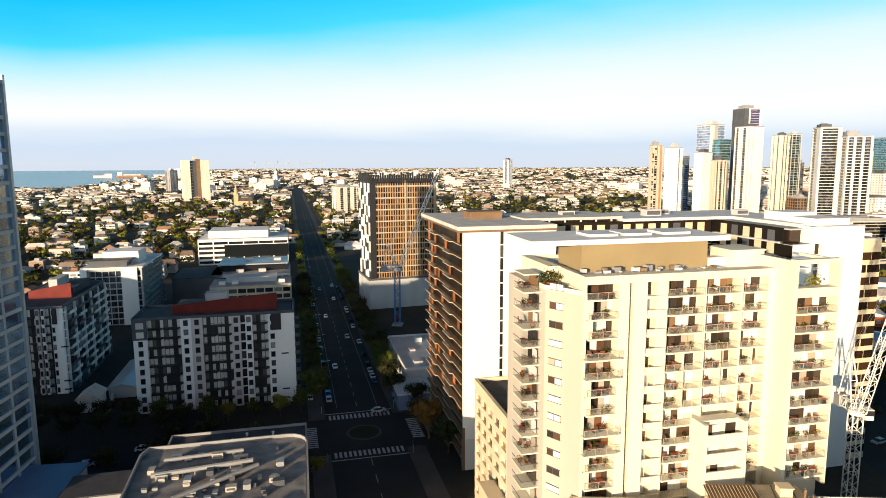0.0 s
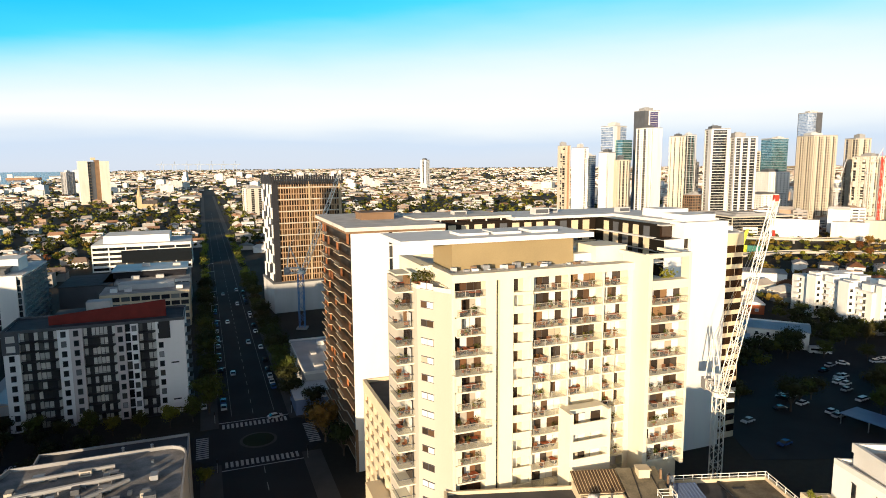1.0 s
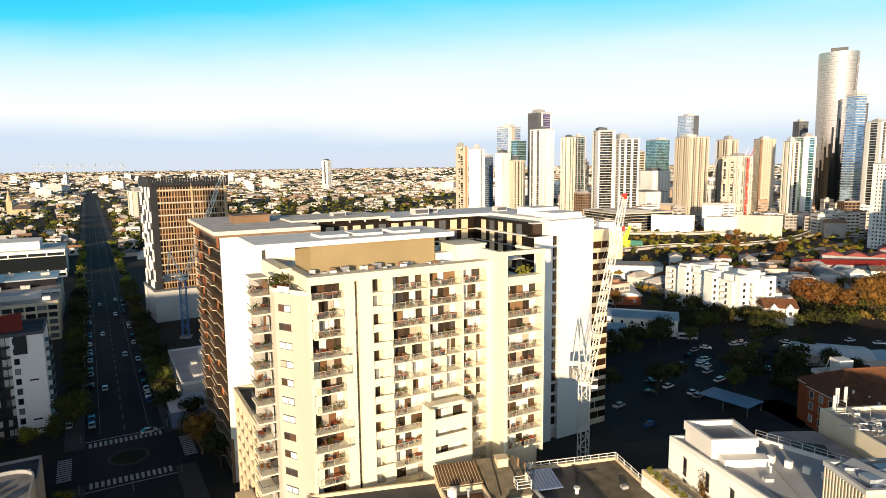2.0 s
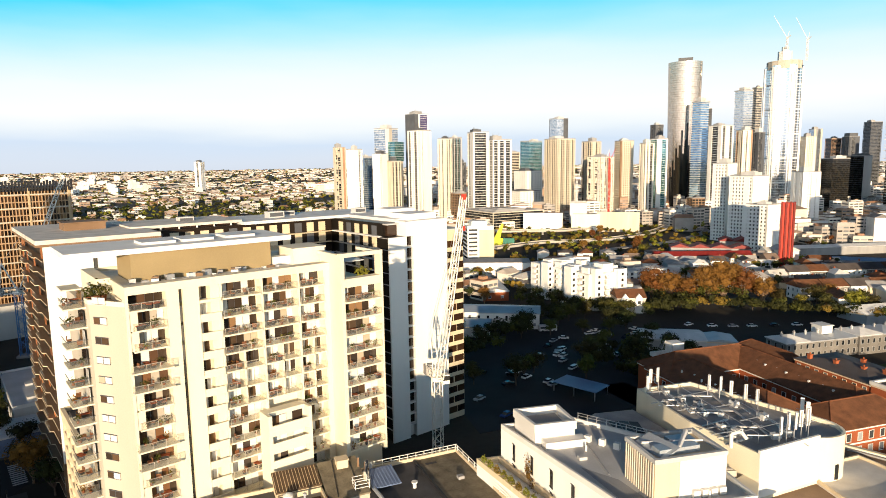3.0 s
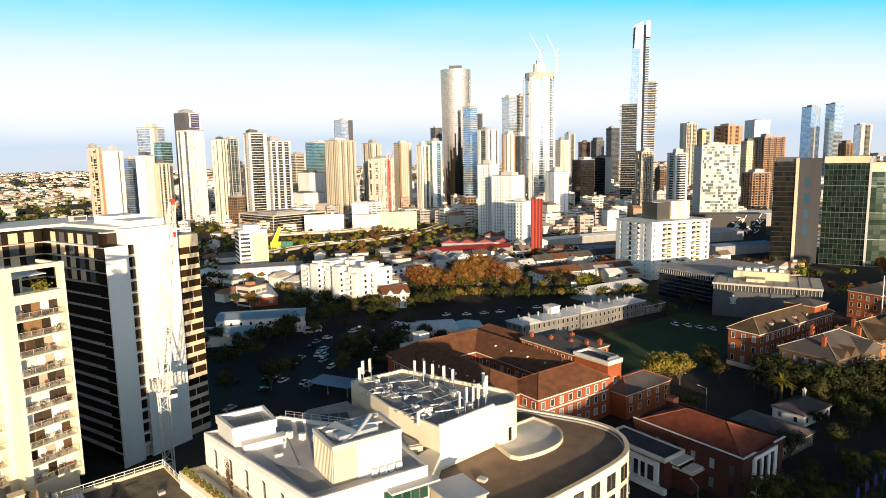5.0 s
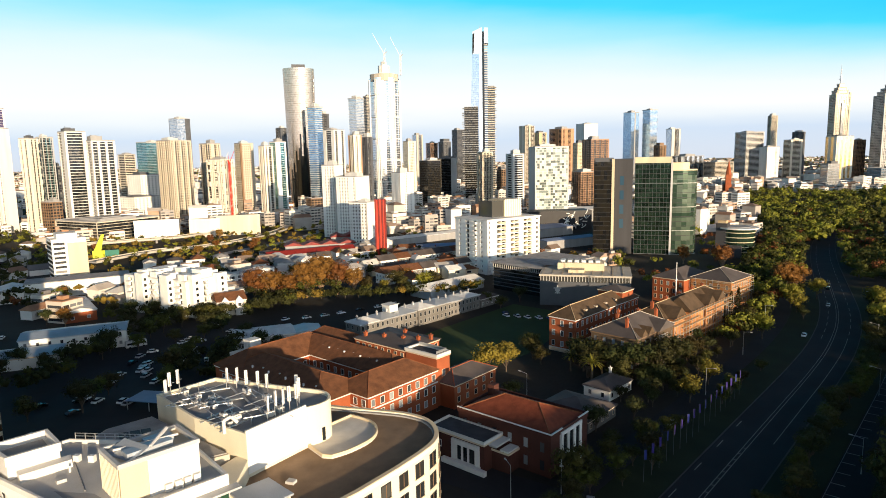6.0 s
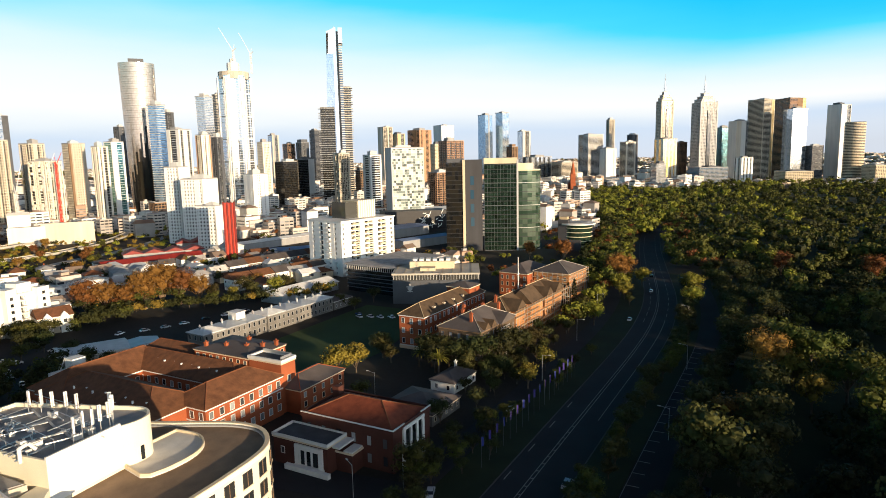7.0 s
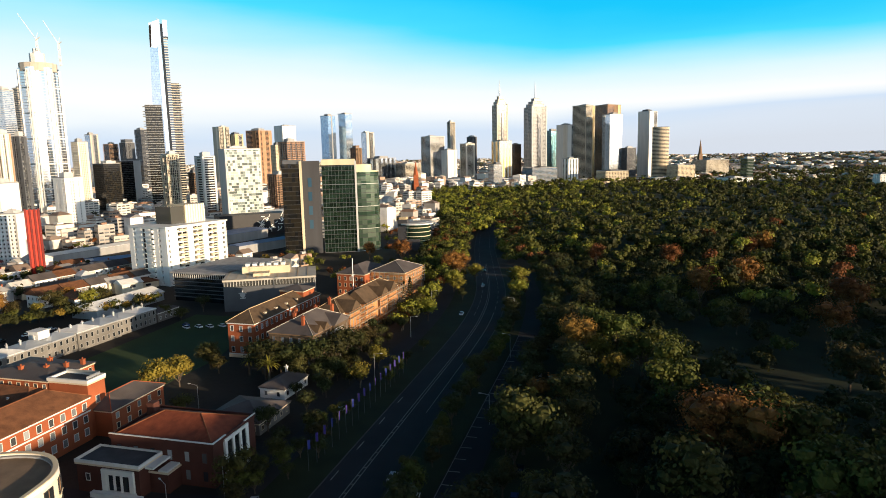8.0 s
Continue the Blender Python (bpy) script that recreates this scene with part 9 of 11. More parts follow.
LIME = surf("lime_panel", (0.45, 0.50, 0.04), 0.6, var=0.2)
SEAGREEN = surf("sea_green_panel", (0.03, 0.16, 0.12), 0.6, var=0.2)
sc = thing("sound_wall", "tall lime and green curved freeway screen", "sculpture", 255, 505, -30)
part("sail", Geo().prism([(-4, -0.6), (3, -0.6), (5, 0.6), (-3, 0.6)], 0, 8).add([(-3, -0.5, 8), (2.5, -0.5, 8), (5.5, -0.5, 21), (3.5, -0.5, 21), (-3, 0.5, 8), (2.5, 0.5, 8), (5.5, 0.5, 21), (3.5, 0.5, 21)], [(0, 1, 2, 3), (7, 6, 5, 4), (1, 5, 6, 2), (0, 3, 7, 4), (3, 2, 6, 7)]), LIME, sc)
part("low_wall", Geo().box(5, -0.5, 0, 15, 0.5, 8), SEAGREEN, sc)
for x, y, w, h, m, lab in ((352, 600, 42, 20, WHITE, "huge blank white hoarding on a building site"), (390, 575, 30, 19, IVORY, "pale blank hoarding beside the freeway"), (420, 560, 44, 21, BUFF, "beige wrapped building site podium")):
    hb = thing("site_building", lab, "building", x, y, -33)
    part("hoarding", Geo().box(-w / 2, -0.4, 0, w / 2, 0.4, h), m, hb)
    part("frame", Geo().box(-w / 2 + 0.5, 0.45, 0, w / 2 - 0.5, 26, h - 1.5), GREY, hb)
CANOPYRED = surf("dark_red_sheet", (0.20, 0.022, 0.018), 0.55, var=0.25, big=0.4)
for x, y, w, d, yw in ((388, 392, 60, 16, -35), (352, 360, 70, 9, -20), (446, 408, 50, 18, -40)):
    rc = thing("canopy_building", "long low building with dark red curved canopy roofs", "building", x, y, yw)
    part("wall", Geo().box(-w / 2 + 1, -d / 2 + 1, 0, w / 2 - 1, d / 2 - 1, 6), GREY, rc)
    for i in range(4):
        x0 = -w / 2 + i * w / 4
        part("canopy", Geo().hip(x0 + 0.3, -d / 2, x0 + w / 4 - 0.3, d / 2, 6.3, 2.8, 0), CANOPYRED, rc)
for x, y, w, d, yw, h, m in ((495, 352, 120, 14, -12, 6, ROOFWHITE), (440, 304, 64, 16, -42, 5, BLUEROOF), (560, 290, 90, 30, -15, 8, BLUEROOF), (518, 228, 54, 14, -20, 7, BLUEROOF), (470, 262, 70, 12, -14, 5, ROOFWHITE), (700, 330, 110, 40, -20, 14, ROOFWHITE)):
    lr = thing("depot_building", "long low depot with a pale metal roof", "building", x, y, yw)
    part("wall", Geo().box(-w / 2, -d / 2, 0, w / 2, d / 2, h), GREY, lr)
    part("roof", Geo().hip(-w / 2, -d / 2, w / 2, d / 2, h + 0.2, 1.4, 0, 0.6), m, lr)
cage = thing("facade_screen", "black recital hall wall with white crackle tubes", "building", 622, 290, -46)
part("wall", Geo().box(-34, 0.4, 0, 34, 26, 20), BLACK, cage)
rr = random.Random(4)
for i in range(34):
    x, z = rr.uniform(4, 30), rr.uniform(3, 17)
    part("tube", Geo().beam((x, 0, z), (x + rr.uniform(-5, 5), 0, z + rr.uniform(-5, 5)), 0.45), WHITE, cage)

# ship, terminal and dock cranes on the far shore
sh = thing("cargo_ship", "orange hulled ship with white deckhouse in the bay", "ship", -1868, 2885, 35, rise(-1868, 2885) + 1)
part("hull", Geo().prism([(-66, -9), (54, -9), (72, 0), (54, 9), (-66, 9)], -2, 9), CLAY, sh)
part("deckhouse", Geo().box(-60, -7, 9, -40, 7, 25), WHITE, sh)
part("cargo", Geo().box(-34, -7, 9, 42, 7, 15), OFFWHITE, sh)
for dx, w, h in ((-150, 50, 10), (-110, 30, 18), (120, 60, 12), (175, 46, 30), (200, 24, 40), (240, 60, 12), (310, 40, 18), (370, 70, 9)):
    t = thing("terminal_building", "low white terminal shed across the bay", "building", -1868 + dx * 0.83, 2905 + dx * 0.56, 34, rise(-1868, 2905), group="sheds across the bay")
    part("wall", Geo().box(-w / 2, -15, -4, w / 2, 15, h), WHITE, t)
    part("roof", Geo().hip(-w / 2, -15, w / 2, 15, h + 0.2, 4, 0), ROOFWHITE, t)
for i in range(7):
    x, y = -1660 + i * 66, 3860 + i * 24
    t = thing("dock_crane", "pale gantry crane of the distant docks", "crane", x, y, 20, rise(x, y), group="dock cranes")
    for a in (-9, 9):
        part("leg", Geo().box(a - 1.6, -1.6, 0, a + 1.6, 1.6, 46), ZINC, t)
    part("boom", Geo().box(-30, -2, 46, 34, 2, 50), ZINC, t)
    part("a_frame", Geo().beam((0, 0, 50), (4, 0, 68), 1.8), ZINC, t)

# freeway ramps among the shrubs before the towers
def ribbon(points, width, z, thick=1.2):
    g = Geo()
    n = len(points)
    for k, (x, y) in enumerate(points):
        a, b = points[max(0, k - 1)], points[min(n - 1, k + 1)]
        d = Vector((b[0] - a[0], b[1] - a[1])).normalized()
        for s in (-0.5, 0.5):
            for zz in (z - thick, z):
                g.v.append((x - d.y * width * s, y + d.x * width * s, zz))
    for k in range(n - 1):
        i, j = 4 * k, 4 * k + 4
        g.f += [(i + 1, i + 3, j + 3, j + 1), (i, j, j + 2, i + 2), (i, i + 1, j + 1, j), (i + 2, j + 2, j + 3, i + 3)]
    g.f += [(0, 2, 3, 1), (4 * n - 4, 4 * n - 3, 4 * n - 1, 4 * n - 2)]
    return g


for pts, w, z in ((((240, 480), (300, 497), (333, 487), (387, 498), (446, 529), (520, 590)), 9, 3.4), (((250, 600), (323, 577), (357, 566), (413, 583), (470, 611), (552, 677)), 11, 4.6), (((330, 760), (396, 718), (431, 678), (493, 690), (585, 754)), 12, 5.5), (((300, 440), (360, 455), (420, 470), (500, 520), (560, 580)), 8, 0.6)):
    line = bend(pts)
    solo("road_freeway_ramp", ribbon(line, w, z), GREY, "pale concrete freeway ramp among shrubs", kind="structure")
    if z > 3:
        for e in (-1, 1):
            side = [(x - (line[min(k + 1, len(line) - 1)][1] - line[max(k - 1, 0)][1]) / max(1e-6, math.dist(line[min(k + 1, len(line) - 1)], line[max(k - 1, 0)])) * e * (w / 2 + 0.25), y + (line[min(k + 1, len(line) - 1)][0] - line[max(k - 1, 0)][0]) / max(1e-6, math.dist(line[min(k + 1, len(line) - 1)], line[max(k - 1, 0)])) * e * (w / 2 + 0.25)) for k, (x, y) in enumerate(line)]
            solo("trim_ramp_parapet", ribbon(side, 0.35, z + 0.8, 1.5), GREIGE, "grey beige parapet of the freeway ramp", kind="structure")
        for k in range(2, len(line) - 1, 6):
            solo("trim_ramp_pier", Geo().cyl(line[k][0], line[k][1], 0, z - 1.2, 1.1, n=10), GREY, "round concrete pier under the ramp", kind="structure")

# ---- trees ----
def leaf_quad(g, p, s, r, out=None):
    a = Vector((r.gauss(0, 1), r.gauss(0, 1), r.gauss(0, 1))).normalized()
    if out is not None:
        a = (out + a * 0.55).cross(Vector((r.gauss(0, 1), r.gauss(0, 1), r.gauss(0, 1)))).normalized() * s
        b = (out + Vector((r.gauss(0, 1), r.gauss(0, 1), r.gauss(0, 1))) * 0.35).cross(a).normalized() * s * r.uniform(0.6, 0.95)
        p = Vector(p)
        g.add([tuple(p - a), tuple(p + b), tuple(p + a), tuple(p - b)], [(0, 1, 2, 3)])
        return
    a = a * s
    b = a.orthogonal().normalized() * s * r.uniform(0.5, 0.9)
    p = Vector(p)
    g.add([tuple(p - a), tuple(p + b), tuple(p + a), tuple(p - b)], [(0, 1, 2, 3)])


def crown_points(r, n, h0, h1, rad, lobes, flat=0.75):
    """Leaf places in uneven lobes, denser towards their skins."""
    cs = []
    for i in range(lobes):
        a = 2 * math.pi * (i + r.random()) / lobes
        q = rad * r.uniform(0.25, 0.75) * (i > 0)
        cs.append((Vector((q * math.cos(a), q * math.sin(a), h0 + (h1 - h0) * r.uniform(0.3, 0.8))), rad * r.uniform(0.38, 0.62)))
    out = []
    for _ in range(n):
        c, s = r.choice(cs)
        d = Vector((r.gauss(0, 1), r.gauss(0, 1), r.gauss(0, 1))).normalized()
        out.append((c + Vector((d.x, d.y, d.z * flat)) * s * (0.6 + 0.45 * r.random() ** 0.5), d))
    return out, cs


PHI = (1 + 5 ** 0.5) / 2
ICO_V = [Vector(v).normalized() for v in ((-1, PHI, 0), (1, PHI, 0), (-1, -PHI, 0), (1, -PHI, 0), (0, -1, PHI), (0, 1, PHI), (0, -1, -PHI), (0, 1, -PHI), (PHI, 0, -1), (PHI, 0, 1), (-PHI, 0, -1), (-PHI, 0, 1))]
ICO_F = [(0, 11, 5), (0, 5, 1), (0, 1, 7), (0, 7, 10), (0, 10, 11), (1, 5, 9), (5, 11, 4), (11, 10, 2), (10, 7, 6), (7, 1, 8), (3, 9, 4), (3, 4, 2), (3, 2, 6), (3, 6, 8), (3, 8, 9), (4, 9, 5), (2, 4, 11), (6, 2, 10), (8, 6, 7), (9, 8, 1)]


def clump(g, c, q, flat, r):
    """The dense inside of a leaf clump: a lumpy kernel under the leaves."""
    g.add([(c[0] + v.x * q * (k := r.uniform(0.6, 1.0)), c[1] + v.y * q * k, c[2] + v.z * q * k * flat) for v in ICO_V], ICO_F)


def make_tree(name, label, leafmat, bark, h, rad, seed, n=1150, lobes=13, base=0.2, s=0.44, flat=0.8):
    r = random.Random(seed)
    pts, cs = crown_points(r, n, h * base, h, rad, lobes, flat)
    g = Geo()
    g.beam((0, 0, 0), (0, 0, h * base), h * 0.028, h * 0.02, 7)
    g.beam((0, 0, h * base), (r.uniform(-0.4, 0.4), r.uniform(-0.4, 0.4), h * 0.72), h * 0.02, h * 0.008, 6)
    for c, q in cs:
        g.beam((0, 0, h * base * r.uniform(0.7, 1.1)), tuple(c), h * 0.012, h * 0.004, 5)
    t = solo(name, g, bark, label, "tree", group="trees of the park and streets")
    g = Geo()
    for c, q in cs:
        clump(g, c, q * 0.6, flat, r)
    for p, d in pts:
        leaf_quad(g, p, s * r.uniform(0.6, 1.2), r, d)
    part("crown", g, leafmat, t)
    return t


def make_cypress(seed):
    r = random.Random(seed)
    t = thing("cypress_tree", "slim dark cypress in the park", "tree", 0, 0, group="trees of the park and streets")
    part("trunk", Geo().cyl(0, 0, 0, 3, 0.25, 0.18, 7), BARK, t)
    g = Geo()
    for _ in range(380):
        z = r.uniform(1.2, 13)
        q = 1.5 * math.sin(math.pi * min(1, (14 - z) / 13)) ** 0.6 * r.uniform(0.6, 1.0) * (0.35 + (13.5 - z) / 14)
        a = r.uniform(0, 6.28)
        leaf_quad(g, (q * math.cos(a), q * math.sin(a), z), 0.4, r)
    part("crown", g, LEAF_E, t)
    return t


def make_palm(seed):
    r = random.Random(seed)
    t = thing("palm_tree", "date palm with arching fronds beside the lawn", "tree", 0, 0, group="palms by the lawn")
    part("trunk", Geo().cyl(0, 0, 0, 6.5, 0.42, 0.34, 8), BARK, t)
    g = Geo()
    for i in range(34):
        a, up = 2 * math.pi * i / 34 + r.uniform(-0.1, 0.1), r.uniform(0.1, 1.1)
        p = Vector((0, 0, 6.5))
        d = Vector((math.cos(a) * math.cos(up), math.sin(a) * math.cos(up), math.sin(up)))
        w = Vector((-math.sin(a), math.cos(a), 0)) * 0.3
        for k in range(5):
            q = p + d * 0.85
            g.add([tuple(p - w), tuple(p + w), tuple(q + w * 0.8), tuple(q - w * 0.8)], [(0, 1, 2, 3)])
            p, d, w = q, (d - Vector((0, 0, 0.28))).normalized(), w * 0.85
    part("crown", g, LEAF_C, t)
    return t


TREES = [make_tree("elm_tree", "broad green elm with dense foliage", LEAF_A, BARK, 15, 6.5, 1),
         make_tree("fig_tree", "broad dark green fig tree", LEAF_E, BARK, 17, 7.0, 2),
         make_tree("plane_tree", "yellowing green plane tree in sun", LEAF_C, BARK, 13, 5.2, 3),
         make_tree("gum_tree", "tall rust brown gum tree, open crown and pale limbs", LEAF_D, BARKPALE, 20, 7.5, 4, n=2600, lobes=23, base=0.12, s=0.34),
         make_tree("oak_tree", "olive green spreading park tree", LEAF_B, BARK, 14, 6.8, 5, flat=0.65),
         make_tree("maple_tree", "golden autumn tree with a round crown", LEAF_F, BARK, 10, 4.6, 6, n=900, lobes=11, s=0.38)]
CYPRESS, PALM = make_cypress(7), make_palm(8)
placed = {}


def plant(kind, x, y, s=1.0, yaw=0.0):
    src = TREES[kind] if isinstance(kind, int) else kind
    m = pose(x, y, 0, 0, 0, yaw)
    if src.name not in placed:
        src.matrix_world = m
        o = src
        placed[src.name] = 1
    else:
        o = copy_thing(src, m)
    o.scale = (s, s, s)
    return o


rr = random.Random(31)
# single trees that stand out in the park and along the boulevard
for k, x, y, s in ((2, 262, -42, 1.0), (2, 266, -52, 0.9), (2, 244, -46, 1.0), (0, 218, -70, 0.9), (0, 208, -86, 1.0), (2, 184, -92, 0.9),
                   (CYPRESS, 282, -62, 1.0), (CYPRESS, 330, -40, 0.9), (CYPRESS, 420, -30, 1.0), (CYPRESS, 300, 62, 1.0), (CYPRESS, 304, 60, 0.9), (2, 394, -1, 1.0), (2, 400, 2, 0.9), (2, 380, 34, 1.0), (2, 372, 30, 0.8), (2, 316, 33, 0.9), (2, 250, 35, 0.7),
                   (CYPRESS, 343, 52, 1.0), (CYPRESS, 347, 50, 1.1), (CYPRESS, 338, 54, 0.8), (0, 292, -49, 0.9), (2, 363, -4, 0.9), (2, 409, 27, 0.9), (2, 231, 35, 0.7), (5, 216, 100, 1.1), (5, 222, 96, 1.0), (5, 228, 100, 0.9), (0, 163, 40, 0.75), (3, 420, 44, 0.9), (3, 428, 40, 0.8), (3, 470, 90, 0.9), (3, 480, 118, 0.7), (3, 400, -120, 1.0), (3, 520, -160, 1.0), (3, 350, -150, 1.0), (3, 460, -90, 0.9), (1, 186, -58, 0.8), (1, 190, -48, 0.7), (4, 205, -55, 0.7), (1, 213, -62, 0.8), (1, 176, -70, 0.8), (4, 172, -58, 0.7), (1, 181, -78, 0.85), (0, 180, -90, 1.0)):
    plant(k, x, y, s, rr.uniform(0, 360))
for x, y in ((236, 78), (241, 72), (233, 70), (244, 80), (228, 66)):
    plant(PALM, x, y, rr.uniform(0.8, 1.1), rr.uniform(0, 360))
# rows along the boulevard and its lanes
for i in range(30):
    x = 96 + i * 12.5 + rr.uniform(-3, 3)
    c = course(x)
    if x > 195 or rr.random() < 0.4:
        plant(rr.choice((1, 1, 4, 1)), x, c + 33 + rr.uniform(-4, 3), rr.uniform(0.34, 0.52), rr.uniform(0, 360))
    for e in (0, 6.2):
        if x < 400:
            plant(rr.choice((0, 1, 1, 4)), x + e, c - 14.5 + rr.uniform(-2.5, 2), rr.uniform(0.36, 0.58), rr.uniform(0, 360))
        plant(rr.choice((1, 1, 4)), x + e + 3, c - 33 + rr.uniform(-3, 3), rr.uniform(0.45, 0.75), rr.uniform(0, 360))
    if rr.random() < 0.5:
        plant(rr.choice((1, 0, 4, 1)), x + rr.uniform(-3, 3), c + 15 + rr.uniform(-2, 2), rr.uniform(0.28, 0.45), rr.uniform(0, 360))
    plant(rr.choice((1, 1, 4)), x - 3, c - 45 + rr.uniform(-4, 3), rr.uniform(0.7, 1.0), rr.uniform(0, 360))
# the near park
park_rest, avenue_rest = [], []
for i in range(19):
    for j in range(14):
        x, y = 90 + i * 13.5 + rr.uniform(-5, 5), -47 - j * 14 + rr.uniform(-6, 6) + 0.04 * max(0, i * 13.5 - 210)
        if (y > 30 - 0.80 * x or rr.random() < 0.02) and rr.random() < 0.70:
            if x < 178 and rr.random() < 0.6:
                plant(rr.choice((1, 1, 4, 0, 1, 1, 1)), x, y, rr.uniform(0.42, 0.7), rr.uniform(0, 360))
            else:
                park_rest.append((x, y))
# tall crowns that stand out of the dark park
for k, x, y, s in ((0, 276, -50, 1.20), (0, 257, -56, 1.20), (0, 244, -64, 1.20), (0, 223, -61, 1.20), (0, 284, -41, 1.20), (0, 196, -79, 1.32), (0, 192, -84, 1.32), (0, 174, -89, 1.32), (0, 168, -83, 1.32), (0, 321, -94, 0.95), (0, 355, -63, 0.95), (0, 463, -173, 0.95), (0, 528, -214, 0.95), (4, 290, -32, 1.20), (4, 252, -117, 1.20), (4, 314, -98, 0.90), (4, 204, -80, 1.32), (4, 194, -22, 1.32), (4, 169, -58, 1.32), (3, 265, -35, 0.95), (3, 370, -93, 0.95), (3, 194, -66, 1.05), (3, 191, -74, 1.05), (3, 647, -201, 0.80), (3, 562, -131, 0.80), (3, 512, -149, 0.80), (3, 304, -130, 0.95), (3, 346, -153, 0.95), (3, 472, -45, 0.80), (5, 223, -25, 1.10), (5, 369, -3, 1.10), (5, 744, -308, 1.10)):
    plant(k, x, y, s, x * 37 % 360)
# trees around the hall, the barracks and the car park
for i in range(16):
    plant(rr.choice((1, 1, 0, 4)), 150 + i * 3.6 + rr.uniform(-1, 1), rr.uniform(31, 41), rr.uniform(0.34, 0.48), rr.uniform(0, 360))
for i in range(26):
    plant(rr.choice((1, 1, 1, 4)), rr.uniform(205, 330), rr.uniform(38, 54), rr.uniform(0.32, 0.52), rr.uniform(0, 360))
for x, y, s in ((240, 96, 0.6), (246, 100, 0.6), (236, 90, 0.55), (200, 80, 0.5), (120, 186, 0.6), (126, 190, 0.6), (148, 190, 0.7), (154, 196, 0.7), (160, 200, 0.6), (140, 178, 0.6), (110, 240, 0.5), (118, 246, 0.55), (130, 236, 0.5), (142, 232, 0.5), (156, 232, 0.5), (168, 246, 0.6), (176, 250, 0.6), (186, 252, 0.6), (196, 250, 0.6), (206, 250, 0.6), (300, 150, 0.5), (318, 150, 0.55), (302, 160, 0.5), (170, 228, 0.5), (182, 226, 0.5)):
    plant(rr.choice((1, 0, 4)), x, y, s, rr.uniform(0, 360))
for x, y, s in ((238, 74, 0.55), (240, 68, 0.62), (237, 62, 0.55), (241, 56, 0.6), (247, 51, 0.58), (254, 50, 0.62), (262, 49, 0.56), (234, 70, 0.5), (268, 48, 0.55), (243, 78, 0.5), (232, 58, 0.5), (276, 47, 0.5)):
    plant(1 if x % 4 else 4, x, y, s * (1.4 if x < 256 else 1.15), rr.uniform(0, 360))
for x, y, k, q in ((240, 274, 3, 0.72), (247, 268, 3, 0.66), (262, 256, 3, 0.80), (269, 250, 3, 0.86), (276, 244, 3, 0.78), (289, 233, 4, 0.5), (296, 228, 2, 0.42), (303, 219, 4, 0.5), (311, 212, 2, 0.66), (306, 226, 4, 0.6), (318, 208, 4, 0.5), (255, 262, 3, 0.55), (283, 238, 3, 0.6), (258, 270, 5, 0.9)):
    plant(k, x + rr.uniform(-1, 1), y + rr.uniform(-2, 2), q * rr.uniform(1.3, 1.5), rr.uniform(0, 360))
for i in range(15):
    x = 240 + i * 5.4 + rr.uniform(-2, 2)
    plant(rr.choice((1, 1, 4)), x, 266 - (x - 238) * 0.93 + rr.uniform(-4, 4), rr.uniform(0.3, 0.46), rr.uniform(0, 360))
for i in range(30):
    x, y = rr.uniform(98, 214), rr.uniform(152, 262)
    if abs((x - 150) * 0.85 - (y - 200) * 0.5) < 16 or y > 262 - 0.1 * x and x > 180:
        continue
    plant(rr.choice((1, 1, 1, 4)), x, y, rr.uniform(0.4, 0.72), rr.uniform(0, 360))
for i in range(30):
    plant(rr.choice((3, 5, 2, 4, 3)), rr.uniform(250, 420), rr.uniform(405, 560), rr.uniform(0.35, 0.6), rr.uniform(0, 360))
for x, y, k in ((-90, 168, 0), (-84, 169, 2), (-77, 171, 0), (-70, 174, 2), (-65, 178, 0), (-97, 167, 4), (-104, 166, 0), (-112, 165, 1), (-119, 163, 1), (-126, 160, 1), (-132, 160, 1), (-138, 162, 1), (-122, 152, 1), (-114, 154, 1), (-106, 156, 1), (-98, 158, 1), (-130, 150, 1), (-90, 150, 1), (-82, 152, 1)):
    plant(k, x, y, rr.uniform(0.38, 0.55), rr.uniform(0, 360))
# street trees of the avenue
for i in range(44):
    for a in (-1, 1):
        v = 24 + i * 11 + rr.uniform(-2, 2)
        x, y = along(a * 12.4, v)
        if v < 230:
            plant(rr.choice((0, 1, 1, 4)), x, y, rr.uniform(0.5, 0.8), rr.uniform(0, 360))
        else:
            avenue_rest.append((x, y))
for u, v, s, k in ((-22, -6, 0.5, 4), (-30, -7, 0.55, 1), (-40, -8, 0.5, 4), (-52, -8, 0.5, 1), (-64, -9, 0.5, 4), (-76, -9, 0.55, 1), (-14, -22, 0.4, 2), (-28, -14, 0.5, 0), (-46, -14, 0.5, 1), (17, -8, 0.6, 3), (20, -18, 0.6, 1), (16, 2, 0.5, 1), (18, 14, 0.55, 1), (-90, -6, 0.6, 1), (-104, -4, 0.6, 1), (-120, -6, 0.6, 4)):
    x, y = along(u, v)
    plant(k, x, y, s, rr.uniform(0, 360))


# ---- far woods and far houses ----
def avenue_uv(x, y):
    c, s = math.cos(radians(STREET_YAW)), math.sin(radians(STREET_YAW))
    dx, dy = x + 42, y - 165
    return c * dx + s * dy, -s * dx + c * dy


def is_bay(x, y, m=0):
    a, r = math.degrees(math.atan2(y, x - 30)), math.hypot(x - 30, y)
    if not 117 < a < 162:
        return False
    j = (a - 117) / 45 * 24
    return r > 2600 + 900 * max(0, j / 24 - 0.55) + 160 * math.sin(j * 1.7) + (max(0, 5 - j) * 420) - m


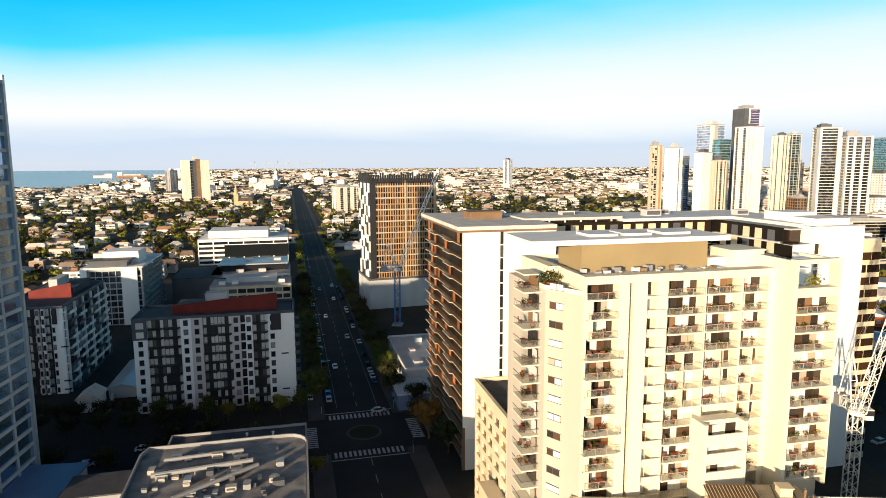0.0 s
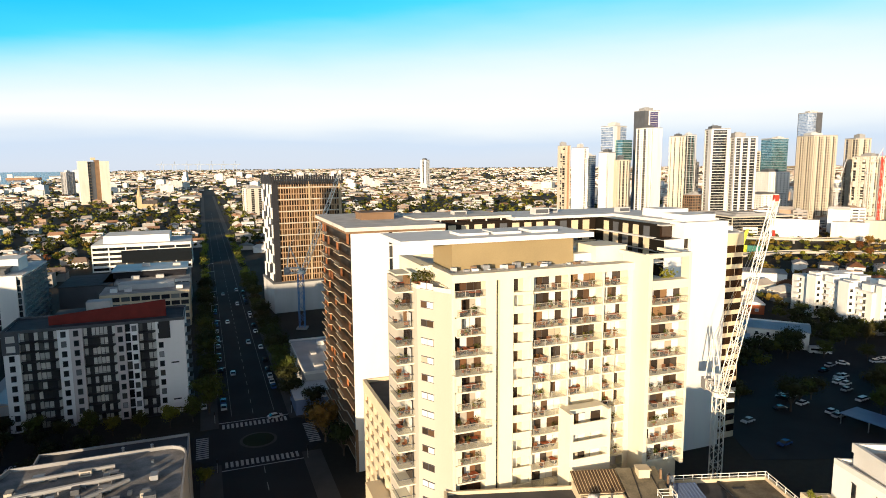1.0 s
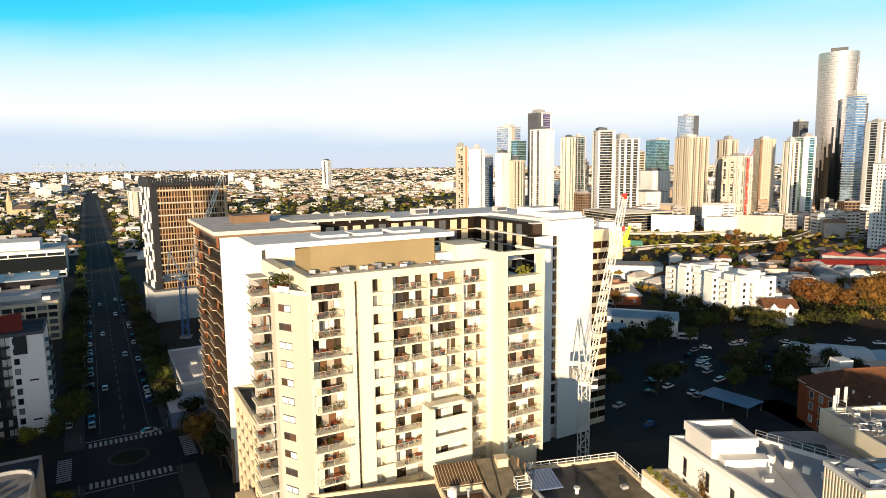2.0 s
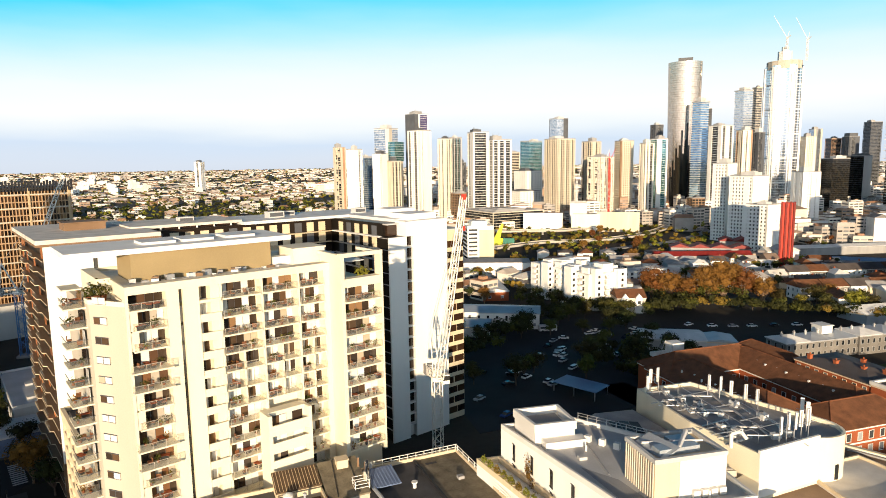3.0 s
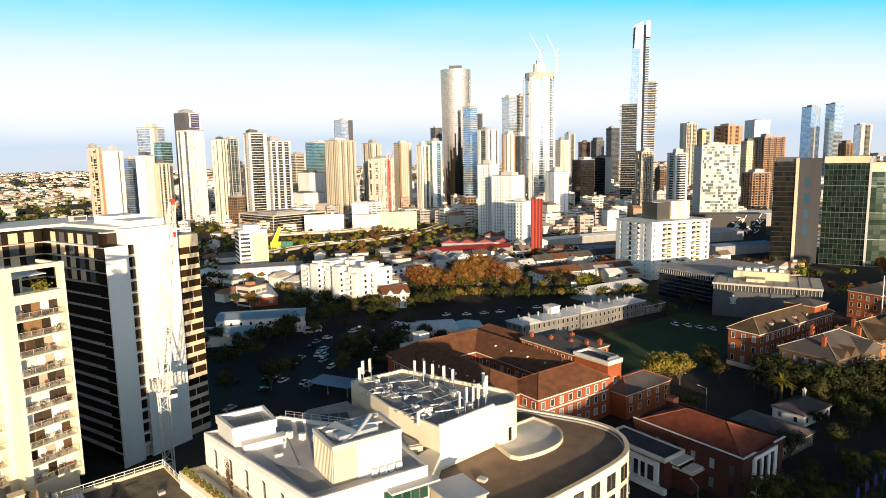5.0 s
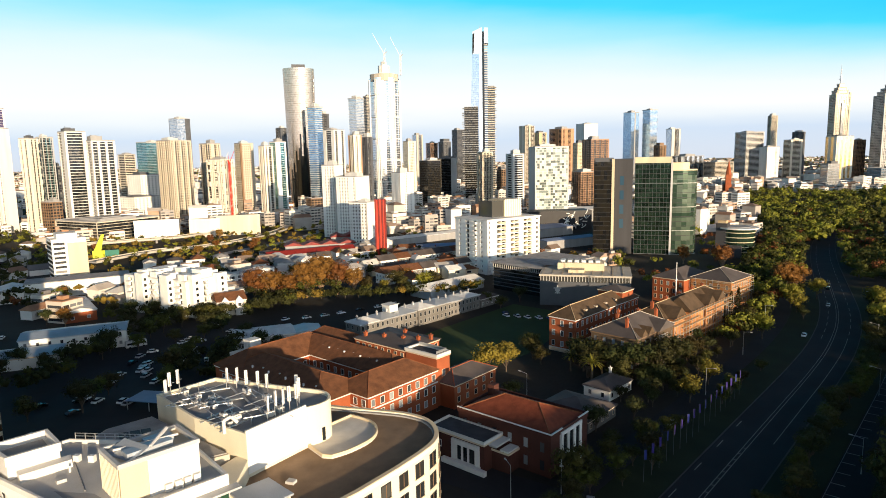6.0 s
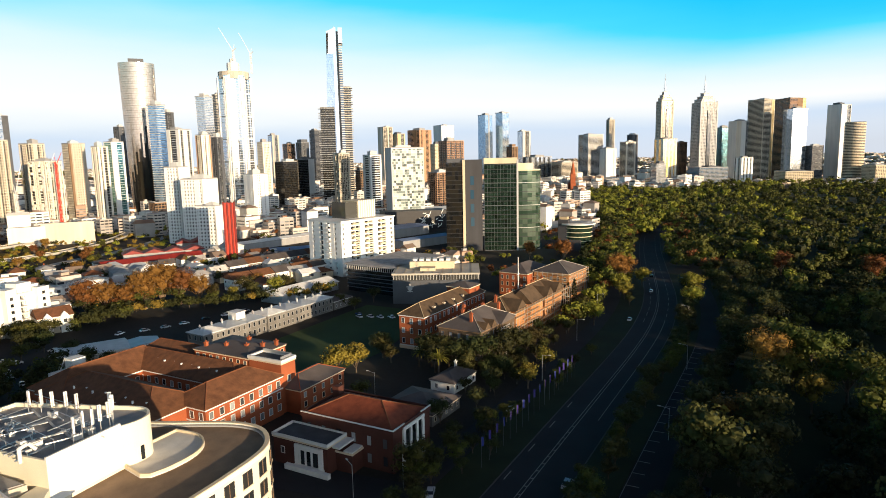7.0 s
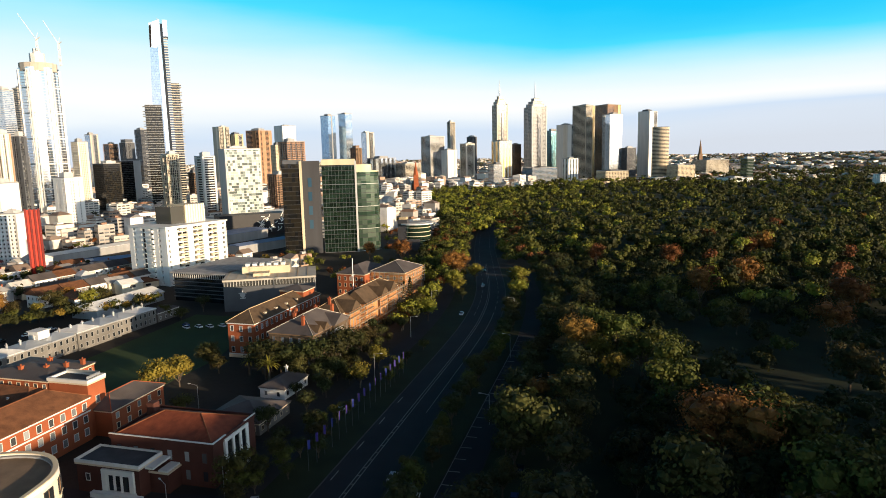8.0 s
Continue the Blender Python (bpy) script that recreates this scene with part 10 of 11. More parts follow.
def is_park(x, y):
    if 640 < x < 1360 and -14 < y < 100 + 0.27 * (x - 640):
        return True
    return x > -500 and y < (-14 if x < 300 else -14 + (x - 300) * 0.16 if x < 900 else 80) and x < 1580


woods = [Geo() for _ in range(5)]
rw = random.Random(77)


def far_tree(x, y, h, rad, n, s, which):
    g = woods[which]
    z0 = rise(x, y)
    lob = [(x + rw.uniform(-0.5, 0.5) * rad, y + rw.uniform(-0.5, 0.5) * rad, z0 + h * rw.uniform(0.45, 0.75), rad * rw.uniform(0.45, 0.7)) for _ in range(4)]
    for cx, cy, cz, q in lob:
        clump(g, (cx, cy, cz), q * 0.7, 0.8, rw)
    for i in range(int(n * 0.6)):
        cx, cy, cz, q = lob[i % 4]
        d = Vector((rw.gauss(0, 1), rw.gauss(0, 1), abs(rw.gauss(0, 1)) - 0.35)).normalized()
        leaf_quad(g, (cx + d.x * q, cy + d.y * q, cz + d.z * q * 0.8), s * rw.uniform(0.7, 1.2), rw, d)


for n, x0, y0, x1, y1, wide in ((30, 104, 212, 166, 254, 5), (26, 150, 176, 196, 216, 7), (30, 168, 276, 212, 254, 7), (24, 214, 250, 240, 246, 5)):
    for i in range(n):
        q = rw.random()
        far_tree(x0 + (x1 - x0) * q + rw.gauss(0, wide * 0.5), y0 + (y1 - y0) * q + rw.gauss(0, wide), rw.uniform(6, 10), rw.uniform(2.6, 4.6), 190, 0.5, rw.choice((1, 1, 1, 0)))
for x, y in ((240, 273), (249, 266), (262, 256), (270, 249), (277, 243)):
    for i in range(3):
        far_tree(x + rw.uniform(-7, 7), y + rw.uniform(-6, 5), rw.uniform(8, 15), rw.uniform(3, 5), 240, 0.5, rw.choice((3, 3, 0, 1, 4, 1)))
for i in range(46):
    x = 236 + i * 1.9
    far_tree(x, 258 - (x - 238) * 0.95 + rw.uniform(-4, 4), rw.uniform(6, 10), rw.uniform(3, 4.6), 190, 0.5, rw.choice((1, 1, 0, 1, 4)))
for x, y in park_rest:
    far_tree(x, y, rw.choice((5, 6, 7, 8, 9, 16)), rw.uniform(4.5, 7), 340, 0.55, rw.choice((0, 1, 1, 1, 1)))
for x, y in avenue_rest:
    far_tree(x, y, rw.uniform(7, 10), rw.uniform(3, 4.2), 130, 0.5, rw.choice((0, 2, 1, 2)))
for i in range(900):
    x, y = rw.uniform(335, 520), rw.uniform(-330, 6)
    if y < -0.62 * x + 30 or y > -46 + 0.12 * (x - 335):
        continue
    tall = rw.random() < 0.13
    # leaf tone follows the light: brighter on tall lit crowns, dark on low ones
    far_tree(x, y, rw.uniform(15, 20) if tall else rw.uniform(5, 9), rw.uniform(4, 6.5), 210, 0.7, rw.choice((0, 0, 2, 0, 3, 1) if tall else (1, 1, 1, 0)))
for i in range(2500):
    x = 500 + 1080 * rw.random() ** 1.2
    y = rw.uniform(-620, 75) if x > 700 else rw.uniform(-420, 10)
    if not is_park(x, y) or y < -0.62 * x + 80:
        continue
    far_tree(x, y, rw.choice((6, 8, 10, 16, 19, 21)), rw.uniform(5, 9), 90 if x < 900 else 60, 1.0 if x < 900 else 1.35, rw.choice((0, 2, 0, 0, 0, 1, 1, 2, 2, 0, 2, 0, 1, 2, 0, 1, 0, 0, 1) if y > -0.18 * x + 60 else (0, 0, 0, 1, 1, 1, 1, 2, 0, 0, 1, 1, 1, 0, 1, 1, 0)))
for i in range(620):
    x = 625 + 760 * rw.random()
    y = rw.uniform(55, 98 + 0.27 * (x - 640))
    if (abs(x - 1350) < 45 and y > 270):
        continue
    far_tree(x, y, rw.uniform(8, 16), rw.uniform(5, 8), 70, 0.95, rw.choice((0, 2, 2, 1, 2, 0, 2)))
for i in range(420):
    x = rw.uniform(455, 900)
    y = course(x) + rw.choice((-1, 1)) * rw.uniform(13, 40)
    if math.hypot(x - 560, y - 105) < 24:
        continue
    far_tree(x, y, rw.uniform(7, 14), rw.uniform(3.5, 6), 130, 0.62, rw.choice((0, 0, 2, 1, 1, 0, 3)))
for i in range(330):
    x = rw.uniform(300, 640)
    y = rw.uniform(38 + 0.13 * max(0, x - 380), 62 + 0.16 * max(0, x - 380))
    if math.hypot(x - 560, y - 105) < 24 or (246 < x < 392 and y > 44):
        continue
    far_tree(x, y, rw.uniform(6, 13), rw.uniform(3, 5.5), 150, 0.55, rw.choice((0, 0, 2, 2, 1, 0, 3)))
for i in range(70):
    x, y = rw.uniform(395, 640), rw.uniform(75, 150)
    if math.hypot(x - 560, y - 105) < 24 or abs(x - 515) < 45 and y > 118:
        continue
    far_tree(x, y, rw.uniform(5, 9), rw.uniform(3, 4.5), 110, 0.55, rw.choice((0, 1, 2, 3)))
for i in range(420):
    x, y = rw.uniform(225, 480), rw.uniform(395, 640)
    far_tree(x, y, rw.uniform(2.5, 7), rw.uniform(2, 4.5), 46, 0.75, rw.choice((0, 1, 2, 4, 4, 4, 4, 2)))
for i in range(420):
    x, y = rw.uniform(1600, 2350), rw.uniform(-1100, -330)
    far_tree(x, y, rw.uniform(10, 17), rw.uniform(7, 11), 20, 2.2, rw.choice((0, 1)))

# far roofs and walls mixed paler, their colour standing in for haze
ROOFS = [islands("far_roof_tiles", ((0.29, 0.17, 0.11), (0.19, 0.14, 0.11), (0.36, 0.27, 0.21), (0.40, 0.38, 0.36), (0.17, 0.16, 0.16), (0.55, 0.53, 0.49), (0.70, 0.67, 0.62), (0.45, 0.40, 0.35), (0.62, 0.59, 0.55), (0.34, 0.19, 0.11)), 0.8)]
WALLS = [islands("far_walls", ((0.64, 0.60, 0.54), (0.74, 0.72, 0.68), (0.36, 0.25, 0.18), (0.56, 0.50, 0.43), (0.76, 0.73, 0.69), (0.36, 0.33, 0.30), (0.70, 0.67, 0.60)), 0.85)]
NEAR = [(485, 195, 560, 255), (585, 240, 665, 335), (345, 225, 440, 290), (225, 395, 480, 640), (330, -20, 650, 150), (-240, -40, 150, 540), (-140, -100, 110, 330), (100, -100, 345, 205), (300, 60, 420, 250), (480, 90, 600, 215), (185, 225, 220, 330), (335, 345, 470, 430), (430, 240, 760, 375), (330, 555, 450, 640), (100, 140, 215, 262), (560, 60, 640, 160), (190, 415, 235, 465), (240, 490, 280, 520), (225, 205, 320, 280)]


def taken(x, y):
    return any(a <= x <= c and b <= y <= d for a, b, c, d in NEAR)


walls, roofs, strips = Geo(), Geo(), Geo()
for i in range(3600):
    a, r = radians(rw.uniform(70, 172)), 300 + 1000 * rw.random() ** 0.8
    x, y = 30 + r * math.cos(a), r * math.sin(a)
    u, v = avenue_uv(x, y)
    if taken(x, y) or abs(u) < 17 or (x > 280 and y < 900):
        continue
    far_tree(x, y, rw.uniform(5, 11), rw.uniform(3, 5.5), 24, 0.95, rw.choice((0, 1, 1, 1, 0, 2)))
rh = random.Random(99)
count = 0
for ring in range(330, 4780, 14):
    step = (13 if ring < 1000 else 16) + ring * 0.006
    arc = 2 * math.pi * ring
    if ring > 900 and (ring // 14) % (2 if ring < 2200 else 3):
        continue
    n = int(arc / step)
    for k in range(n):
        a = 2 * math.pi * (k + rh.random()) / n
        deg = math.degrees(a) % 360
        if 185 < deg < 325 or (deg > 325 and ring < 1500):
            continue
        r = ring + rh.uniform(-9, 9)
        x, y = 30 + r * math.cos(a), r * math.sin(a)
        if is_bay(x, y, 30) or is_park(x, y) or taken(x, y):
            continue
        u, v = avenue_uv(x, y)
        if abs(u) < 19 and v < 1900 or abs(u % 120 - 60) < 6 or abs(v % 95 - 47) < 6:
            continue
        city = x > 300 and y > 80 and 500 < r < 2300
        z = rise(x, y)
        big = 1 + r / 5200
        if rh.random() < (0.30 if city else 0.60 if r < 650 else 0.70 if r < 1500 and x < 300 else 0.78 if x > 1400 and y < 0 else 0.50):
            far_tree(x, y, rh.uniform(6, 12), rh.uniform(3, 5) * big, 40 if r < 900 else 16 if r < 1500 else 6, (0.75 if r < 900 else 0.95) * big, rh.choice((0, 1, 4, 0, 2, 0, 1, 2) if x < 300 and r > 700 else (0, 1, 4, 0, 2, 0, 1, 3)))
            continue
        if rh.random() < 0.12:
            continue
        w, d = rh.uniform(7, 14) * big, rh.uniform(6, 11) * big
        yaw = STREET_YAW if x < 200 else rh.choice((-30, -12))
        shop = rh.random() < (0.25 if r < 1200 else 0.4)
        h = rh.uniform(3, 6.5) if not shop else rh.uniform(5, 11)
        if r > 1500:
            shop = rh.random() < 0.75
            h, w, d = rh.uniform(2.2, 5.0), w * rh.uniform(0.9, 2.6), d * 1.5
        if x > 1500 and y < -230:
            h, shop, w, d = rh.uniform(4, 9), True, w * rh.uniform(1.2, 3.0), d * 1.3
        if city:
            h, shop, w, d = rh.uniform(4, 14) if rh.random() < 0.8 else rh.uniform(12, 26), rh.random() < 0.8, w * 1.3, d * 1.3
        if shop:
            walls.add(*(lambda q: (q.v, q.f))(Geo().box(-w / 2, -d / 2, 0, w / 2, d / 2, h).turned(x, y, yaw, z)))
            if r < 1700:
                st = Geo()
                for lv in range(max(1, int(h / 3.2))):
                    for a0, a1 in ((-0.46, -0.2), (-0.14, 0.14), (0.2, 0.46)):
                        st.box(a0 * w, -d / 2 - 0.06, 1.0 + 3.2 * lv, a1 * w, -d / 2 - 0.01, 2.4 + 3.2 * lv)
                    st.box(-w / 2 - 0.06, -0.4 * d, 1.0 + 3.2 * lv, -w / 2 - 0.01, 0.4 * d, 2.4 + 3.2 * lv)
                st.turned(x, y, yaw, z)
                strips.add(st.v, st.f)
            roofs.add(*(lambda q: (q.v, q.f))(Geo().box(-w / 2 + 0.3, -d / 2 + 0.3, h + 0.03, w / 2 - 0.3, d / 2 - 0.3, h + 0.35).box(-w / 5, -d / 6, h + 0.35, w / 8, d / 5, h + 2).turned(x, y, yaw, z)))
        else:
            walls.add(*(lambda q: (q.v, q.f))(Geo().box(-w / 2, -d / 2, 0, w / 2, d / 2, h).turned(x, y, yaw, z)))
            roofs.add(*(lambda q: (q.v, q.f))(Geo().hip(-w / 2, -d / 2, w / 2, d / 2, h + 0.2, rh.uniform(2, 3.4), rh.choice((None, 0, 1.5)), 0.5).turned(x, y, yaw, z)))
        count += 1
blocks = Geo()
for i in range(90):
    a, r = radians(rh.choice((96, 101, 108, 112, 118, 124)) + rh.gauss(0, 1.6)), rh.uniform(1900, 3500)
    x, y = 30 + r * math.cos(a), r * math.sin(a)
    if is_bay(x, y, 60) or abs(avenue_uv(x, y)[0]) < 50:
        continue
    w, h = rh.uniform(14, 38), rh.uniform(9, 30)
    q = Geo().box(-w / 2, -9, 0, w / 2, 9, h).box(-w / 5, -5, h, w / 6, 5, h + 2.5).turned(x, y, rh.uniform(-15, 35), rise(x, y))
    blocks.add(q.v, q.f)
solo("far_flats", blocks, OFFWHITE, "pale mid-rise blocks far off among low suburbs", "buildings", kind="stuff")
solo("far_house_walls", walls, WALLS[0], "low cream and brick walls of distant houses", "houses", kind="stuff")
solo("far_house_windows", strips, G_SHADE, "dark window rows of distant low buildings", "houses", kind="stuff")
solo("far_house_roofs", roofs, ROOFS[0], "tile and iron roofs of distant houses", "houses", kind="stuff")
for g, m, lab in zip(woods, (LEAF_A, LEAF_E, LEAF_C, LEAF_D, LEAF_F), ("green far tree crowns", "dark far tree crowns", "yellow green far tree crowns", "rust brown far tree crowns", "golden autumn far tree crowns")):
    solo("far_woods", g, m, lab + " among roofs and parkland", "trees", kind="stuff")

# ---- houses and flats of the middle distance ----
def house(x, y, yaw, w, d, h, wall, roof, rise_=2.6, gable=None, label="", n=1):
    t = thing("house", label or "low suburban house with a tiled roof", "house", x, y, yaw, group="houses of the middle distance")
    part("wall", Geo().box(-w / 2, -d / 2, 0, w / 2, d / 2, h), wall, t)
    part("roof", Geo().hip(-w / 2, -d / 2, w / 2, d / 2, h + 0.2, rise_, gable, 0.5), roof, t)
    for i in range(n):
        window_unit(t, -w / 2 + w * (i + 0.5) / n, -d / 2, h - 2.2, 3.2, 1.4, 0, G_SHADE, OFFWHITE, whole=True)
    if int(x) % 2:
        part("chimney", Geo().box(w * 0.2, 0, h, w * 0.2 + 0.8, 0.8, h + rise_ + 0.9), BRICK, t)
    return t


WALLSET = (WHITE, OFFWHITE, SAND, WHITE, CREAM, PALEGREY, OFFWHITE, BRICK)
ROOFSET = (TERRA, BROWNTILE, SLATE, ROOFGREY, ROOFWHITE, ZINC, BROWNTILE, ROOFGREY, ROOFWHITE)
rr = random.Random(12)
used = [(145, 280, 200, 352), (185, 250, 225, 330), (225, 262, 275, 335), (160, 380, 250, 460), (385, 185, 440, 260), (380, 320, 420, 345), (225, 205, 310, 268), (340, 350, 410, 410), (240, 490, 280, 520), (280, 180, 350, 215), (100, 140, 205, 280)]
for i in range(16):
    for j in range(13):
        u, v = i * 17.0, j * 15.0
        x, y = 150 + u * 0.88 + v * 0.34 + rr.uniform(-2, 2), 300 - u * 0.42 + v * 0.80 + rr.uniform(-2, 2)
        if not (140 < x < 420 and 214 < y < 430) or any(a <= x <= c and b <= y <= d for a, b, c, d in used) or j % 4 == 3:
            continue
        if rr.random() < 0.24:
            plant(rr.choice((0, 1, 2, 3, 4)), x, y, rr.uniform(0.4, 0.6), rr.uniform(0, 360))
            continue
        house(x, y, -26 + rr.choice((0, 90)), rr.uniform(9, 15), rr.uniform(8, 11), rr.choice((3.6, 6.2, 6.4)), rr.choice(WALLSET), rr.choice(ROOFSET), rr.uniform(1.8, 3.0), rr.choice((None, 0, None)))


def flats(x, y, yaw, w, d, h, wall, label):
    t = thing("apartment_block", label, "building", x, y, yaw)
    facade(t, w, d, h, "wptwwtpwwptw", "wtwpwwtwptwwptw", wall, G_GREY, wall, 9, fh=3.0)
    part("roof", Geo().box(-w / 2 + 0.3, -d / 2 + 0.3, h, w / 2 - 0.3, d / 2 - 0.3, h + 0.3), ROOFWHITE, t)
    for i in range(max(2, int(d / 11))):
        y0 = -d / 2 + 2 + i * 11
        part("roof_turret", Geo().box(-w / 2 + 1, y0, h + 0.3, -w / 2 + 6, y0 + 5, h + 3.2), wall, t)
        part("roof_room", Geo().box(w / 2 - 7, y0 + 2, h + 0.3, w / 2 - 1, y0 + 7, h + 2.6), wall, t)
    for k in range(int(h / 3) - 1):
        for i in range(max(2, int(w / 8))):
            q = -w / 2 + w * (i + 0.5) / max(2, int(w / 8))
            part("balcony", Geo().box(q - 1.6, -d / 2 - 1.3, 3.0 * k + 2.6, q + 1.6, -d / 2 + 0.6, 3.0 * k + 3.5), OFFWHITE, t)
        for i in range(max(2, int(d / 10))):
            q = -d / 2 + d * (i + 0.5) / max(2, int(d / 10))
            part("balcony", Geo().box(-w / 2 - 1.2, q - 1.6, 3.0 * k + 2.6, -w / 2 + 0.6, q + 1.6, 3.0 * k + 3.5), OFFWHITE, t)
    return t


fl = flats(205, 292, 8, 24, 50, 18, WHITE, "bright white flats with stepped turrets and balconies")
for x, y, a, b, h in ((-8, -26.6, 5, 3.4, 21.5), (7.5, -26.6, 6, 3.4, 20), (-13.4, -12, 3.2, 6, 21), (-13.4, 8, 3.2, 6, 20.5), (2, -20, 7, 7, 22.5), (-4, 6, 8, 9, 21.8)):
    part("stair_tower", Geo().box(x - a / 2, y - b / 2, 0, x + a / 2, y + b / 2, h), WHITE, fl)
    for k in range(6):
        part("slot_window", Geo().box(x - 0.7, y - b / 2 - 0.06, 1.6 + 3 * k, x + 0.7, y - b / 2 - 0.01, 3.0 + 3 * k), G_DARK, fl)
tt = thing("terrace", "row of white three storey town houses with flat roofs", "building", 250, 314, -3)
for i in range(6):
    wing(tt, -24 + i * 9, -5 + i % 2 * 0.8, -15.1 + i * 9, 6, 8.6 + i % 3 * 0.5, WHITE, None, win=(1.6, 1.8, 3.0, (1.0, 3.9, 6.4), "s"), trim=OFFWHITE, whole=True)
    part("roof", Geo().box(-23.8 + i * 9, -4.1, 8.62 + i % 3 * 0.5, -15.3 + i * 9, 5.8, 8.8 + i % 3 * 0.5), ROOFPALE, tt)
    part("balcony", Geo().box(-23 + i * 9, -6.4, 3.2, -19 + i * 9, -4.15, 4.2), OFFWHITE, tt)
wg = thing("shop_building", "long low white shop with a flat roof", "building", 186, 384, -22)
part("wall", Geo().box(-20, -9, 0, 34, 9, 9), WHITE, wg)
part("roof", Geo().box(-20.3, -9.3, 9, 34.3, 9.3, 9.5), ROOFGREY, wg)
part("lower_wall", Geo().box(-34, -14, 0, -20, 8, 6.5), WHITE, wg)
part("lower_roof", Geo().hip(-34, -14, -20, 8, 6.7, 2, 0), ZINC, wg)
lw = thing("warehouse", "low white warehouse with a blue grey iron roof", "building", 143, 258, -28)
wing(lw, -19, -8, 19, 8, 7.2, WHITE, ZINC, 1.3, 0, win=(1.3, 1.0, 4.0, (1.5, 4.6), "se"), trim=OFFWHITE, whole=True)
wing(lw, -26, -24, -4, -10, 4.6, WHITE, ZINC, 1.0, 0)
sd = thing("warehouse", "long shed with a pale corrugated roof by the barracks", "building", 318, 198, -6)
wing(sd, -22, -8, 22, 8, 4.6, ZINC, ROOFWHITE, 2.6, 0)
gb = thing("house", "cream gabled town house with a brown roof", "house", 215, 258, -20, group="houses of the middle distance")
wing(gb, -7, -6, 7, 6, 7.5, BUFF, BROWNTILE, 3.4, 0, win=(1.4, 1.0, 2.8, (1.2, 4.8), "sw"), trim=OFFWHITE, whole=True)
for e in (-5.2, 1.6):
    part("gable_wall", Geo().add([(e, -7.2, 0), (e + 3.8, -7.2, 0), (e + 3.8, -7.2, 7.4), (e + 1.9, -7.2, 9.8), (e, -7.2, 7.4), (e, -5.98, 0), (e + 3.8, -5.98, 0), (e + 3.8, -5.98, 7.4), (e + 1.9, -5.98, 9.8), (e, -5.98, 7.4)], [(0, 1, 2, 3, 4), (0, 5, 6, 1), (1, 6, 7, 2), (2, 7, 8, 3), (3, 8, 9, 4), (4, 9, 5, 0)]), WHITE, gb, "white gabled bay")
    window_unit(gb, e + 1.9, -7.2, 4.6, 1.4, 1.6, 0, G_SHADE, OFFWHITE, whole=True)
for i in range(13):
    x0, y0 = (318 + i * 14, 244 - i * 3.6) if i < 6 else (352 + (i - 6) * 12.5, 281 - (i - 6) * 2.6)
    gb = thing("house", "white gabled row house with dark tiled roof", "house", x0, y0, -14, group="houses of the middle distance")
    wing(gb, -6.5, -5, 6.5, 6, 7.0, (WHITE, BLUESTONE, BUFF)[i % 3 if i > 5 else i % 2], BROWNTILE if i < 2 or i % 4 == 3 else SLATE, 3.2, 0, win=(1.3, 1.0, 2.8, (1.2, 4.4), "sw"), trim=OFFWHITE, whole=True)
sp = thing("shop_building", "low shop with a white and blue sheet roof", "building", 194, 200, -30)
wing(sp, -12, -8, 12, 8, 4.4, PALEGREY, ROOFWHITE, 1.2, 0, win=(1.4, 2.0, 4.0, (1.0,), "s"), trim=OFFWHITE, whole=True)
wing(sp, 12.1, -6, 24, 6, 3.6, PALEGREY, ZINC, 0.9, 0)
wr = thing("shop_building", "low brick building with a wide white roof", "building", 167, 322, -14)
wing(wr, -7, -19, 7, 19, 5.2, BRICK, ROOFWHITE, 1.4, 0, win=(1.3, 1.4, 5.0, (1.6,), "sw"), trim=OFFWHITE, whole=True)
wr = thing("warehouse", "long white workshop with a blue grey roof", "building", 122, 252, -28)
wing(wr, -13, -5, 13, 5, 4.8, WHITE, ZINC, 1.0, 0, win=(1.3, 1.2, 4.5, (1.4,), "s"), trim=OFFWHITE, whole=True)
for x, y, k, s_ in ((154, 300, 3, 0.5), (157, 306, 5, 0.7), (150, 312, 1, 0.5), (176, 300, 1, 0.5), (182, 292, 1, 0.55), (190, 286, 1, 0.5), (186, 276, 1, 0.5), (222, 258, 1, 0.5), (216, 262, 1, 0.45)):
    plant(k, x, y, s_, x * 31 % 360)
cp = thing("carport", "blue sheet metal carport roof on posts", "building", 131, 167, -62)
part("roof", Geo().box(-8, -4.5, 3.0, 8, 4.5, 3.2), BLUEROOF, cp)
for x in (-7.5, 0, 7.5):
    for y in (-4.2, 4.2):
        part("post", Geo().box(x - 0.12, y - 0.12, 0, x + 0.12, y + 0.12, 3.0), STEEL, cp)


# ---- cars ----
PAINTS = [surf("car_" + n, c, 0.25, var=0.03, spec=0.6, bump=0) for n, c in (("white", (0.75, 0.75, 0.75)), ("silver", (0.45, 0.46, 0.48)), ("black", (0.02, 0.02, 0.022)), ("red", (0.35, 0.02, 0.02)), ("blue", (0.04, 0.08, 0.22)))]
TYRE = surf("tyre_rubber", (0.02, 0.02, 0.02), 0.9)
profile = ((-2.15, 0.35), (2.15, 0.35), (2.2, 0.75), (1.5, 0.92), (-1.85, 0.95), (-2.2, 0.8))
cabin = ((-1.75, 0.93), (1.25, 0.92), (0.55, 1.42), (-1.2, 1.45))


def extrude(prof, half):
    g = Geo()
    n = len(prof)
    g.v = [(x, -half, z) for x, z in prof] + [(x, half, z) for x, z in prof]
    g.f = [tuple(range(n)), tuple(range(2 * n - 1, n - 1, -1))] + [((i + 1) % n, i, n + i, n + (i + 1) % n) for i in range(n)]
    return g


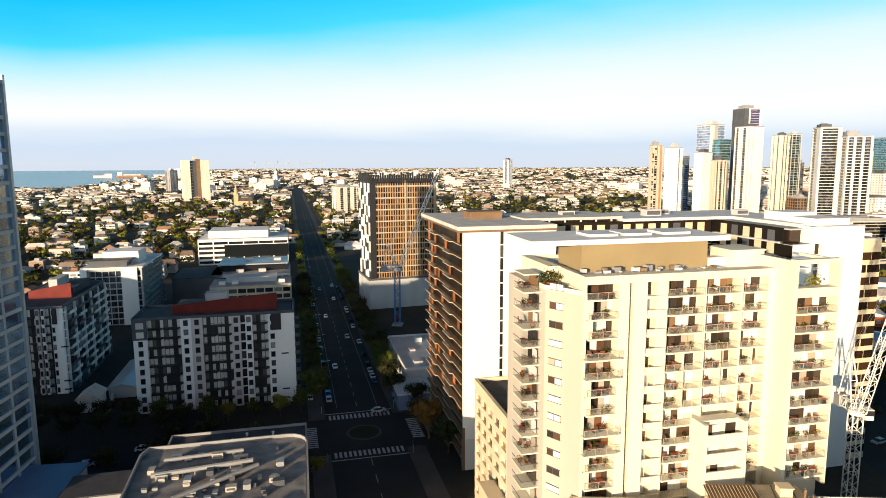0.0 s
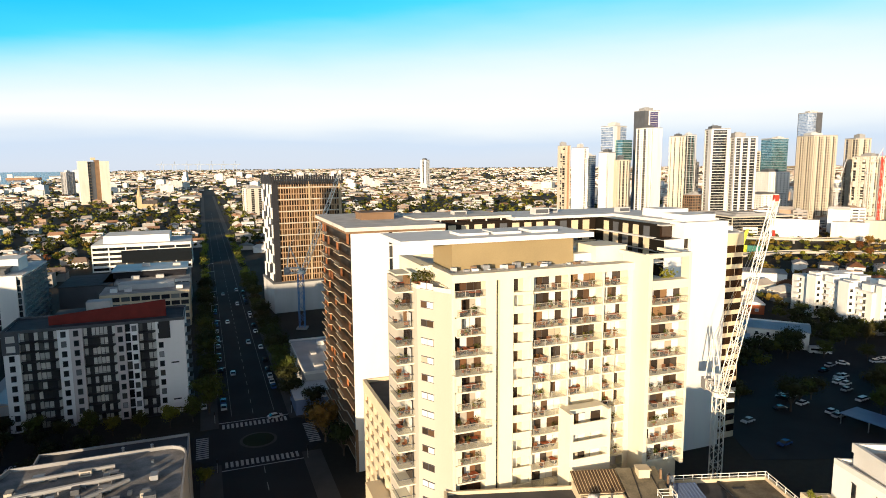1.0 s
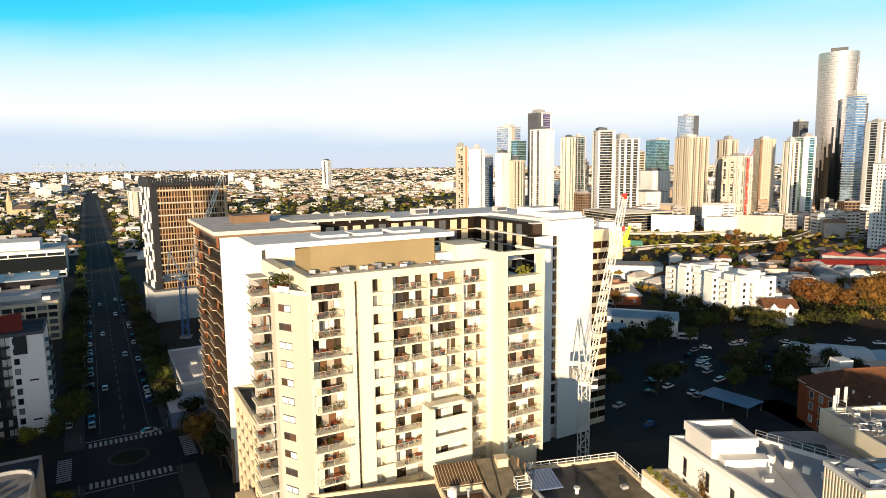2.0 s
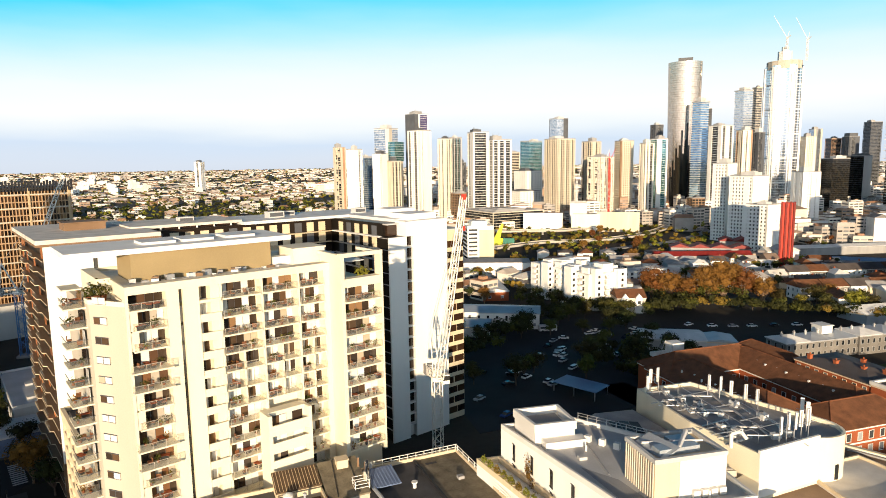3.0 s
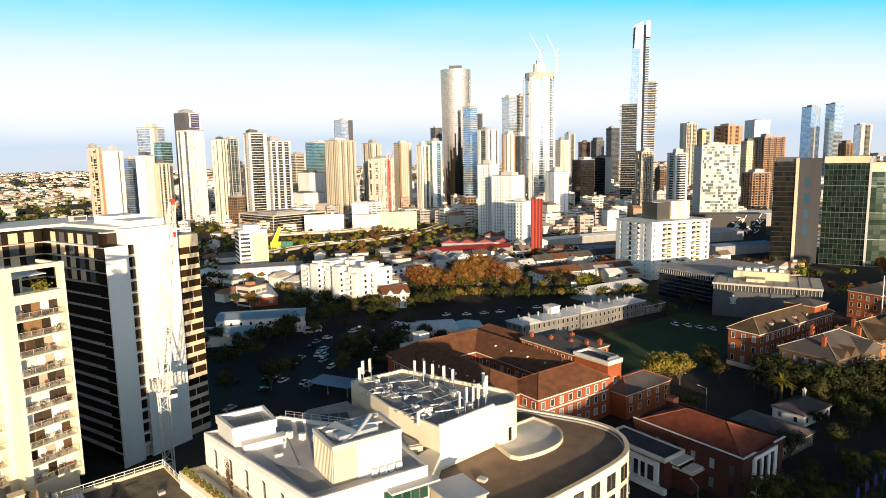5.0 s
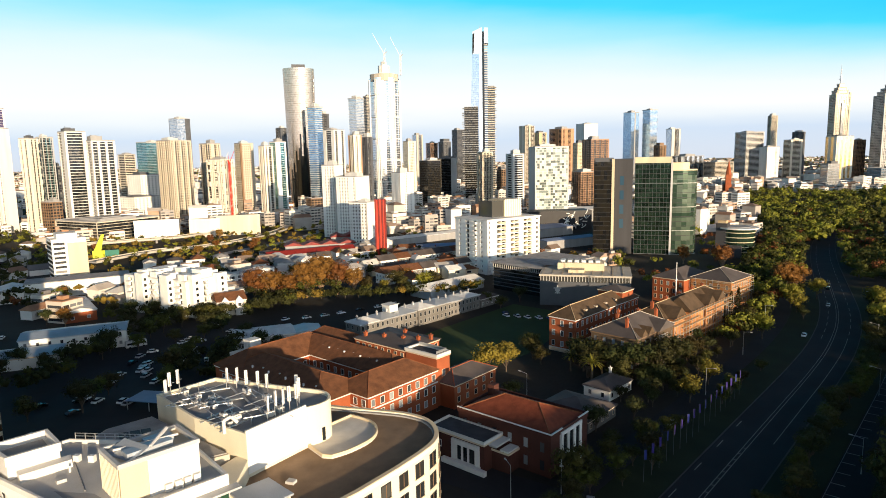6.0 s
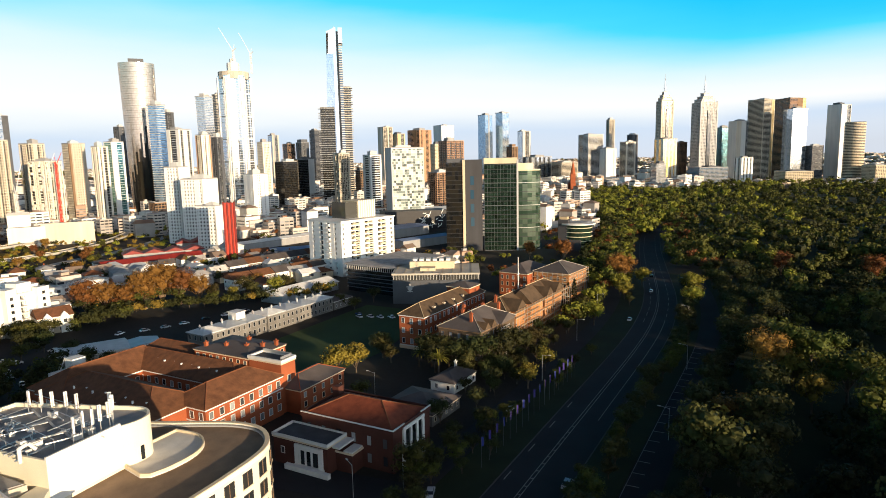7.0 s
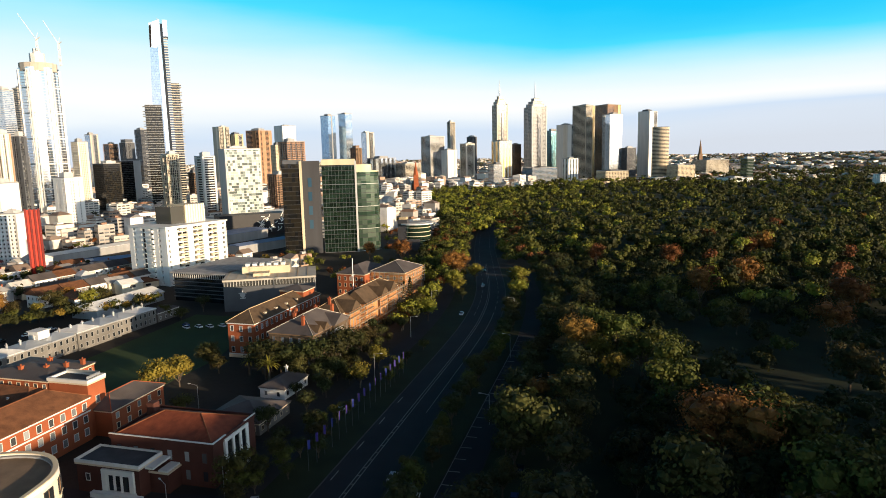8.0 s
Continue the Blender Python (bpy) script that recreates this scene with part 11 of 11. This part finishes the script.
CARMESH = [extrude(profile, 0.88).box(-1.15, -0.7, 1.43, 0.5, 0.7, 1.49).mesh("body", p) for p in PAINTS]
CABIN = extrude(cabin, 0.76).mesh("cabin_window", G_DARK)
wg_ = Geo().cyl(0, 0, -0.1, 0.1, 0.32, n=12)
wg_.v = [(x, z, y) for x, y, z in wg_.v]
WHEEL = wg_.mesh("wheel", TYRE)
ag_ = Geo().cyl(0, 0, -0.94, 0.94, 0.32, n=10)
ag_.v = [(x - 1.35, z, y + 0.32) for x, y, z in ag_.v]
ag_.add([(x + 2.7, y, z) for x, y, z in ag_.v], list(ag_.f))
ag_.box(-1.2, -0.3, 0.3, 1.2, 0.3, 0.4)
AXLE = ag_.mesh("wheel_set", TYRE)
LABELS = ("white parked car on dark asphalt", "silver parked car on dark asphalt", "black parked car at the kerb", "red car on the road", "dark blue parked car at the kerb")


def car(x, y, yaw, c=0, z=0.05):
    near = math.hypot(x - 30, y) < 190
    o = new("car", CARMESH[c])
    o.matrix_world = pose(x, y, z, 0, 0, yaw)
    tagged(o, LABELS[c], "car", "parked and driving cars")
    part("cabin_window", CABIN, None, o)
    if not near:
        part("wheel_set", AXLE, None, o)
    for a in (-1.35, 1.35) if near else ():
        for b in (-0.84, 0.84):
            k = part("wheel", WHEEL, None, o)
            k.location = (a, b, 0.32)


rr = random.Random(6)
for i in range(30):
    u, v = rr.choice((-8.2, 8.2)), 26 + i * 6.4 + rr.uniform(0, 2)
    x, y = along(u, v)
    car(x, y, STREET_YAW + 90, rr.choice((0, 0, 1, 2, 2, 4)))
for u, v, q, c in ((-4, 60, 90, 0), (4, 100, -90, 1), (-3, 140, 90, 0), (3.5, 180, -90, 0), (-3, 210, 90, 1), (5, 220, -90, 0), (-32, -2, 0, 3), (-14, 30, 90, 0), (6, 14, 10, 1), (-70, -3, 0, 1), (-100, 3, 180, 0), (-58, 3, 0, 0)):
    x, y = along(u, v)
    car(x, y, STREET_YAW + q, c)
for x, y, q, c in ((131, 200, 25, 0), (137, 206, 25, 0), (121, 186, 28, 0), (118, 192, 20, 1), (146, 216, 30, 2), (152, 222, 30, 1), (158, 224, -30, 0), (172, 226, 0, 0), (178, 222, -25, 0), (190, 218, -25, 1), (170, 214, 40, 0), (112, 182, 10, 2), (108, 196, 20, 2), (126, 176, 20, 1), (160, 204, 60, 0), (165, 196, 60, 1),
                   (288, 139, 60, 0), (290, 134, 62, 0), (291, 129, 60, 0), (293, 124, 62, 0), (295, 119, 60, 4), (292, 142, 60, 4),
                   (230, 216, -20, 0), (238, 212, -20, 1), (246, 209, -20, 0), (256, 206, -20, 2), (266, 203, -20, 0), (276, 200, -20, 1), (222, 222, 10, 0), (128, 300, 60, 0), (126, 306, 60, 2), (168, -0.5, 0, 0), (176, 7, 180, 1), (330, 20, 3, 0), (395, 20, 5, 0), (440, 26, 6, 2), (300, -24, 3, 2), (280, -24, 0, 2), (252, -22, 0, 1), (230, -22, 0, 2), (212, 34, 0, 0), (160, 34, 20, 1), (172, -22, 0, 4), (185, -22, 0, 2)):
    car(x, y, q, c, 0.06)
for i in range(26):
    q = rr.random()
    car(100 + 96 * q + rr.uniform(-6, 6), 168 + 62 * q + rr.choice((-9, -3, 5, 12)) + rr.uniform(-2, 2), 28 + rr.choice((0, 90, 180)), rr.choice((0, 0, 0, 1, 1, 2, 4)), 0.06)
bus = thing("bus", "white minibus driving along the shaded street", "bus", 158, 238, -12)
part("body", Geo().box(-4, -1.2, 0.4, 4, 1.2, 2.9), OFFWHITE, bus)
part("window_band", Geo().box(-3.6, -1.24, 1.5, 3.7, 1.24, 2.3), G_DARK, bus)
for a in (-2.6, 2.6):
    for b in (-1.1, 1.1):
        k = part("wheel", WHEEL, None, bus)
        k.location = (a, b, 0.4)
        k.scale = (1.3, 1.3, 1.3)

# ---- flags, lamps and signals ----
# banner cloth and poles coloured darker, as they look in shade
FLAG = surf("purple_flag_cloth", (0.035, 0.02, 0.16), 0.8, var=0.2)
FLAGB = surf("blue_flag_cloth", (0.02, 0.03, 0.18), 0.8, var=0.2)
for i in range(17):
    x, y = 176 + i * 4.4, 28.2 - i * 0.22
    f = thing("flagpole", "slim flagpole toned dark as in shade, with a hanging purple banner", "flagpole", x, y, 0, 0.1, group="banners along the boulevard")
    part("pole", Geo().cyl(0, 0, 0, 8, 0.05, 0.03, 6), DARKGREY, f)
    g = Geo()
    n = 5
    for k in range(n + 1):
        t = k / n
        for z in (7.8, 5.4):
            g.v.append((0.08 + 1.1 * t, 0.18 * math.sin(5 * t + i), z - 0.25 * t))
    for k in range(n):
        g.f.append((2 * k, 2 * k + 1, 2 * k + 3, 2 * k + 2))
    part("banner", g, FLAG if i % 3 else FLAGB, f)


def street_lamp(x, y, yaw, h=9.0):
    s = thing("street_lamp", "grey steel street lamp with a long arm", "lamp post", x, y, yaw, group="street lamps")
    part("pole", Geo().cyl(0, 0, 0, h, 0.1, 0.06, 7), STEEL, s)
    part("arm", Geo().beam((0, 0, h - 0.2), (2.4, 0, h + 0.2), 0.05), STEEL, s)
    part("lamp_head", Geo().box(2.2, -0.15, h + 0.1, 3.0, 0.15, h + 0.28), PALEGREY, s)


for x, y, q in ((160, 41, 0), (203, 76, 90), (150, 48, 60), (240, 33, -90), (290, 34, -90), (340, 37, -90), (150, -11, 90), (210, -11, 90), (270, -10, 90), (330, -5, 90), (395, 2, 90)):
    street_lamp(x, y, q)
for i in range(8):
    x, y = along(-9.8, 40 + i * 34)
    street_lamp(x, y, STREET_YAW)
for u, v in ((-11, -16), (11, 16), (11, -16), (-11, 16)):
    x, y = along(u, v)
    s = thing("traffic_signal", "traffic signal pole at the crossing", "signal", x, y, STREET_YAW)
    part("pole", Geo().cyl(0, 0, 0.1, 3.6, 0.07, n=6), STEEL, s)
    part("signal_head", Geo().box(-0.18, -0.15, 2.7, 0.18, 0.15, 3.7), BLACK, s)

# ---- outside the view: unseen blocks and trees added behind the camera to cast shade ----
for x, y, w, d, h, lab in ((-212, 70, 44, 30, 44, "unseen plain block added to cast shade, near the glass tower"), (-170, 56, 36, 26, 46, "unseen plain block added to cast shade, beside the cross street"), (-30, -70, 70, 40, 24, "unseen low block added to cast shade, beside the boulevard"), (-260, 120, 60, 120, 40, "unseen plain block added to cast shade, down the boulevard"),
                             (68, -215, 46, 30, 46, "unseen tall block added to cast shade, behind the park"), (116, -222, 40, 30, 37, "unseen plain block added to cast shade, behind the park trees"), (14, -225, 44, 30, 39, "unseen plain block added to cast shade, beside the park road"), (168, -240, 50, 30, 34, "unseen low block added to cast shade, among park trees"), (262, -264, 96, 30, 38, "unseen long block added to cast shade, beyond the park trees"), (-50, -260, 60, 40, 44, "unseen tall block added to cast shade, behind the park")):
    bb = thing("office_block", lab, "building", x, y, 8)
    storeys(bb, w, d, h, PALEGREY, G_GREY, fh=3.6, band=1.4, bay=5, pier=1.0)
# tall trees added out of view for more shade
for i in range(18):
    plant(rr.choice((1, 4, 0)), rr.uniform(40, 175), rr.uniform(-150, -70), rr.uniform(1.2, 1.5), rr.uniform(0, 360))
